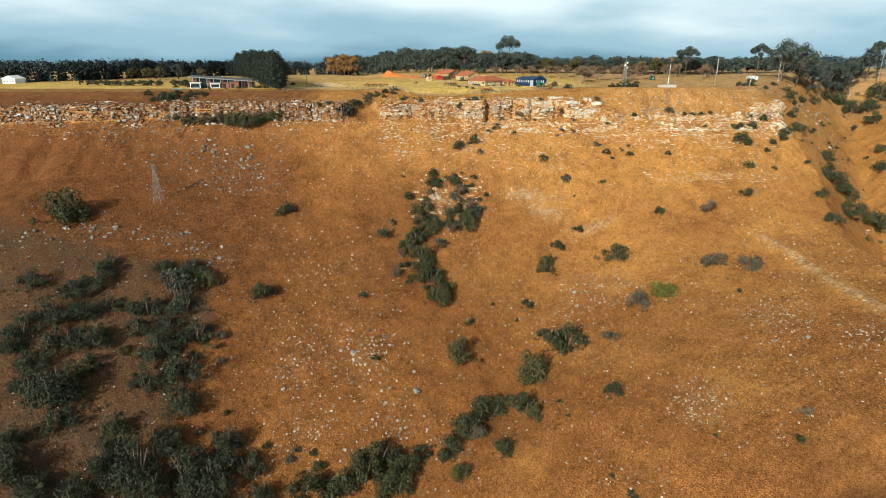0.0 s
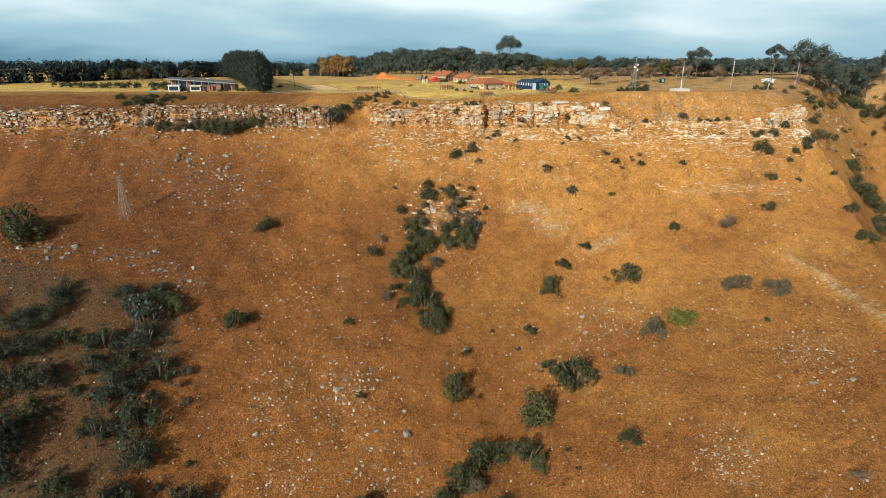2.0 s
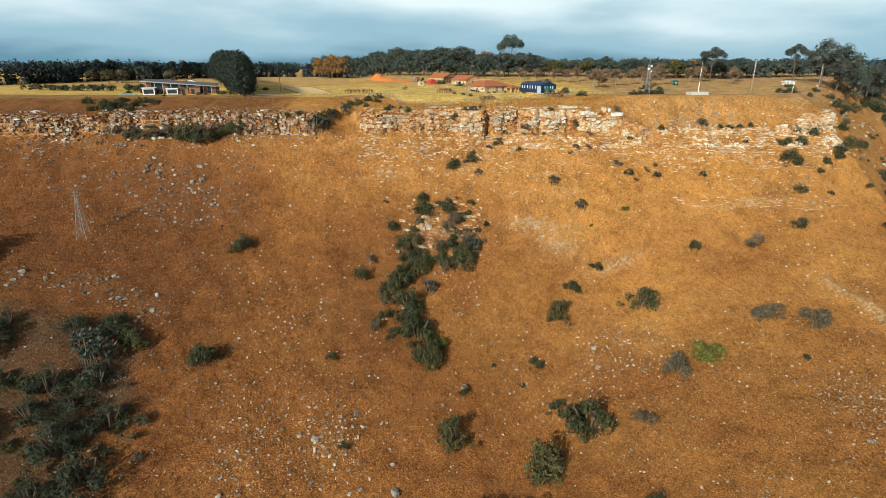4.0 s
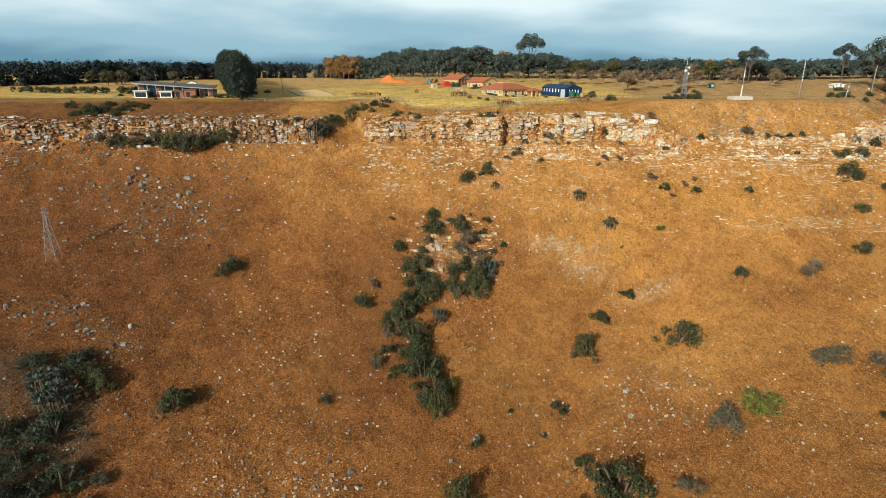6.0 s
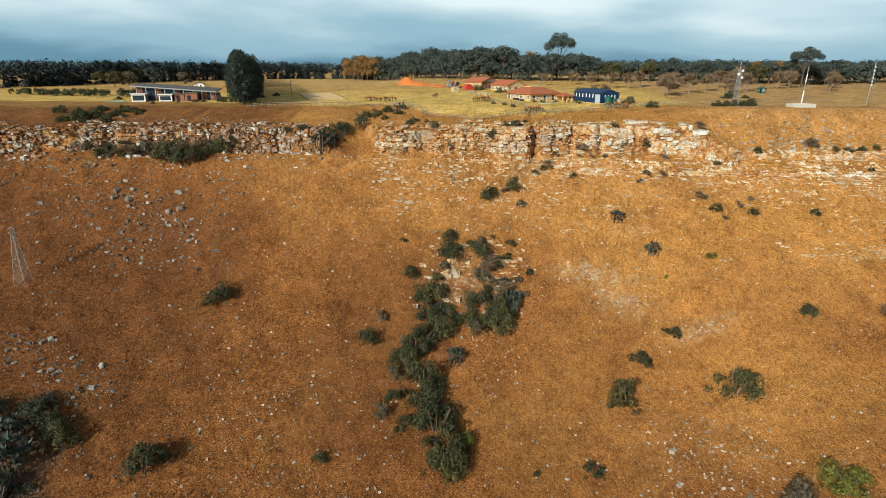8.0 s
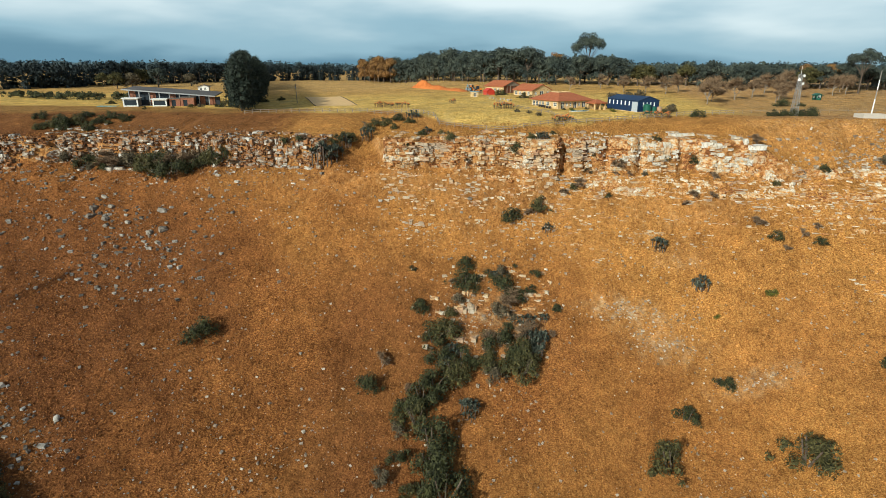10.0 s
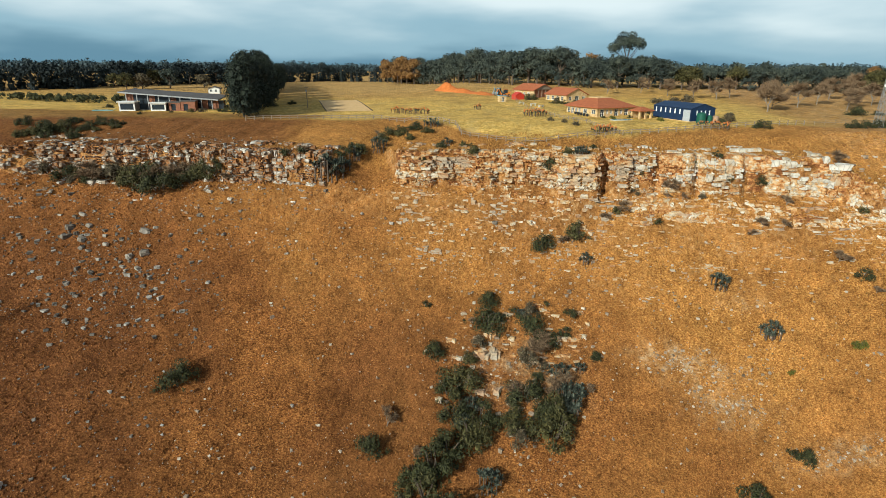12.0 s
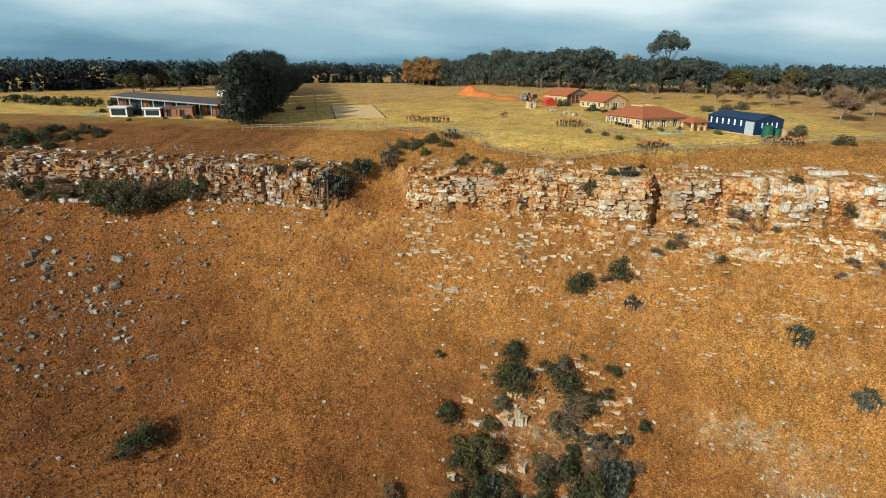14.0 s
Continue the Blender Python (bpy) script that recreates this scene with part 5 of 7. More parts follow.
# ---- woods, trees ----
def tree_blob(rs, heap, x, y, z, w, h, shape, count):
    """Adds one far tree of leaf clumps to a heap."""
    if shape == "mixed":
        shape = "pine" if rs.uniform() < 0.45 else "round"
    if shape == "pine":
        n = 7
        t = np.linspace(0.05, 0.92, n)
        c = np.stack([rs.normal(0, 0.05, n) * w, rs.normal(0, 0.05, n) * w, t * h], 1)
        r = (1.02 - t) * 0.42 * w + 0.3
    else:
        n = 7
        a, d = np.arange(n) * 2.4 + rs.uniform(0, 6), 0.34 * w * np.sqrt((np.arange(n) + 0.3) / n)
        c = np.stack([np.cos(a) * d, np.sin(a) * d, h * (0.84 - 0.78 * (d / (0.34 * w)) ** 2 * rs.uniform(0.3, 1.0, n))], 1)
        r = rs.uniform(0.20, 0.30, n) * w
    c = c + np.array([x, y, z])
    v, f = leaves(rs, c - np.array([0, 0, z]), r, int(count * 1.4), w * 0.085)
    heap.add(v + np.array([0, 0, z]), f)
    cv, cf = core(rs, c - np.array([0, 0, z]), r, 0.66)
    heap.add(cv + np.array([0, 0, z]), cf)


def belt(name, line, rows, gap, spacing, h, mat, label, shape, seed, w=6.0, count=150):
    rs = np.random.RandomState(seed)
    heap = Heap()
    for (ax, ay), (bx, by) in zip(line, line[1:]):
        ln = math.hypot(bx - ax, by - ay)
        nx, ny = -(by - ay) / ln, (bx - ax) / ln
        if ny < 0:
            nx, ny = -nx, -ny
        for row in range(rows):
            for k in range(max(1, int(ln / spacing))):
                t = (k + rs.uniform(0, 1)) * spacing / ln
                d = row * gap + rs.uniform(-0.3, 0.3) * gap
                x, y = ax + (bx - ax) * t + nx * d, ay + (by - ay) * t + ny * d
                hh = h * rs.uniform(0.78, 1.12)
                tree_blob(rs, heap, x, y, ground_at(x, y), w * rs.uniform(0.8, 1.25), hh, shape, count)
    return tagged(heap.build(name, mat), label, "woods", kind="stuff")


belt("pine_plantation", ((-300, 340), (-262, 358), (-222, 388), (-219, 416), (-200, 478), (-183, 502), (-153, 552), (-122, 576), (-92, 572)), 4, 6, 3.3, 13.0, M_PINES, "dark green pine plantation along the field edge", "mixed", 3, 6.0, 70)
belt("north_woods", ((-118, 600), (-84, 560), (-50, 500), (-30, 462), (-8, 425)), 3, 7, 3.6, 16.0, M_WOODS, "tall dark evergreen trees in a dense belt", "round", 4, 8.0, 120)
belt("east_woods", ((60, 412), (112, 406), (190, 396), (262, 420), (330, 470)), 3, 8, 4.2, 10.0, M_WOODS, "dense dark evergreen trees behind the pale field", "round", 5, 8.0, 120)
belt("middle_woods", ((-8, 431), (26, 412), (60, 410)), 3, 7, 3.6, 13.5, M_WOODS, "dark evergreen trees behind the cottages", "round", 14, 8.0, 120)
belt("russet_trees", ((-106, 556), (-78, 536)), 2, 6, 4.0, 17, M_RUSSET, "russet-brown autumn trees in the belt", "round", 6, 8.0, 150)
belt("russet_crowns", ((10, 430), (34, 428)), 2, 6, 4.0, 15.5, M_RUSSET, "russet-brown autumn tree crowns above the belt", "round", 7, 8.0, 150)
# distance haze over this belt is put into the leaf colour as blue
M_FARWOOD = leaf_material("far_woods_haze_tint", (0.024, 0.044, 0.056), (0.060, 0.088, 0.098), 0.03)
belt("far_woods", ((-900, 560), (-600, 680), (-320, 760), (-40, 800), (220, 780), (520, 700)), 2, 16, 9.0, 13.5, M_FARWOOD, "far woods along the horizon, haze blue in the leaf colour", "round", 15, 15.0, 42)
belt("garden_shrubbery", ((-146, 318), (-128, 322), (-118, 334)), 2, 4, 3.5, 3.2, M_LEAF, "dark shrubs bordering the lawn", "round", 8, 3.6, 90)
belt("field_hedge", ((-200, 330), (-150, 322)), 2, 4, 3.2, 2.6, M_LEAF, "dark hedge of shrubs across the dry field", "round", 9, 3.4, 90)


def round_tree(seed, mat, label, h, w, low=0.03, count=2500):
    """A broad evergreen: short trunk, limbs and a domed crown of many lobes."""
    rs = np.random.RandomState(seed)
    ob = thing("broad_tree", (0, 0, -500), label, "tree")
    n = 22
    a, d = np.arange(n) * 2.4, 0.40 * w * np.sqrt((np.arange(n) + 0.3) / n)
    edge = (d / (0.40 * w)) ** 2
    c = np.stack([np.cos(a) * d, np.sin(a) * d, h * (0.88 - (0.84 - low) * edge * rs.uniform(0.15, 1.0, n))], 1)
    r = w * rs.uniform(0.11, 0.19, n)
    c[:, 2] = np.maximum(c[:, 2], low * h + 0.8 * r)
    v, f = leaves(rs, c, r, count, 0.46, 0.0, True)
    cv, cf = core(rs, c, r, 0.58)
    raw_mesh("crown", [tuple(p) for p in np.concatenate([v, cv])], [tuple(int(i) for i in q) for q in f] + [tuple(int(i) for i in q) for q in cf + len(v)], mat, ob)
    bm = bmesh.new()
    tube(bm, (0, 0, -0.3), (0, 0, h * 0.45), 0.36, 0.24, 8)
    for k in range(0, n, 4):
        tube(bm, (0, 0, h * 0.35), tuple(c[k]), 0.14, 0.05, 5)
    part("trunk", bm, M_BARK, ob)
    return ob


EDGE_TREES = {
    'e': [round_tree(700 + k, M_WOODS, "dark green broad-crowned tree at the woods' edge", 10.5, 10.5) for k in range(4)],
    'p': [round_tree(710 + k, M_PINES, "dark blue-green pine with dense rounded crown", 12.5, 8.5, 0.06) for k in range(2)],
    'o': [round_tree(720 + k, M_OLIVE, "olive-green spreading tree beside the woods", 9.0, 10.0) for k in range(2)],
    'r': [round_tree(730 + k, M_RUSSET, "russet-brown autumn tree with rounded crown", 13.0, 9.5, 0.05, 2200) for k in range(2)],
    'g': [round_tree(740, M_GREY, "greyish thin-leaved tree at the field edge", 8.0, 9.0, 0.05, 2400)],
}
tree_rnd = random.Random(31)


def tree_line(line, spacing, kinds, size, group):
    """Single trees along a broken line, each a thing of its own."""
    for (ax, ay), (bx, by) in zip(line, line[1:]):
        ln = math.hypot(bx - ax, by - ay)
        for k in range(max(1, round(ln / spacing))):
            t = (k + tree_rnd.uniform(0.1, 0.9)) * spacing / ln
            x, y = ax + (bx - ax) * t, ay + (by - ay) * t + tree_rnd.uniform(-2.5, 2.5)
            s = size * tree_rnd.uniform(0.8, 1.15)
            m = Matrix.LocRotScale((x, y, ground_at(x, y)), Euler((0, 0, tree_rnd.uniform(0, 6.28))), (s, s, s * tree_rnd.uniform(0.92, 1.08)))
            tagged(copy_thing(tree_rnd.choice(EDGE_TREES[tree_rnd.choice(kinds)]), m), group=group)


tree_line(((-8, 421), (26, 404)), 5.5, "eeee", 1.5, "trees behind the cottages")
tree_line(((26, 404), (60, 402)), 6.0, "eeee", 1.15, "trees behind the cottages")
tree_line(((60, 402), (112, 397), (178, 388)), 7.5, "eeeo", 1.0, "trees behind the pale field")
tree_line(((-110, 590), (-84, 552), (-50, 492), (-30, 456), (-8, 421)), 8.0, "eeee", 1.45, "trees behind the lawn")
tree_line(((-104, 546), (-76, 526)), 6.0, "r", 1.2, "autumn trees in the belt")
tree_line(((8, 436), (36, 432)), 7.0, "ro", 1.35, "autumn trees in the belt")
tree_line(((104, 404), (160, 396)), 9.0, "rg", 0.95, "autumn trees behind the pale field")
tree_line(((-214, 400), (-196, 470), (-178, 496)), 9.0, "pppo", 0.95, "trees along the field edge")
tree_line(((-200, 384), (-172, 420), (-158, 430)), 14.0, "goe", 0.85, "trees along the field edge")


def conifer(seed, label, h, w):
    """A dense broad conifer that narrows to a rounded top."""
    rs = np.random.RandomState(seed)
    ob = thing("conifer", (0, 0, -500), label, "tree", "row of conifers")
    n = 30
    t = np.linspace(0.10, 0.96, n)
    spread = 0.46 * w * np.sqrt(np.maximum(0.05, 1 - t ** 3.0)) * (0.72 + 0.28 * np.minimum(1, t * 3))
    a = np.arange(n) * 2.4 + rs.uniform(-0.3, 0.3, n)
    c = np.stack([np.cos(a) * spread * 0.52, np.sin(a) * spread * 0.52, t * h], 1)
    r = spread * 0.42 + 0.5
    v, f = leaves(rs, c, r, 4800, 0.50, 0.0, True)
    cv, cf = core(rs, c, r, 0.5)
    raw_mesh("crown", [tuple(p) for p in np.concatenate([v, cv])], [tuple(int(i) for i in q) for q in f] + [tuple(int(i) for i in q) for q in cf + len(v)], M_CONIFER, ob)
    bm = bmesh.new()
    tube(bm, (0, 0, -0.3), (0, 0, h * 0.6), 0.35, 0.15, 8)
    part("trunk", bm, M_BARK, ob)
    return ob


cons = [conifer(200 + k, "tall dark dense conifer at the lawn edge", 18.5, 13.0) for k in range(3)]
for k, (x, y, s) in enumerate(((-80, 289, 0.94), (-85, 301, 0.95), (-91, 314, 0.97), (-97, 328, 0.95), (-102, 341, 0.95), (-108, 355, 0.95), (-114, 369, 0.96), (-120, 383, 0.97), (-126, 397, 0.97), (-132, 411, 0.96), (-140, 428, 0.96), (-148, 446, 0.95), (-157, 468, 0.94), (-166, 490, 0.94), (-82, 295, 0.86), (-88, 308, 0.90), (-94, 321, 0.90), (-84, 305, 0.92), (-88, 317, 0.90), (-92, 329, 0.86), (-97, 342, 0.84), (-103, 356, 0.80), (-109, 372, 0.76), (-118, 397, 0.70), (-124, 412, 0.66), (-131, 430, 0.64), (-138, 446, 0.60), (-146, 466, 0.58), (-154, 488, 0.56))):
    copy_thing(cons[k % 3], Matrix.LocRotScale((x, y, ground_at(x, y)), Euler((0, 0, k * 1.3)), (s, s, s * (1 + 0.06 * math.sin(k * 2.1)))))


def gum_tree(seed, h, w, label, lobes=13, mat=None, low=0.55):
    """A tall gum: forked trunk, layered clumps of leaves with gaps between."""
    rs = np.random.RandomState(seed)
    ob = thing("gum_tree", (0, 0, -500), label, "tree")
    bm = bmesh.new()
    tube(bm, (0, 0, -0.3), (0.06 * w, 0, h * 0.5), 0.42, 0.28, 8)
    cs, r = [], []
    for k in range(lobes):
        a, d = k * 2.4, w * 0.42 * math.sqrt((k + 0.5) / lobes)
        c = (0.06 * w + math.cos(a) * d, math.sin(a) * d, h * (0.94 - (0.94 - low) * (d / (w * 0.42)) ** 1.5 * rs.uniform(0.3, 1.1)))
        tube(bm, (0.06 * w, 0, h * rs.uniform(0.36, 0.5)), (c[0], c[1], c[2] - 0.3), 0.13, 0.05, 5)
        cs.append(c)
        r.append(w * rs.uniform(0.10, 0.17))
    part("trunk", bm, M_BARK, ob, "forked trunk and limbs")
    v, f = leaves(rs, np.array(cs), np.array(r), 3600, 0.36)
    cv, cf = core(rs, np.array(cs), np.array(r), 0.62)
    v, f = np.concatenate([v, cv]), np.concatenate([f, cf + len(v)])
    raw_mesh("crown", [tuple(p) for p in v], [tuple(int(i) for i in q) for q in f], mat or M_WOODS, ob)
    return ob


gums = [gum_tree(300, 22, 18, "tall spreading gum tree with open clumped crown"), gum_tree(301, 24, 20, "tall gum tree with dense layered crown", 30, None, 0.3), gum_tree(302, 25, 15, "slender tall gum tree with high crown", 14, None, 0.5)]
for k, x, y, s in ((0, 45, 428, 1.1), (1, 199, 352, 0.98), (1, 214, 362, 1.0), (2, 186, 356, 0.8), (1, 228, 372, 0.85), (2, 262, 405, 0.95), (1, 276, 420, 0.95), (2, 290, 425, 1.0), (1, 305, 432, 0.95), (2, 318, 440, 0.9), (0, 150, 372, 0.8), (1, 243, 385, 0.7)):
    copy_thing(gums[k], Matrix.LocRotScale((x, y, ground_at(x, y)), Euler((0, 0, x * 0.7)), (s, s, s)))

BARE_TREES = ((74, 322, 14), (69, 358, 12), (84, 352, 12), (98, 346, 12), (120, 372, 13), (134, 360, 13), (142, 366, 12), (32, 374, 10), (110, 365, 13), (152, 352, 12), (92, 368, 12), (160, 366, 13), (126, 384, 14), (46, 380, 11), (78, 330, 11), (88, 336, 13), (100, 330, 12), (106, 342, 13), (116, 348, 12), (62, 362, 12), (54, 368, 11), (76, 366, 12), (146, 378, 13))
for k, (x, y, s) in enumerate(BARE_TREES):
    ob = copy_thing(PROTO['b'][k % 3], Matrix.LocRotScale((x, y, ground_at(x, y)), Euler((0, 0, k * 1.9)), (s, s, s * 0.95)))
    ob.name = "bare_tree"
    tagged(ob, "leafless grey-brown winter tree on the dry field", "tree", "bare trees by the field")

GARDEN = [(60, 285, 5.0, 's'), (92, 290, 6.0, 's'), (52.5, 291, 3.0, 's'), (55, 297, 6.0, 'g'), (25.5, 335, 6, 'o'), (18, 334, 4, 's'), (11, 334, 4.5, 'o'), (13.5, 333, 4, 's'), (45, 341, 6, 'g'), (51, 345, 6, 'g'), (56, 348, 6, 'g'),
          (2, 346, 6, 'o'), (25, 297, 2.4, 'y'), (22.6, 298, 1.6, 'o'), (30, 300, 2, 'o'), (37, 293, 2.6, 'y'), (38, 312, 4, 's'), (81, 286, 4, 's'), (84, 286.5, 4, 's'), (87, 287, 4.5, 's'), (90, 287, 4, 's'), (93, 287.5, 3.5, 's'),
          (108, 264, 3.2, 'o'), (112, 264, 3.4, 's'), (116, 264.5, 3.4, 's')]
GARDEN_WEST = [(120, 265, 3.2, 'o'), (150, 300, 5, 's'), (156, 303, 6, 's'), (162, 300, 4, 'o'), (97, 318, 6, 's'), (104, 320, 4, 'o'), (-96, 305, 2.6, 's'), (-93, 303, 3, 's'), (-90, 304, 3, 's'), (-103, 300, 3, 'o'), (-100, 301, 3, 'g'),
               (-108, 297, 1.6, 'o'), (-88, 326, 5, 'o'), (-84, 334, 4, 's'), (-133, 312, 4, 's'), (-138, 308, 4, 'o'), (8, 288, 2.4, 'g'), (11, 284, 2.4, 'g'), (14, 281.5, 2.6, 'g'), (170, 330, 6, 'o'), (178, 322, 5, 's')]
set_plants(GARDEN, "garden shrubs", 0.8)
set_plants(GARDEN_WEST, "garden shrubs", 0.8)
for k, (x, y, s) in enumerate(((-39.5, 308.5, 2.4), (-37.2, 307.6, 2.4), (-34.5, 306, 2.2), (-31.8, 305.2, 2.6), (-29.2, 304.8, 2.4), (1.5, 300.5, 2.6), (3.6, 299.8, 2.8), (5.6, 299, 2.6), (18.8, 277, 2.4), (20.6, 276.8, 2.6), (22.2, 276.6, 2.4), (45.6, 284.6, 2.3), (48.2, 284.2, 2.4), (50.8, 284, 2.4), (-14.5, 317, 2.2))):
    m = Matrix.LocRotScale((x, y, ground_at(x, y)), Euler((0, 0, k * 0.9)), (s * 1.35, s * 1.35, s * 1.6))
    tagged(copy_thing(FLOWERING[k % 2], m), group="flowering aloes on the lawn")

# ---- buildings ----
M_TILE = material("terracotta_tiles", [(0.30, 0.085, 0.035), (0.46, 0.15, 0.06)], 1.2, 5, 0.8, 0.4, 4.0, stretch=(1, 1, 3))
M_STONEWALL = material("honey_stone_wall", [(0.40, 0.24, 0.10), (0.60, 0.42, 0.20), (0.68, 0.52, 0.30)], 1.6, 4, 0.9, 0.4, 4.0)
M_WHITE = plain("white_paint", (0.80, 0.80, 0.76), 0.5)
M_GLASS = plain("dark_window_glass", (0.03, 0.04, 0.05), 0.08, 0.0, 0.6, 0.5, 0.0)
M_BLUE = material("dark_blue_sheet_metal", [(0.008, 0.024, 0.065), (0.014, 0.038, 0.095)], 0.8, 4, 0.45, 0.25, 6.0, stretch=(3, 3, 0.2))
M_ROLLER = plain("grey_roller_door", (0.42, 0.46, 0.50), 0.5)
M_PANE_LIGHT = plain("pale_translucent_sheet", (0.78, 0.80, 0.80), 0.4)
M_TANK = plain("dark_green_tank", (0.012, 0.10, 0.065), 0.45)
M_TANK_TAN = plain("tan_tank", (0.42, 0.28, 0.17), 0.5)
M_BRICK = material("brown_brick", [(0.20, 0.085, 0.05), (0.34, 0.15, 0.09)], 2.5, 4, 0.9, 0.3, 6.0)
M_CONCRETE = material("grey_roof_sheet", [(0.085, 0.075, 0.068), (0.14, 0.125, 0.115)], 0.9, 4, 0.7, 0.2, 3.0)
M_STEEL = plain("galvanised_steel", (0.42, 0.42, 0.41), 0.45, 0.7, 0.5)
M_WATER = plain("pool_water", (0.12, 0.42, 0.50), 0.05, 0.0, 0.6, 0.6, 0.1)
M_PAVING = material("pale_paving", [(0.42, 0.38, 0.32), (0.60, 0.56, 0.48)], 1.5, 4, 0.85, 0.2)
M_TIMBER = material("weathered_timber", [(0.17, 0.13, 0.095), (0.33, 0.26, 0.19)], 3, 4, 0.9, 0.3, stretch=(1, 1, 4))
M_SAND = material("court_sand", [(0.60, 0.37, 0.15), (0.76, 0.52, 0.25)], 1.0, 5, 0.95, 0.2)
M_SOIL = material("orange_soil", [(0.42, 0.115, 0.022), (0.62, 0.20, 0.048)], 0.9, 5, 0.95, 0.6, 2.0)
M_RED = plain("red_paint", (0.55, 0.05, 0.025), 0.5)
M_ORANGE = plain("orange_machine_paint", (0.65, 0.22, 0.02), 0.45)
M_LBLUE = plain("light_blue_paint", (0.14, 0.34, 0.50), 0.5)
M_WEATHER = plain("weathered_steel", (0.30, 0.27, 0.24), 0.6, 0.5)
M_DARK = plain("dark_rubber", (0.02, 0.02, 0.02), 0.8)


def wall_bm(length, high, thick, holes):
    """A wall along +x in the plane y = 0 (thickness inwards), with holes (x0, x1, z0, z1)."""
    bm = bmesh.new()
    x = 0.0
    for x0, x1, z0, z1 in sorted(holes):
        if x0 > x:
            box(bm, x, 0, 0, x0, thick, high)
        if z0 > 0.01:
            box(bm, x0, 0, 0, x1, thick, z0)
        if z1 < high - 0.01:
            box(bm, x0, 0, z1, x1, thick, high)
        x = x1
    if x < length:
        box(bm, x, 0, 0, length, thick, high)
    return bm


def wall_with(parent, origin, turn, length, high, holes, mat, thick=0.3, frame_mat=None, glass=None, bars=True, name="wall"):
    """A wall with framed windows or doors in its holes, as parts of a building."""
    m = pose(*origin, 0, 0, turn)
    w = part(name, wall_bm(length, high, thick, holes), mat, parent)
    w.matrix_basis = m
    for x0, x1, z0, z1 in holes:
        bm = bmesh.new()
        f = 0.09
        y0, y1 = 0.05, 0.16
        box(bm, x0, y0, z0, x0 + f, y1, z1)
        box(bm, x1 - f, y0, z0, x1, y1, z1)
        box(bm, x0 + f, y0, z1 - f, x1 - f, y1, z1)
        box(bm, x0 + f, y0, z0, x1 - f, y1, z0 + f)
        if bars:
            c = (x0 + x1) / 2
            box(bm, c - 0.04, y0, z0 + f, c + 0.04, y1, z1 - f)
            zc = (z0 + z1) / 2
            box(bm, x0 + f, y0 + 0.02, zc - 0.03, c - 0.04, y1 - 0.02, zc + 0.03)
            box(bm, c + 0.04, y0 + 0.02, zc - 0.03, x1 - f, y1 - 0.02, zc + 0.03)
        kind = "door" if z0 < 0.2 else "window"
        o = part(kind, bm, frame_mat or M_WHITE, parent)
        o.matrix_basis = m
        g = part("pane", bm_box(x0 + f, 0.10, z0 + f, x1 - f, 0.12, z1 - f), glass or M_GLASS, o)
    return w


def row_of(first, step, count, w, z0, z1):
    return [(first + k * step, first + k * step + w, z0, z1) for k in range(count)]


def roof_hip(bm, lx, ly, eave, rise, over, inner):
    """A hipped roof over a plan lx by ly, cut flat round an inner court (x0, y0, x1, y1)."""
    t = 0.18
    o = [(-over, -over), (lx + over, -over), (lx + over, ly + over), (-over, ly + over)]
    x0, y0, x1, y1 = inner
    i = [(x0, y0), (x1, y0), (x1, y1), (x0, y1)]
    rings = []
    for pts, z in ((o, eave - t), (o, eave), (i, eave + rise), (i, eave + rise - t)):
        rings.append([bm.verts.new((x, y, z)) for x, y in pts])
    rings.append(rings[0])
    for a, b in zip(rings, rings[1:]):
        for k in range(4):
            bm.faces.new((a[k], a[(k + 1) % 4], b[(k + 1) % 4], b[k]))


def roof_gable(bm, lx, ly, eave, rise, over, end=0.4, t=0.2):
    """A gable roof with its ridge along y."""
    for side in (0, 1):
        xa, xb = (-over, lx / 2) if side == 0 else (lx + over, lx / 2)
        za, zb = eave - over * rise / (lx / 2), eave + rise
        v = [bm.verts.new(c) for c in ((xa, -end, za), (xb, -end, zb), (xb, ly + end, zb), (xa, ly + end, za), (xa, -end, za - t), (xb, -end, zb - t), (xb, ly + end, zb - t), (xa, ly + end, za - t))]
        for f in ((0, 1, 2, 3), (7, 6, 5, 4), (0, 4, 5, 1), (1, 5, 6, 2), (2, 6, 7, 3), (3, 7, 4, 0)):
            bm.faces.new([v[q] for q in (f if side == 0 else f[::-1])])


def gable_end(lx, eave, rise, y, thick=0.25):
    bm = bmesh.new()
    a = [bm.verts.new(c) for c in ((0.02, y, eave), (lx - 0.02, y, eave), (lx / 2, y, eave + rise - 0.1))]
    b = [bm.verts.new(c) for c in ((0.02, y + thick, eave), (lx - 0.02, y + thick, eave), (lx / 2, y + thick, eave + rise - 0.1))]
    bm.faces.new(a[::-1] if False else a)
    bm.faces.new(b[::-1])
    for k in range(3):
        bm.faces.new((a[k], b[k], b[(k + 1) % 3], a[(k + 1) % 3]))
    return bm


def floor_of(x, y):
    return ground_at(x, y) - 0.1


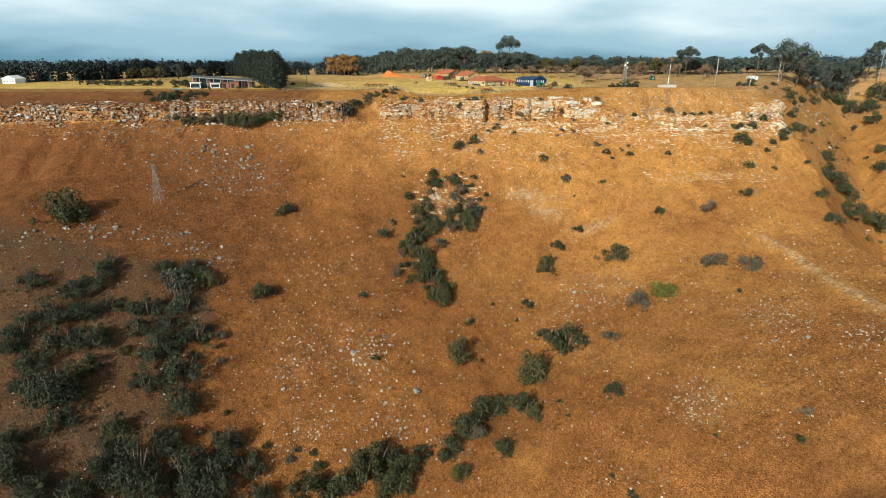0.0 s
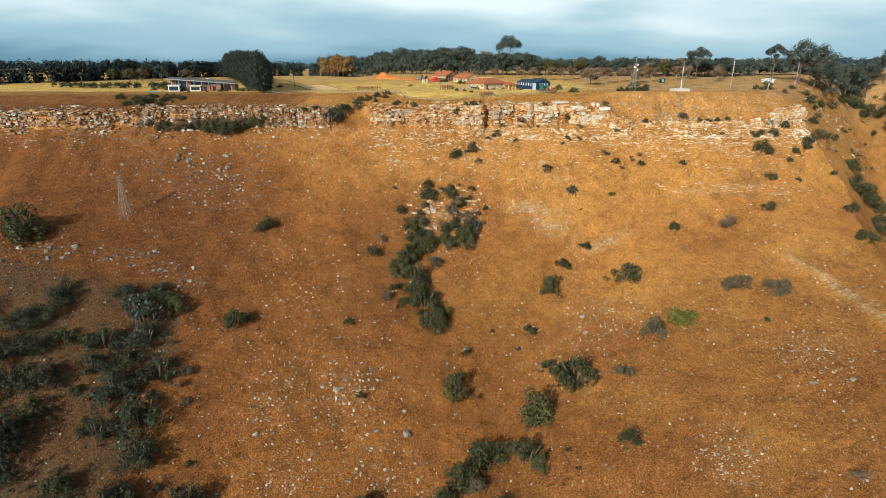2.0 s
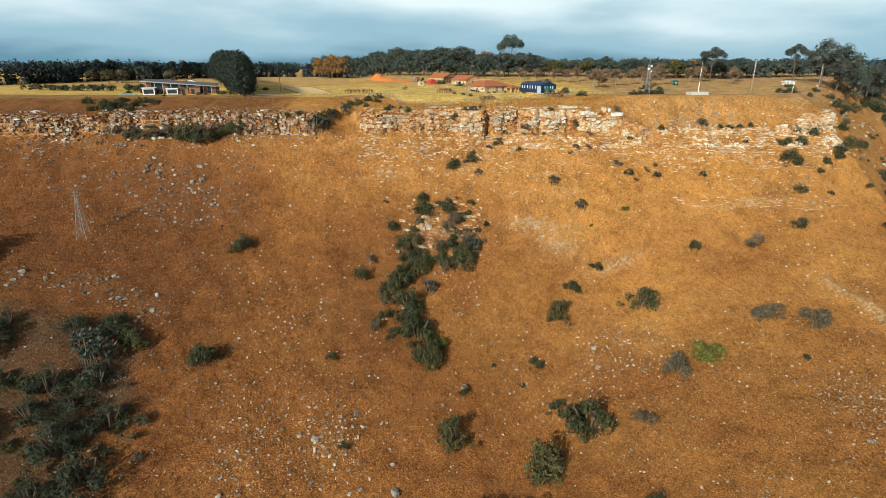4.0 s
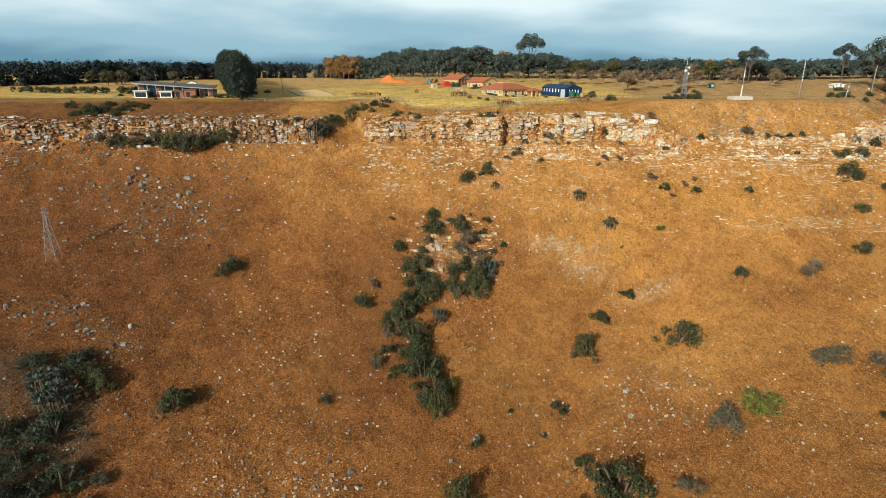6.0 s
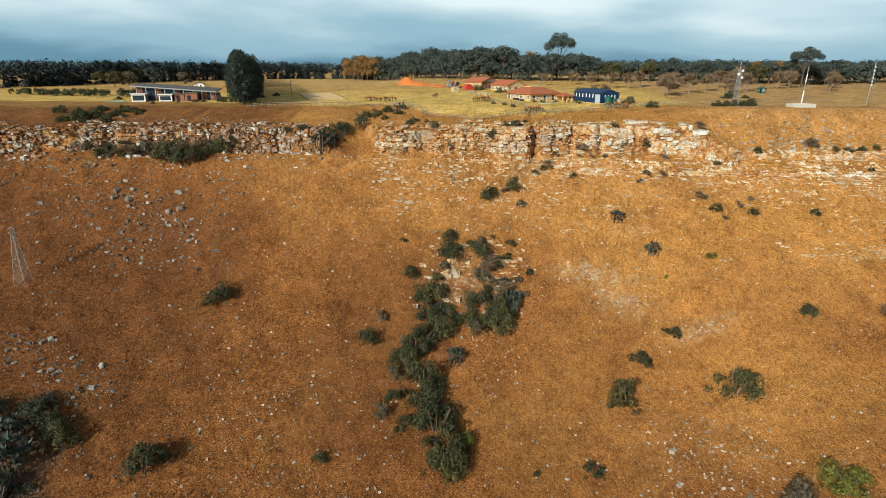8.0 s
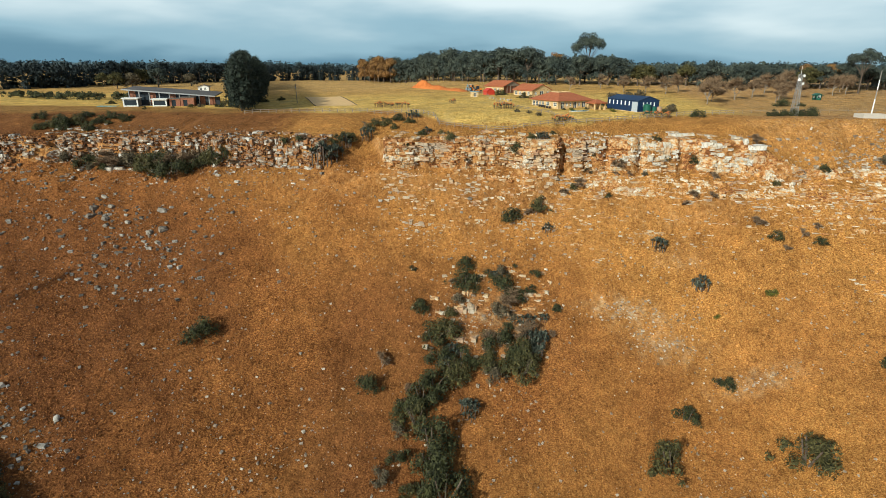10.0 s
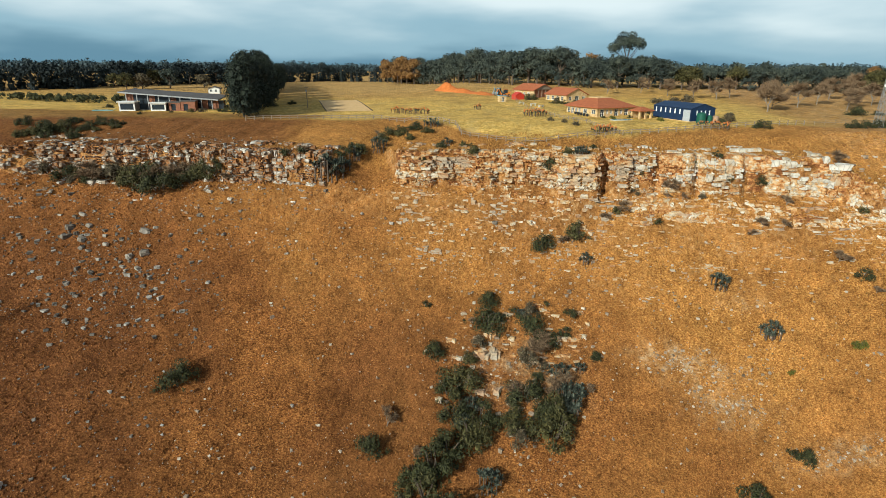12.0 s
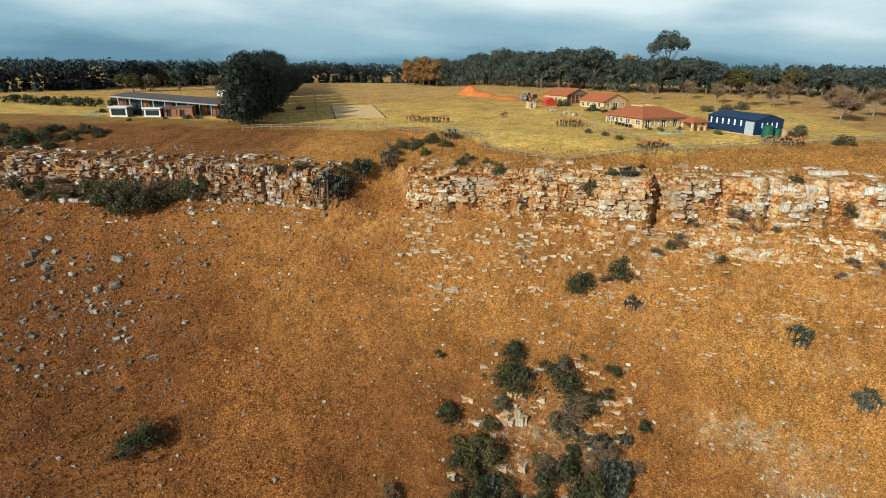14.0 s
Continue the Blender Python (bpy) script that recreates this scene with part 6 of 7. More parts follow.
# honey-stone farmhouse with a courtyard
hx, hy = 21.1, 299.4
farm = thing("farmhouse", (hx, hy, floor_of(hx, hy)), "honey-stone single-storey house with terracotta hipped roof and courtyard", "house", turn=36)
part("plinth", bm_box(-0.15, -0.15, -1.6, 14.65, 13.95, 0.12), M_STONEWALL, farm)
wall_with(farm, (0, 0, 0), 0, 14.5, 2.75, [(0.9, 2.3, 0.12, 2.25), (3.1, 3.8, 0.9, 2.1), (4.6, 5.3, 0.9, 2.1), (6.2, 7.6, 0.12, 2.25), (8.4, 9.1, 0.9, 2.1), (10.0, 11.4, 0.12, 2.25), (12.2, 13.7, 0.9, 2.1)], M_STONEWALL)
wall_with(farm, (0, 13.8, 0), -90, 13.8, 2.75, [(0.6, 1.8, 0.12, 2.25), (2.2, 3.4, 0.12, 2.25), (4.0, 5.0, 0.12, 2.25), (5.4, 6.4, 0.12, 2.25), (7.6, 9.2, 0.9, 2.1), (11.2, 12.8, 0.9, 2.1)], M_STONEWALL)
wall_with(farm, (14.5, 0, 0), 90, 13.8, 2.75, row_of(1.5, 3.0, 4, 1.2, 0.9, 2.1), M_STONEWALL)
wall_with(farm, (14.5, 13.8, 0), 180, 14.5, 2.75, row_of(1.5, 3.4, 4, 1.2, 0.9, 2.1), M_STONEWALL)
bm = bmesh.new()
roof_hip(bm, 14.5, 13.8, 2.75, 2.2, 0.7, (5.0, 6.0, 10.2, 10.4))
part("roof", bm, M_TILE, farm, "terracotta tiled hipped roof")
bm = bmesh.new()
for a in ((5.15, 6.15, 2.6, 10.05, 6.35, 5.15), (5.15, 10.05, 2.6, 10.05, 10.25, 5.25), (5.15, 6.35, 2.6, 5.35, 10.05, 5.2), (9.85, 6.35, 2.6, 10.05, 10.05, 5.2)):
    box(bm, *a)
part("court_wall", bm, M_STONEWALL, farm, "pale stone courtyard parapet")
part("court_floor", bm_box(5.35, 6.35, 0.12, 9.85, 10.05, 0.2), M_PAVING, farm)
for k in range(5):
    px, py = hx + math.cos(radians(126)) * (3 + k * 1.3) - 0.9, hy + math.sin(radians(126)) * (3 + k * 1.3) - 0.6
    bm = bmesh.new()
    tube(bm, (0, 0, -0.1), (0, 0, 0.75), 0.3, 0.38, 9)
    pot = part("flower_pot", bm, M_DARK)
    pot.matrix_basis = pose(px, py, ground_at(px, py))
    tagged(pot, "dark glazed planter beside the white house doors", "planter", "planters along the house")

# poolside pavilion, pool
gx, gy = 32.2, 297.2
gaz = thing("pavilion", (gx, gy, floor_of(gx, gy)), "open stone pavilion with terracotta roof by the pool", "pavilion", turn=36)
for x, y in ((0.2, 0.2), (4.4, 0.2), (4.4, 3.2), (0.2, 3.2), (2.3, 0.2)):
    part("pillar", bm_box(x - 0.25, y - 0.25, -1.2, x + 0.25, y + 0.25, 2.2), M_STONEWALL, gaz)
part("back_wall", bm_box(0.45, 3.1, -1.2, 4.15, 3.35, 2.2), M_STONEWALL, gaz)
bm = bmesh.new()
roof_hip(bm, 4.6, 3.4, 2.3, 1.0, 0.5, (2.0, 1.6, 2.6, 1.8))
part("roof", bm, M_TILE, gaz)
px, py = 27.0, 294.2
pool = thing("swimming_pool", (px, py, ground_at(px, py)), "blue oval swimming pool with pale paved edge", "pool", turn=36)
for name, r, z0, z1, mat in (("paved_edge", 1.0, -0.6, 0.06, M_PAVING), ("water", 0.82, -0.5, 0.10, M_WATER)):
    bm = bmesh.new()
    ring = [[bm.verts.new((3.8 * r * math.cos(a * math.pi / 14), 2.1 * r * math.sin(a * math.pi / 14), z)) for a in range(28)] for z in (z0, z1)]
    bm.faces.new(ring[1])
    for k in range(28):
        bm.faces.new((ring[0][k], ring[0][(k + 1) % 28], ring[1][(k + 1) % 28], ring[1][k]))
    part(name, bm, mat, pool)


def cottage(x, y, turn, lx, ly, eave, rise, open_front, label):
    """A gabled stone building: lx wide at its gable (front, y = 0), ly long."""
    ob = thing("cottage", (x, y, floor_of(x, y)), label, "house", turn=turn)
    part("plinth", bm_box(-0.1, -0.1, -1.4, lx + 0.1, ly + 0.1, 0.1), M_STONEWALL, ob)
    if open_front:
        for k in range(6):
            part("timber_post", bm_box(0.2 + k * (lx - 0.4) / 5 - 0.09, 0, 0.1, 0.2 + k * (lx - 0.4) / 5 + 0.09, 0.18, eave), M_TIMBER, ob)
        part("timber_screen", bm_box(0.3, 0.4, 0.1, lx - 0.3, 0.5, eave - 0.1), M_BRICK, ob)
    else:
        wall_with(ob, (0, 0, 0), 0, lx, eave, [(1.0, 2.2, 0.9, 2.1), (lx / 2 - 0.9, lx / 2 + 0.9, 0.1, 2.3), (lx - 2.2, lx - 1.0, 0.9, 2.1)], M_STONEWALL)
    wall_with(ob, (0, ly, 0), -90, ly, eave, row_of(0.8, 2.4, int((ly - 1) / 2.4), 1.3, 0.7 if not open_front else 0.12, 2.1), M_STONEWALL)
    wall_with(ob, (lx, 0, 0), 90, ly, eave, row_of(1.2, 3.0, int((ly - 1) / 3.0), 1.2, 0.9, 2.1), M_STONEWALL)
    wall_with(ob, (lx, ly, 0), 180, lx, eave, row_of(1.5, 3.2, 2, 1.2, 0.9, 2.1), M_STONEWALL)
    part("gable", gable_end(lx, eave, rise, 0.0), M_TIMBER if open_front else M_STONEWALL, ob)
    part("gable", gable_end(lx, eave, rise, ly - 0.25), M_STONEWALL, ob)
    bm = bmesh.new()
    roof_gable(bm, lx, ly, eave, rise, 0.6)
    part("roof", bm, M_TILE, ob, "terracotta tiled gable roof")
    return ob


cottage(14.4, 338.0, 40, 9.5, 11.0, 2.9, 2.0, False, "honey-stone cottage with terracotta gable roof and arched porch")
cottage(3.2, 352.6, 40, 9.5, 12.0, 3.2, 2.0, True, "stone outbuilding with terracotta roof and timber-screened gable")

# blue shed and its tanks
shed = thing("machinery_shed", (44.3, 291.6, floor_of(44.3, 291.6)), "dark blue sheet-metal shed with grey roller door", "shed", turn=27)
part("plinth", bm_box(-0.15, -0.15, -1.4, 7.75, 15.6, 0.35), M_STONEWALL, shed)
wall_with(shed, (0, 0, 0.3), 0, 7.6, 3.4, row_of(1.5, 1.35, 4, 0.5, 1.6, 2.8), M_BLUE, 0.12, M_WHITE, M_PANE_LIGHT, False)
wall_with(shed, (0, 15.45, 0.3), -90, 15.45, 3.4, row_of(0.9, 1.95, 6, 0.55, 1.7, 3.0), M_BLUE, 0.12, M_WHITE, M_PANE_LIGHT, False)
wall_with(shed, (7.6, 0, 0.3), 90, 15.45, 3.4, row_of(0.9, 1.95, 6, 0.55, 1.7, 3.0), M_BLUE, 0.12, M_WHITE, M_PANE_LIGHT, False)
wall_with(shed, (7.6, 15.45, 0.3), 180, 7.6, 3.4, row_of(1.5, 1.35, 4, 0.5, 1.6, 2.8), M_BLUE, 0.12, M_WHITE, M_PANE_LIGHT, False)
part("gable", gable_end(7.6, 3.7, 1.15, 0.0, 0.12), M_BLUE, shed)
part("gable", gable_end(7.6, 3.7, 1.15, 15.33, 0.12), M_BLUE, shed)
bm = bmesh.new()
roof_gable(bm, 7.6, 15.45, 3.72, 1.15, 0.2, 0.2, 0.1)
part("roof", bm, M_BLUE, shed)
part("roller_door", bm_box(-0.06, 0.5, 0.1, -0.01, 3.1, 3.2), M_ROLLER, shed, "grey roller door")


def tank(x, y, r, h, mat, label):
    bm = bmesh.new()
    tube(bm, (0, 0, -0.3), (0, 0, h * 0.9), r, r, 18)
    tube(bm, (0, 0, h * 0.9), (0, 0, h), r, r * 0.35, 18)
    for k in range(4):
        tube(bm, (0, 0, h * (0.15 + 0.2 * k)), (0, 0, h * (0.18 + 0.2 * k)), r * 1.025, r * 1.025, 18)
    ob = part("water_tank", bm, mat)
    ob.matrix_basis = pose(x, y, ground_at(x, y))
    tagged(ob, label, "tank", "tanks beside the shed")


tank(46.6, 290.6, 1.15, 2.7, M_TANK, "large dark green ribbed plastic water tank")
tank(48.9, 291.6, 0.75, 1.9, M_TANK, "small dark green plastic water tank")
tank(50.6, 292.4, 0.85, 1.8, M_TANK_TAN, "tan plastic water tank beside the shed")

# long modern house
mod = thing("modern_house", (-127.5, 302.0, floor_of(-120, 303)), "long modern brick and glass house under a sloping grey roof", "house", turn=15)
part("plinth", bm_box(-0.5, -1.0, -1.6, 29.5, 10.5, 0.15), M_PAVING, mod)
for k in range(9):
    x = 1.2 + k * 3.3
    h = 5.2 - 2.2 * (x / 29)
    if k % 2 == 0 or k > 5:
        part("brick_panel", bm_box(x, 0.3, 0.15, x + 1.7, 0.6, h), M_BRICK, mod)
    part("glazing", bm_box(x + (1.7 if (k % 2 == 0 or k > 5) else 0.0), 0.5, 0.15, x + 3.3, 0.56, h), M_GLASS, mod)
    part("column", bm_box(x - 0.15, -0.9, 0.15, x + 0.1, -0.65, h + 0.1), M_STEEL, mod)
part("back_wall", bm_box(0.5, 9.6, 0.15, 29.2, 9.9, 2.6), M_BRICK, mod)
part("side_wall", bm_box(0.6, 0.6, 0.15, 0.9, 9.6, 5.2), M_BRICK, mod)
part("side_wall", bm_box(28.9, 0.6, 0.15, 29.2, 9.6, 2.4), M_BRICK, mod)
bm = bmesh.new()
v = [bm.verts.new(c) for c in ((-1, -1.4, 5.45), (29.8, -1.4, 3.15), (29.8, 12.6, 4.0), (-1, 12.6, 6.0), (-1, -1.4, 5.75), (29.8, -1.4, 3.45), (29.8, 12.6, 4.3), (-1, 12.6, 6.3))]
for f in ((3, 2, 1, 0), (4, 5, 6, 7), (0, 1, 5, 4), (1, 2, 6, 5), (2, 3, 7, 6), (3, 0, 4, 7)):
    bm.faces.new([v[q] for q in f])
part("roof", bm, M_CONCRETE, mod, "long sloping grey roof slab")
bm = bmesh.new()
v = [bm.verts.new(c) for c in ((-1, -1.48, 5.4), (29.8, -1.48, 3.1), (29.8, -1.4, 3.1), (-1, -1.4, 5.4), (-1, -1.48, 5.8), (29.8, -1.48, 3.5), (29.8, -1.4, 3.5), (-1, -1.4, 5.8))]
for f in ((3, 2, 1, 0), (4, 5, 6, 7), (0, 1, 5, 4), (1, 2, 6, 5), (2, 3, 7, 6), (3, 0, 4, 7)):
    bm.faces.new([v[q] for q in f])
part("fascia", bm, M_STEEL, mod, "pale roof edge")
for x0, x1, y0, h in ((0.2, 5.0, -4.8, 2.6), (9.6, 14.2, -4.4, 2.3)):
    part("white_frame", wall_bm(x1 - x0, h, 0.3, [(0.4, x1 - x0 - 0.4, 0.35, h - 0.45)]), M_WHITE, mod).matrix_basis = pose(x0, y0, 0.1)
    part("glazing", bm_box(x0 + 0.4, y0 + 0.15, 0.45, x1 - 0.4, y0 + 0.2, h - 0.35), M_GLASS, mod)
    part("flat_roof", bm_box(x0 - 0.3, y0 - 0.6, h + 0.1, x1 + 0.3, -1.0, h + 0.4), M_WHITE, mod)
    part("side_wall", bm_box(x1 - 0.3, y0 + 0.3, -1.0, x1, -1.0, h + 0.1), M_CONCRETE, mod)
    part("side_wall", bm_box(x0, y0 + 0.3, -1.0, x0 + 0.3, -1.0, h + 0.1), M_WHITE, mod)
for x0, x1, y0, h in ((14.8, 18.4, -3.6, 2.6), (18.8, 23.2, -4.2, 3.0)):
    part("brick_wing", wall_bm(x1 - x0, h, 0.3, [(0.8, 2.2, 0.15, 2.2)]), M_BRICK, mod).matrix_basis = pose(x0, y0, 0)
    part("glazing", bm_box(x0 + 0.8, y0 + 0.2, 0.15, x0 + 2.2, y0 + 0.24, 2.2), M_GLASS, mod)
    part("side_wall", bm_box(x0, y0 + 0.3, -0.8, x0 + 0.3, -1.0, h), M_BRICK, mod)
    part("side_wall", bm_box(x1 - 0.3, y0 + 0.3, -0.8, x1, -1.0, h), M_BRICK, mod)
    part("flat_roof", bm_box(x0 - 0.2, y0 - 0.3, h, x1 + 0.2, -1.0, h + 0.25), M_CONCRETE, mod)
pool2 = part("lap_pool", bm_box(-3.2, -1.2, -0.5, 3.2, 1.2, 0.12), M_WATER)
pool2.matrix_basis = pose(-133.5, 300.0, ground_at(-133.5, 300.0), 0, 0, 15)
tagged(pool2, "small blue swimming pool beside the modern house", "pool")


def small_house(x, y, turn, lx, ly, h, rise, wall_mat, roof_mat, label):
    ob = thing("small_house", (x, y, floor_of(x, y)), label, "house", turn=turn)
    wall_with(ob, (0, 0, -0.5), 0, lx, h + 0.5, row_of(0.8, 2.0, max(1, int((lx - 1) / 2.0)), 1.0, 1.3, 2.4), wall_mat)
    wall_with(ob, (0, ly, -0.5), -90, ly, h + 0.5, row_of(0.8, 2.2, max(1, int((ly - 1) / 2.2)), 1.0, 1.3, 2.4), wall_mat)
    wall_with(ob, (lx, 0, -0.5), 90, ly, h + 0.5, [], wall_mat)
    wall_with(ob, (lx, ly, -0.5), 180, lx, h + 0.5, [], wall_mat)
    bm = bmesh.new()
    roof_gable(bm, lx, ly, h, rise, 0.4)
    part("roof", bm, roof_mat, ob)
    part("gable", gable_end(lx, h, rise, 0.0), wall_mat, ob)
    part("gable", gable_end(lx, h, rise, ly - 0.25), wall_mat, ob)


small_house(-258, 350, -10, 9, 7, 3.0, 1.6, M_WHITE, M_WHITE, "white farm building with pale roof beyond the field")
small_house(-270, 352, -10, 7, 6, 3.0, 1.4, M_WHITE, M_CONCRETE, "white cottage with grey roof beyond the field")
small_house(-142, 378, 20, 5, 4, 2.4, 0.9, M_WHITE, M_CONCRETE, "small pale field shed with grey roof")
small_house(-116, 372, 20, 5, 4, 2.4, 0.9, M_WHITE, M_CONCRETE, "small white hut with grey roof near the conifers")
small_house(176, 344, 0, 5, 3.4, 1.8, 0.5, M_WHITE, M_WHITE, "low white-roofed shed among trees")
small_house(118, 340, 0, 2.2, 2.2, 2.1, 0.5, M_TANK, M_TANK, "small green utility hut on the field")

# white walled enclosure on the rim
M_LIMEWASH = plain("weathered_limewash", (0.52, 0.47, 0.40), 0.9)
enc = thing("low_enclosure", (103.5, 282.6, ground_at(106, 284)), "low white walled enclosure on the dry plateau edge", "enclosure", turn=8)
part("front_wall", bm_box(0, 0, -0.8, 7.6, 0.25, 1.15), M_LIMEWASH, enc)
part("back_wall", bm_box(0, 3.6, -0.8, 7.6, 3.85, 1.15), M_LIMEWASH, enc)
part("side_wall", bm_box(0, 0.25, -0.8, 0.25, 3.6, 1.15), M_LIMEWASH, enc)
part("side_wall", bm_box(7.35, 0.25, -0.8, 7.6, 3.6, 1.15), M_LIMEWASH, enc)
part("cover", bm_box(0.25, 0.25, 0.2, 7.35, 3.6, 0.6), M_TILE, enc, "rusty red cover")

# sand court
court = thing("sand_court", (0, 0, 0), "rectangular pale sand court with dark edging on the lawn", "court", kind="structure")
cc = [(-62.3, 309.8), (-48.4, 314.2), (-66.0, 355.4), (-81.0, 353.4)]
bm = bmesh.new()
cells = [[bm.verts.new((lambda p: (p.x, p.y, ground_at(p.x, p.y) + 0.07))(Vector(cc[0]).lerp(Vector(cc[1]), i / 8).lerp(Vector(cc[3]).lerp(Vector(cc[2]), i / 8), j / 16))) for i in range(9)] for j in range(17)]
for j in range(16):
    for i in range(8):
        bm.faces.new((cells[j][i], cells[j][i + 1], cells[j + 1][i + 1], cells[j + 1][i]))
part("sand", bm, M_SAND, court)
for a, b in ((cc[0], cc[3]), (cc[1], cc[2])):
    for k in range(8):
        p, q = Vector(a).lerp(Vector(b), k / 8), Vector(a).lerp(Vector(b), (k + 0.9) / 8)
        bm = bmesh.new()
        tube(bm, (p.x, p.y, ground_at(p.x, p.y) + 0.12), (q.x, q.y, ground_at(q.x, q.y) + 0.08), 0.13, 0.13, 6)
        part("edging", bm, M_DARK, court)


# ---- fences ----
def fence(line, label, spacing=2.4, high=1.15, rails=(0.45, 0.95), thick=0.07):
    ob = thing("fence", (0, 0, 0), label, "fence")
    last = None
    for (ax, ay), (bx, by) in zip(line, line[1:]):
        n = max(1, round(math.hypot(bx - ax, by - ay) / spacing))
        for k in range(n + (1 if (bx, by) == line[-1] else 0)):
            x, y = ax + (bx - ax) * k / n, ay + (by - ay) * k / n
            z = ground_at(x, y)
            bm = bmesh.new()
            tube(bm, (x, y, z - 0.3), (x + rnd.uniform(-0.05, 0.05), y, z + high), thick * 1.3, thick * 1.1, 6)
            part("post", bm, M_TIMBER, ob)
            if last:
                for r in rails:
                    bm = bmesh.new()
                    tube(bm, (last[0], last[1], last[2] + r), (x, y, z + r), thick * 0.75, thick * 0.75, 5)
                    part("rail", bm, M_TIMBER, ob)
            last = (x, y, z)


fence([(-76, 282.3), (-53.4, 289.1), (-39.4, 291.5), (-25.6, 288.3), (-17, 281.1), (-14.4, 273.9), (-5.3, 269), (3.8, 268.2), (9.3, 269.6), (16.2, 272.6), (27.1, 276.2), (49.5, 284.1), (72, 291.3)], "weathered timber post-and-rail fence along the cliff top", 2.4, 1.25, (0.5, 1.05), 0.10)
fence([(1.1, 319), (8, 301), (15, 286.1), (20.5, 281.2), (24.2, 275.5)], "dark timber fence down the lawn", 2.6, 1.0, (0.5, 0.9), 0.08)
fence([(-10, 364), (-4, 345), (1.1, 319)], "pale wire garden fence by the outbuildings", 3.0, 1.1, (0.95,), 0.05)
fence([(72, 291.3), (98, 300), (128, 306)], "thin wire field fence on leaning posts", 3.2, 1.2, (0.6, 1.0), 0.045)


# ---- pylons and masts ----
def lattice(name, x, y, h, base, top, panels, mat, label, arms=(), dishes=0, thick=0.09):
    ob = thing(name, (x, y, ground_at(x, y) - 0.2), label, "tower")
    def corner(t, k):
        w = (base + (top - base) * min(1, t * 1.15)) / 2
        return Vector((w * (1 if k in (0, 1) else -1), w * (1 if k in (1, 2) else -1), t * h))
    def bar(nm, a, b, r, m=mat):
        bm = bmesh.new()
        tube(bm, a, b, r, r, 4)
        part(nm, bm, m, ob)
    for k in range(4):
        bar("leg", corner(0, k), corner(0.87, k), thick)
        bar("leg_top", corner(0.87, k), corner(1, k), thick)
        for p in range(panels):
            t0, t1 = p / panels, (p + 1) / panels
            bar("brace", corner(t0, k), corner(t1, (k + 1) % 4), thick * 0.6)
            bar("brace", corner(t0, (k + 1) % 4), corner(t1, k), thick * 0.6)
            bar("girt", corner(t1, k), corner(t1, (k + 1) % 4), thick * 0.6)
    for t, w in arms:
        bar("crossarm", Vector((-w, 0, t * h)), Vector((w, 0, t * h)), thick * 1.2)
        for s in (-1, 1):
            bar("arm_strut", Vector((s * w, 0, t * h)), Vector((0, 0, t * h + w * 0.5)), thick * 0.7)
    for d in range(dishes):
        bm = bmesh.new()
        z = h * (0.96 - 0.09 * d)
        tube(bm, (0.5 * (-1) ** d, -0.6, z), (0.6 * (-1) ** d, -0.9, z), 0.2, 0.42, 12)
        part("dish", bm, M_WHITE, ob, "white antenna dish")
    if dishes:
        bar("whip", Vector((0, 0, h)), Vector((0, 0, h + 2.2)), 0.05, M_WHITE)
    return ob


lattice("pylon", -105.8, 208.9, 14.6, 2.9, 0.6, 7, M_WEATHER, "grey steel lattice power pylon on the slope", ((0.9, 1.2), (0.97, 0.9)), 0, 0.06)
lattice("radio_tower", 87, 287, 11.8, 1.7, 0.8, 9, M_STEEL, "steel lattice radio tower with white dishes", (), 3, 0.06)


def mast(x, y, h, lean, bands, label, antennas=0):
    ob = thing("mast", (x, y, ground_at(x, y) - 0.2), label, "mast")
    n = len(bands)
    for k, m in enumerate(bands):
        bm = bmesh.new()
        tube(bm, (lean * h * k / n, 0, h * k / n), (lean * h * (k + 1) / n, 0, h * (k + 1) / n), 0.19 - 0.08 * k / n, 0.18 - 0.08 * k / n, 8)
        part("pole_section", bm, m, ob)
    for a in range(antennas):
        t = 0.45 + 0.5 * a / antennas
        z = h * t
        part("antenna", bm_box(lean * z - 0.13, -0.4, z, lean * z + 0.13, -0.2, z + 0.5), M_WHITE, ob)


mast(108.5, 288, 13.0, 0.02, (M_WHITE, M_WHITE, M_WEATHER, M_WHITE, M_WEATHER), "slim white and brown radio mast")
mast(137, 301, 14.0, 0.015, (M_WEATHER, M_WEATHER, M_WEATHER, M_STEEL), "tall thin radio mast with white antennas", 6)
mast(186.8, 334.0, 12.0, 0.02, (M_WEATHER, M_STEEL), "thin steel pole at the wood edge", 0)
mast(305.2, 419.9, 28.0, 0.02, (M_STEEL, M_STEEL), "tall thin steel mast beyond the ravine", 0)
mast(152, 296, 6.0, 0.05, (M_STEEL, M_WEATHER), "short steel pole with two small antennas on the plateau", 2)
pole = thing("utility_pole", (-73.1, 321.5, ground_at(-73.1, 321.5) - 0.2), "timber utility pole with crossarm and lamp on the lawn", "pole")
bm = bmesh.new()
tube(bm, (0, 0, 0), (-0.3, 0, 7.4), 0.16, 0.11, 8)
part("shaft", bm, M_TIMBER, pole)
part("crossarm", bm_box(-0.95, -0.06, 6.9, 0.5, 0.06, 7.05), M_TIMBER, pole)
part("transformer", bm_box(-0.5, -0.35, 5.6, -0.05, -0.1, 6.3), M_STEEL, pole)

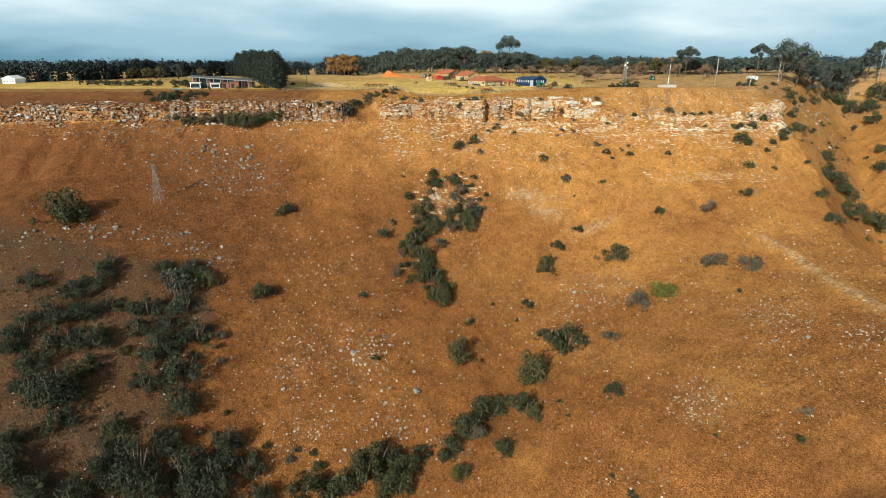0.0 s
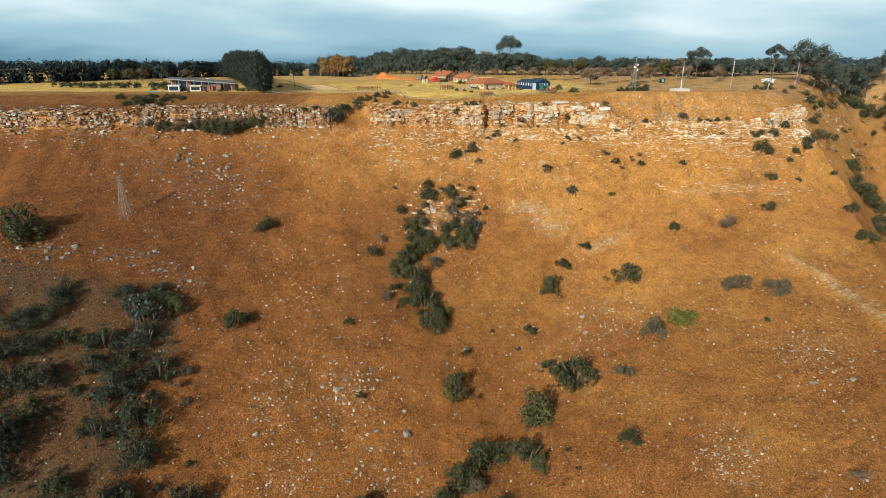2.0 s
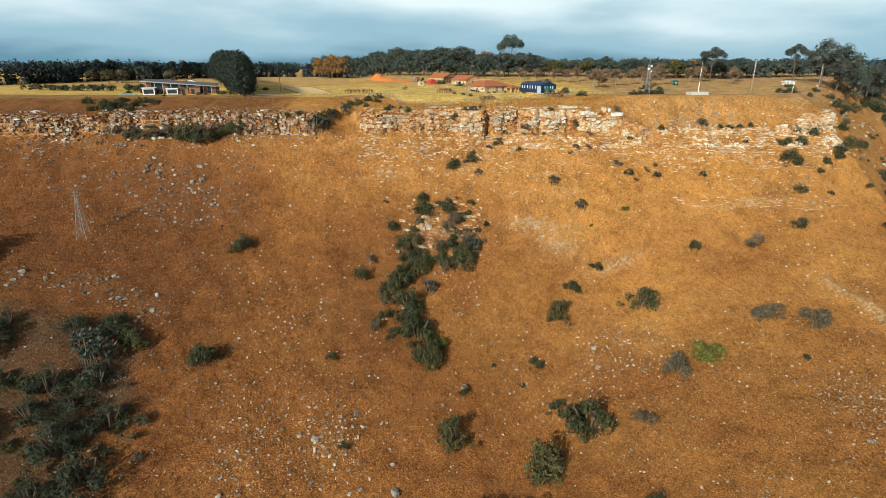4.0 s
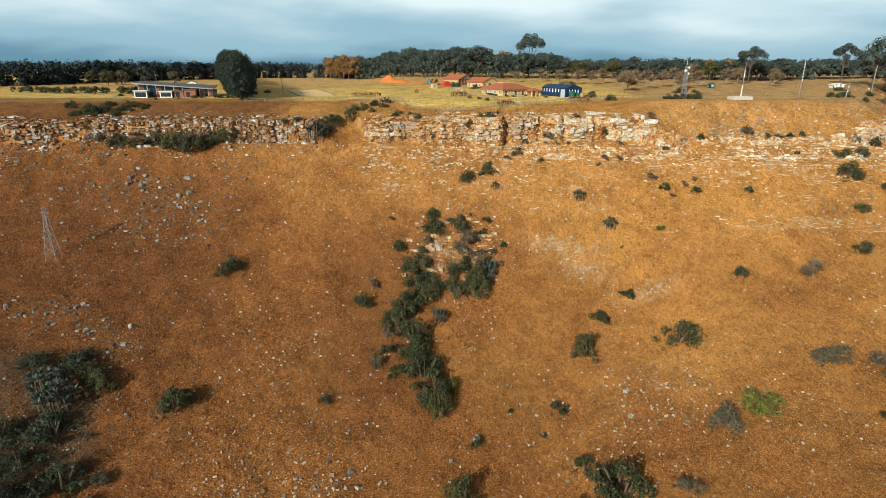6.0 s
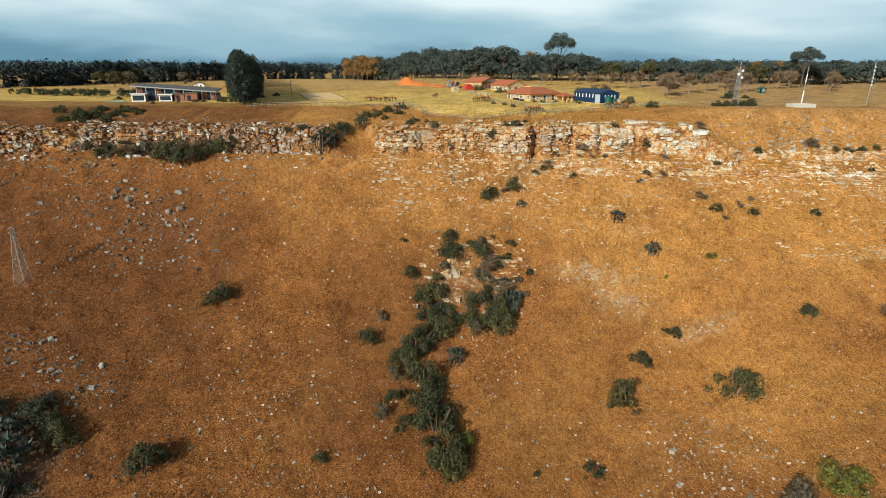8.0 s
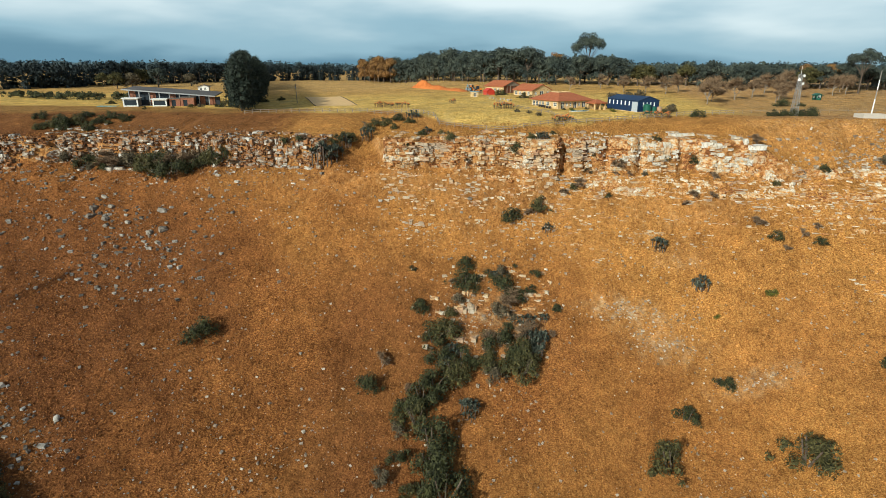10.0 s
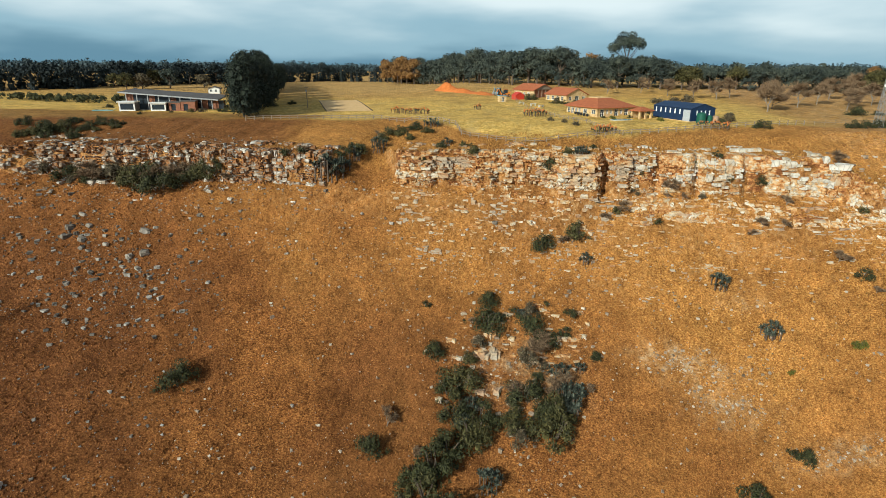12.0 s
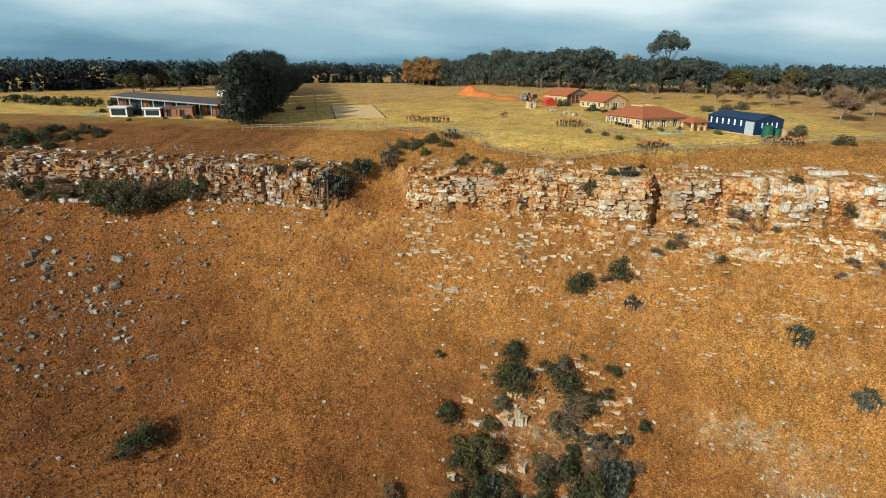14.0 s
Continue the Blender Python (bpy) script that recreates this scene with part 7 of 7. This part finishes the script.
# ---- earth heap and machines ----
bm = bmesh.new()
grid = {}
for i in range(61):
    for j in range(15):
        u, v_ = i / 60, (j - 7) / 7
        x, y = -39 + 27 * u - 3.2 * v_ * 0.6, 391 - 27 * u - 3.2 * v_ * 0.7
        crest = (3.5 * math.exp(-((u - 0.16) / 0.14) ** 2) + 1.6 * math.exp(-((u - 0.45) / 0.16) ** 2) + 1.0 * math.exp(-((u - 0.8) / 0.14) ** 2)) * max(0, 1 - v_ * v_) * (1 + 0.25 * noise.noise(Vector((x, y, 0)) * 0.7))
        grid[i, j] = bm.verts.new((x, y, ground_at(x, y) - 0.1 + crest + 0.12 * noise.noise(Vector((x, y, 3)) * 2.1)))
for i in range(60):
    for j in range(14):
        bm.faces.new((grid[i, j], grid[i + 1, j], grid[i + 1, j + 1], grid[i, j + 1]))
heap_ob = part("soil_mound", bm, M_SOIL, smooth=True)
tagged(heap_ob, "long mound of freshly dug orange soil", "soil mound")


def wheel(parent, x, y, r, w=0.35):
    bm = bmesh.new()
    tube(bm, (x, y, r), (x, y + w, r), r, r, 12)
    ob = part("wheel", bm, M_DARK, parent)
    bm = bmesh.new()
    tube(bm, (x, y - 0.02, r), (x, y + w + 0.02, r), r * 0.45, r * 0.45, 8)
    part("rim", bm, M_ORANGE, ob)


def digger(x, y, turn, mat, label):
    ob = thing("digger", (x, y, ground_at(x, y)), label, "digger", turn=turn)
    part("chassis", bm_box(-1.8, -0.8, 0.6, 1.6, 0.8, 1.3), mat, ob)
    part("cab", bm_box(-0.7, -0.7, 1.3, 0.5, 0.7, 2.7), M_GLASS, ob)
    part("cab_roof", bm_box(-0.8, -0.8, 2.7, 0.6, 0.8, 2.85), mat, ob)
    part("bonnet", bm_box(0.5, -0.5, 1.3, 1.7, 0.5, 1.8), mat, ob)
    for a, b, n in (((-1.8, 0, 1.2), (-3.0, 0, 3.0), "boom"), ((-3.0, 0, 3.0), (-3.9, 0, 1.2), "dipper")):
        bm = bmesh.new()
        tube(bm, a, b, 0.16, 0.12, 6)
        part(n, bm, mat, ob)
    part("bucket", bm_box(-4.3, -0.4, 0.6, -3.6, 0.4, 1.3), M_WEATHER, ob)
    for wx, r in ((-1.1, 0.75), (1.1, 0.55)):
        wheel(ob, wx, -1.1, r)
        wheel(ob, wx, 0.8, r)


digger(-7.6, 358, 20, M_ORANGE, "orange backhoe digger beside the soil heap")
digger(-10.5, 363, 60, M_LBLUE, "light blue tractor with loader by the heap")
tent = thing("red_shelter", (-3.4, 346.5, ground_at(-3.4, 346.5)), "bright red gabled site shelter by the outbuildings", "shelter", turn=30)
part("body", bm_box(0, 0, -0.3, 3.6, 3.2, 1.6), M_RED, tent)
bm = bmesh.new()
roof_gable(bm, 3.6, 3.2, 1.6, 1.1, 0.2, 0.2, 0.1)
part("roof", bm, M_RED, tent)
part("gable", gable_end(3.6, 1.6, 1.1, 0.0, 0.1), M_RED, tent)
hut = thing("stone_hut", (-8.6, 338, ground_at(-8.6, 338)), "small pale stone hut with blue sheet roof", "hut", turn=25)
wall_with(hut, (0, 0, -0.4), 0, 2.4, 2.4, [(0.6, 1.6, 0.5, 2.1)], M_STONEWALL)
part("body", bm_box(0, 0.3, -0.4, 2.4, 2.2, 2.0), M_STONEWALL, hut)
part("roof", bm_box(-0.2, -0.2, 2.0, 2.6, 2.4, 2.15), M_LBLUE, hut)
for k, (x, y) in enumerate(((-1, 330), (3, 326), (5.5, 322))):
    slab = part("garden_table", bm_box(-1.0, -0.5, 0.6, 1.0, 0.5, 0.72), M_PAVING)
    slab.matrix_basis = pose(x, y, ground_at(x, y), 0, 0, 20 * k)
    for ax in (-0.7, 0.7):
        part("leg", bm_box(ax - 0.1, -0.35, -0.1, ax + 0.1, 0.35, 0.6), M_PAVING, slab)
    tagged(slab, "pale concrete garden table on the lawn", "table", "garden tables")

# distant hills
rs = np.random.RandomState(12)
# the hills' base colour holds the distance haze, a blue-grey
M_FAR = material("distant_hills_haze_blue", [(0.085, 0.15, 0.20), (0.13, 0.20, 0.25)], 0.004, 4, 1.0, 0)
v, f = [], []
for i in range(121):
    a = radians(-75 + i * 1.25)
    hgt = 99.5 + 4.5 * abs(math.sin(i * 0.21) * math.sin(i * 0.083 + 1)) + 2.5 * max(0, math.sin(i * 0.055 + 0.6)) + 1.2 * math.sin(i * 1.7) * math.sin(i * 0.9)
    x, y = 1500 * math.sin(a), 1500 * math.cos(a)
    v += [(x, y, 60), (x, y, hgt), (x * 1.15, y * 1.15, 60)]
for i in range(120):
    f += [(3 * i, 3 * i + 3, 3 * i + 4, 3 * i + 1), (3 * i + 1, 3 * i + 4, 3 * i + 5, 3 * i + 2)]
tagged(raw_mesh("backdrop", v, f, M_FAR), "low distant hills along the horizon, haze blue in their colour", "hills", kind="structure")

# the shapes that were copied stay out of the scene
for ob in [o for o in scene.objects if o.parent is None and o.type == 'EMPTY' and o.location.z < -400]:
    for child in list(ob.children_recursive):
        bpy.data.objects.remove(child)
    bpy.data.objects.remove(ob)
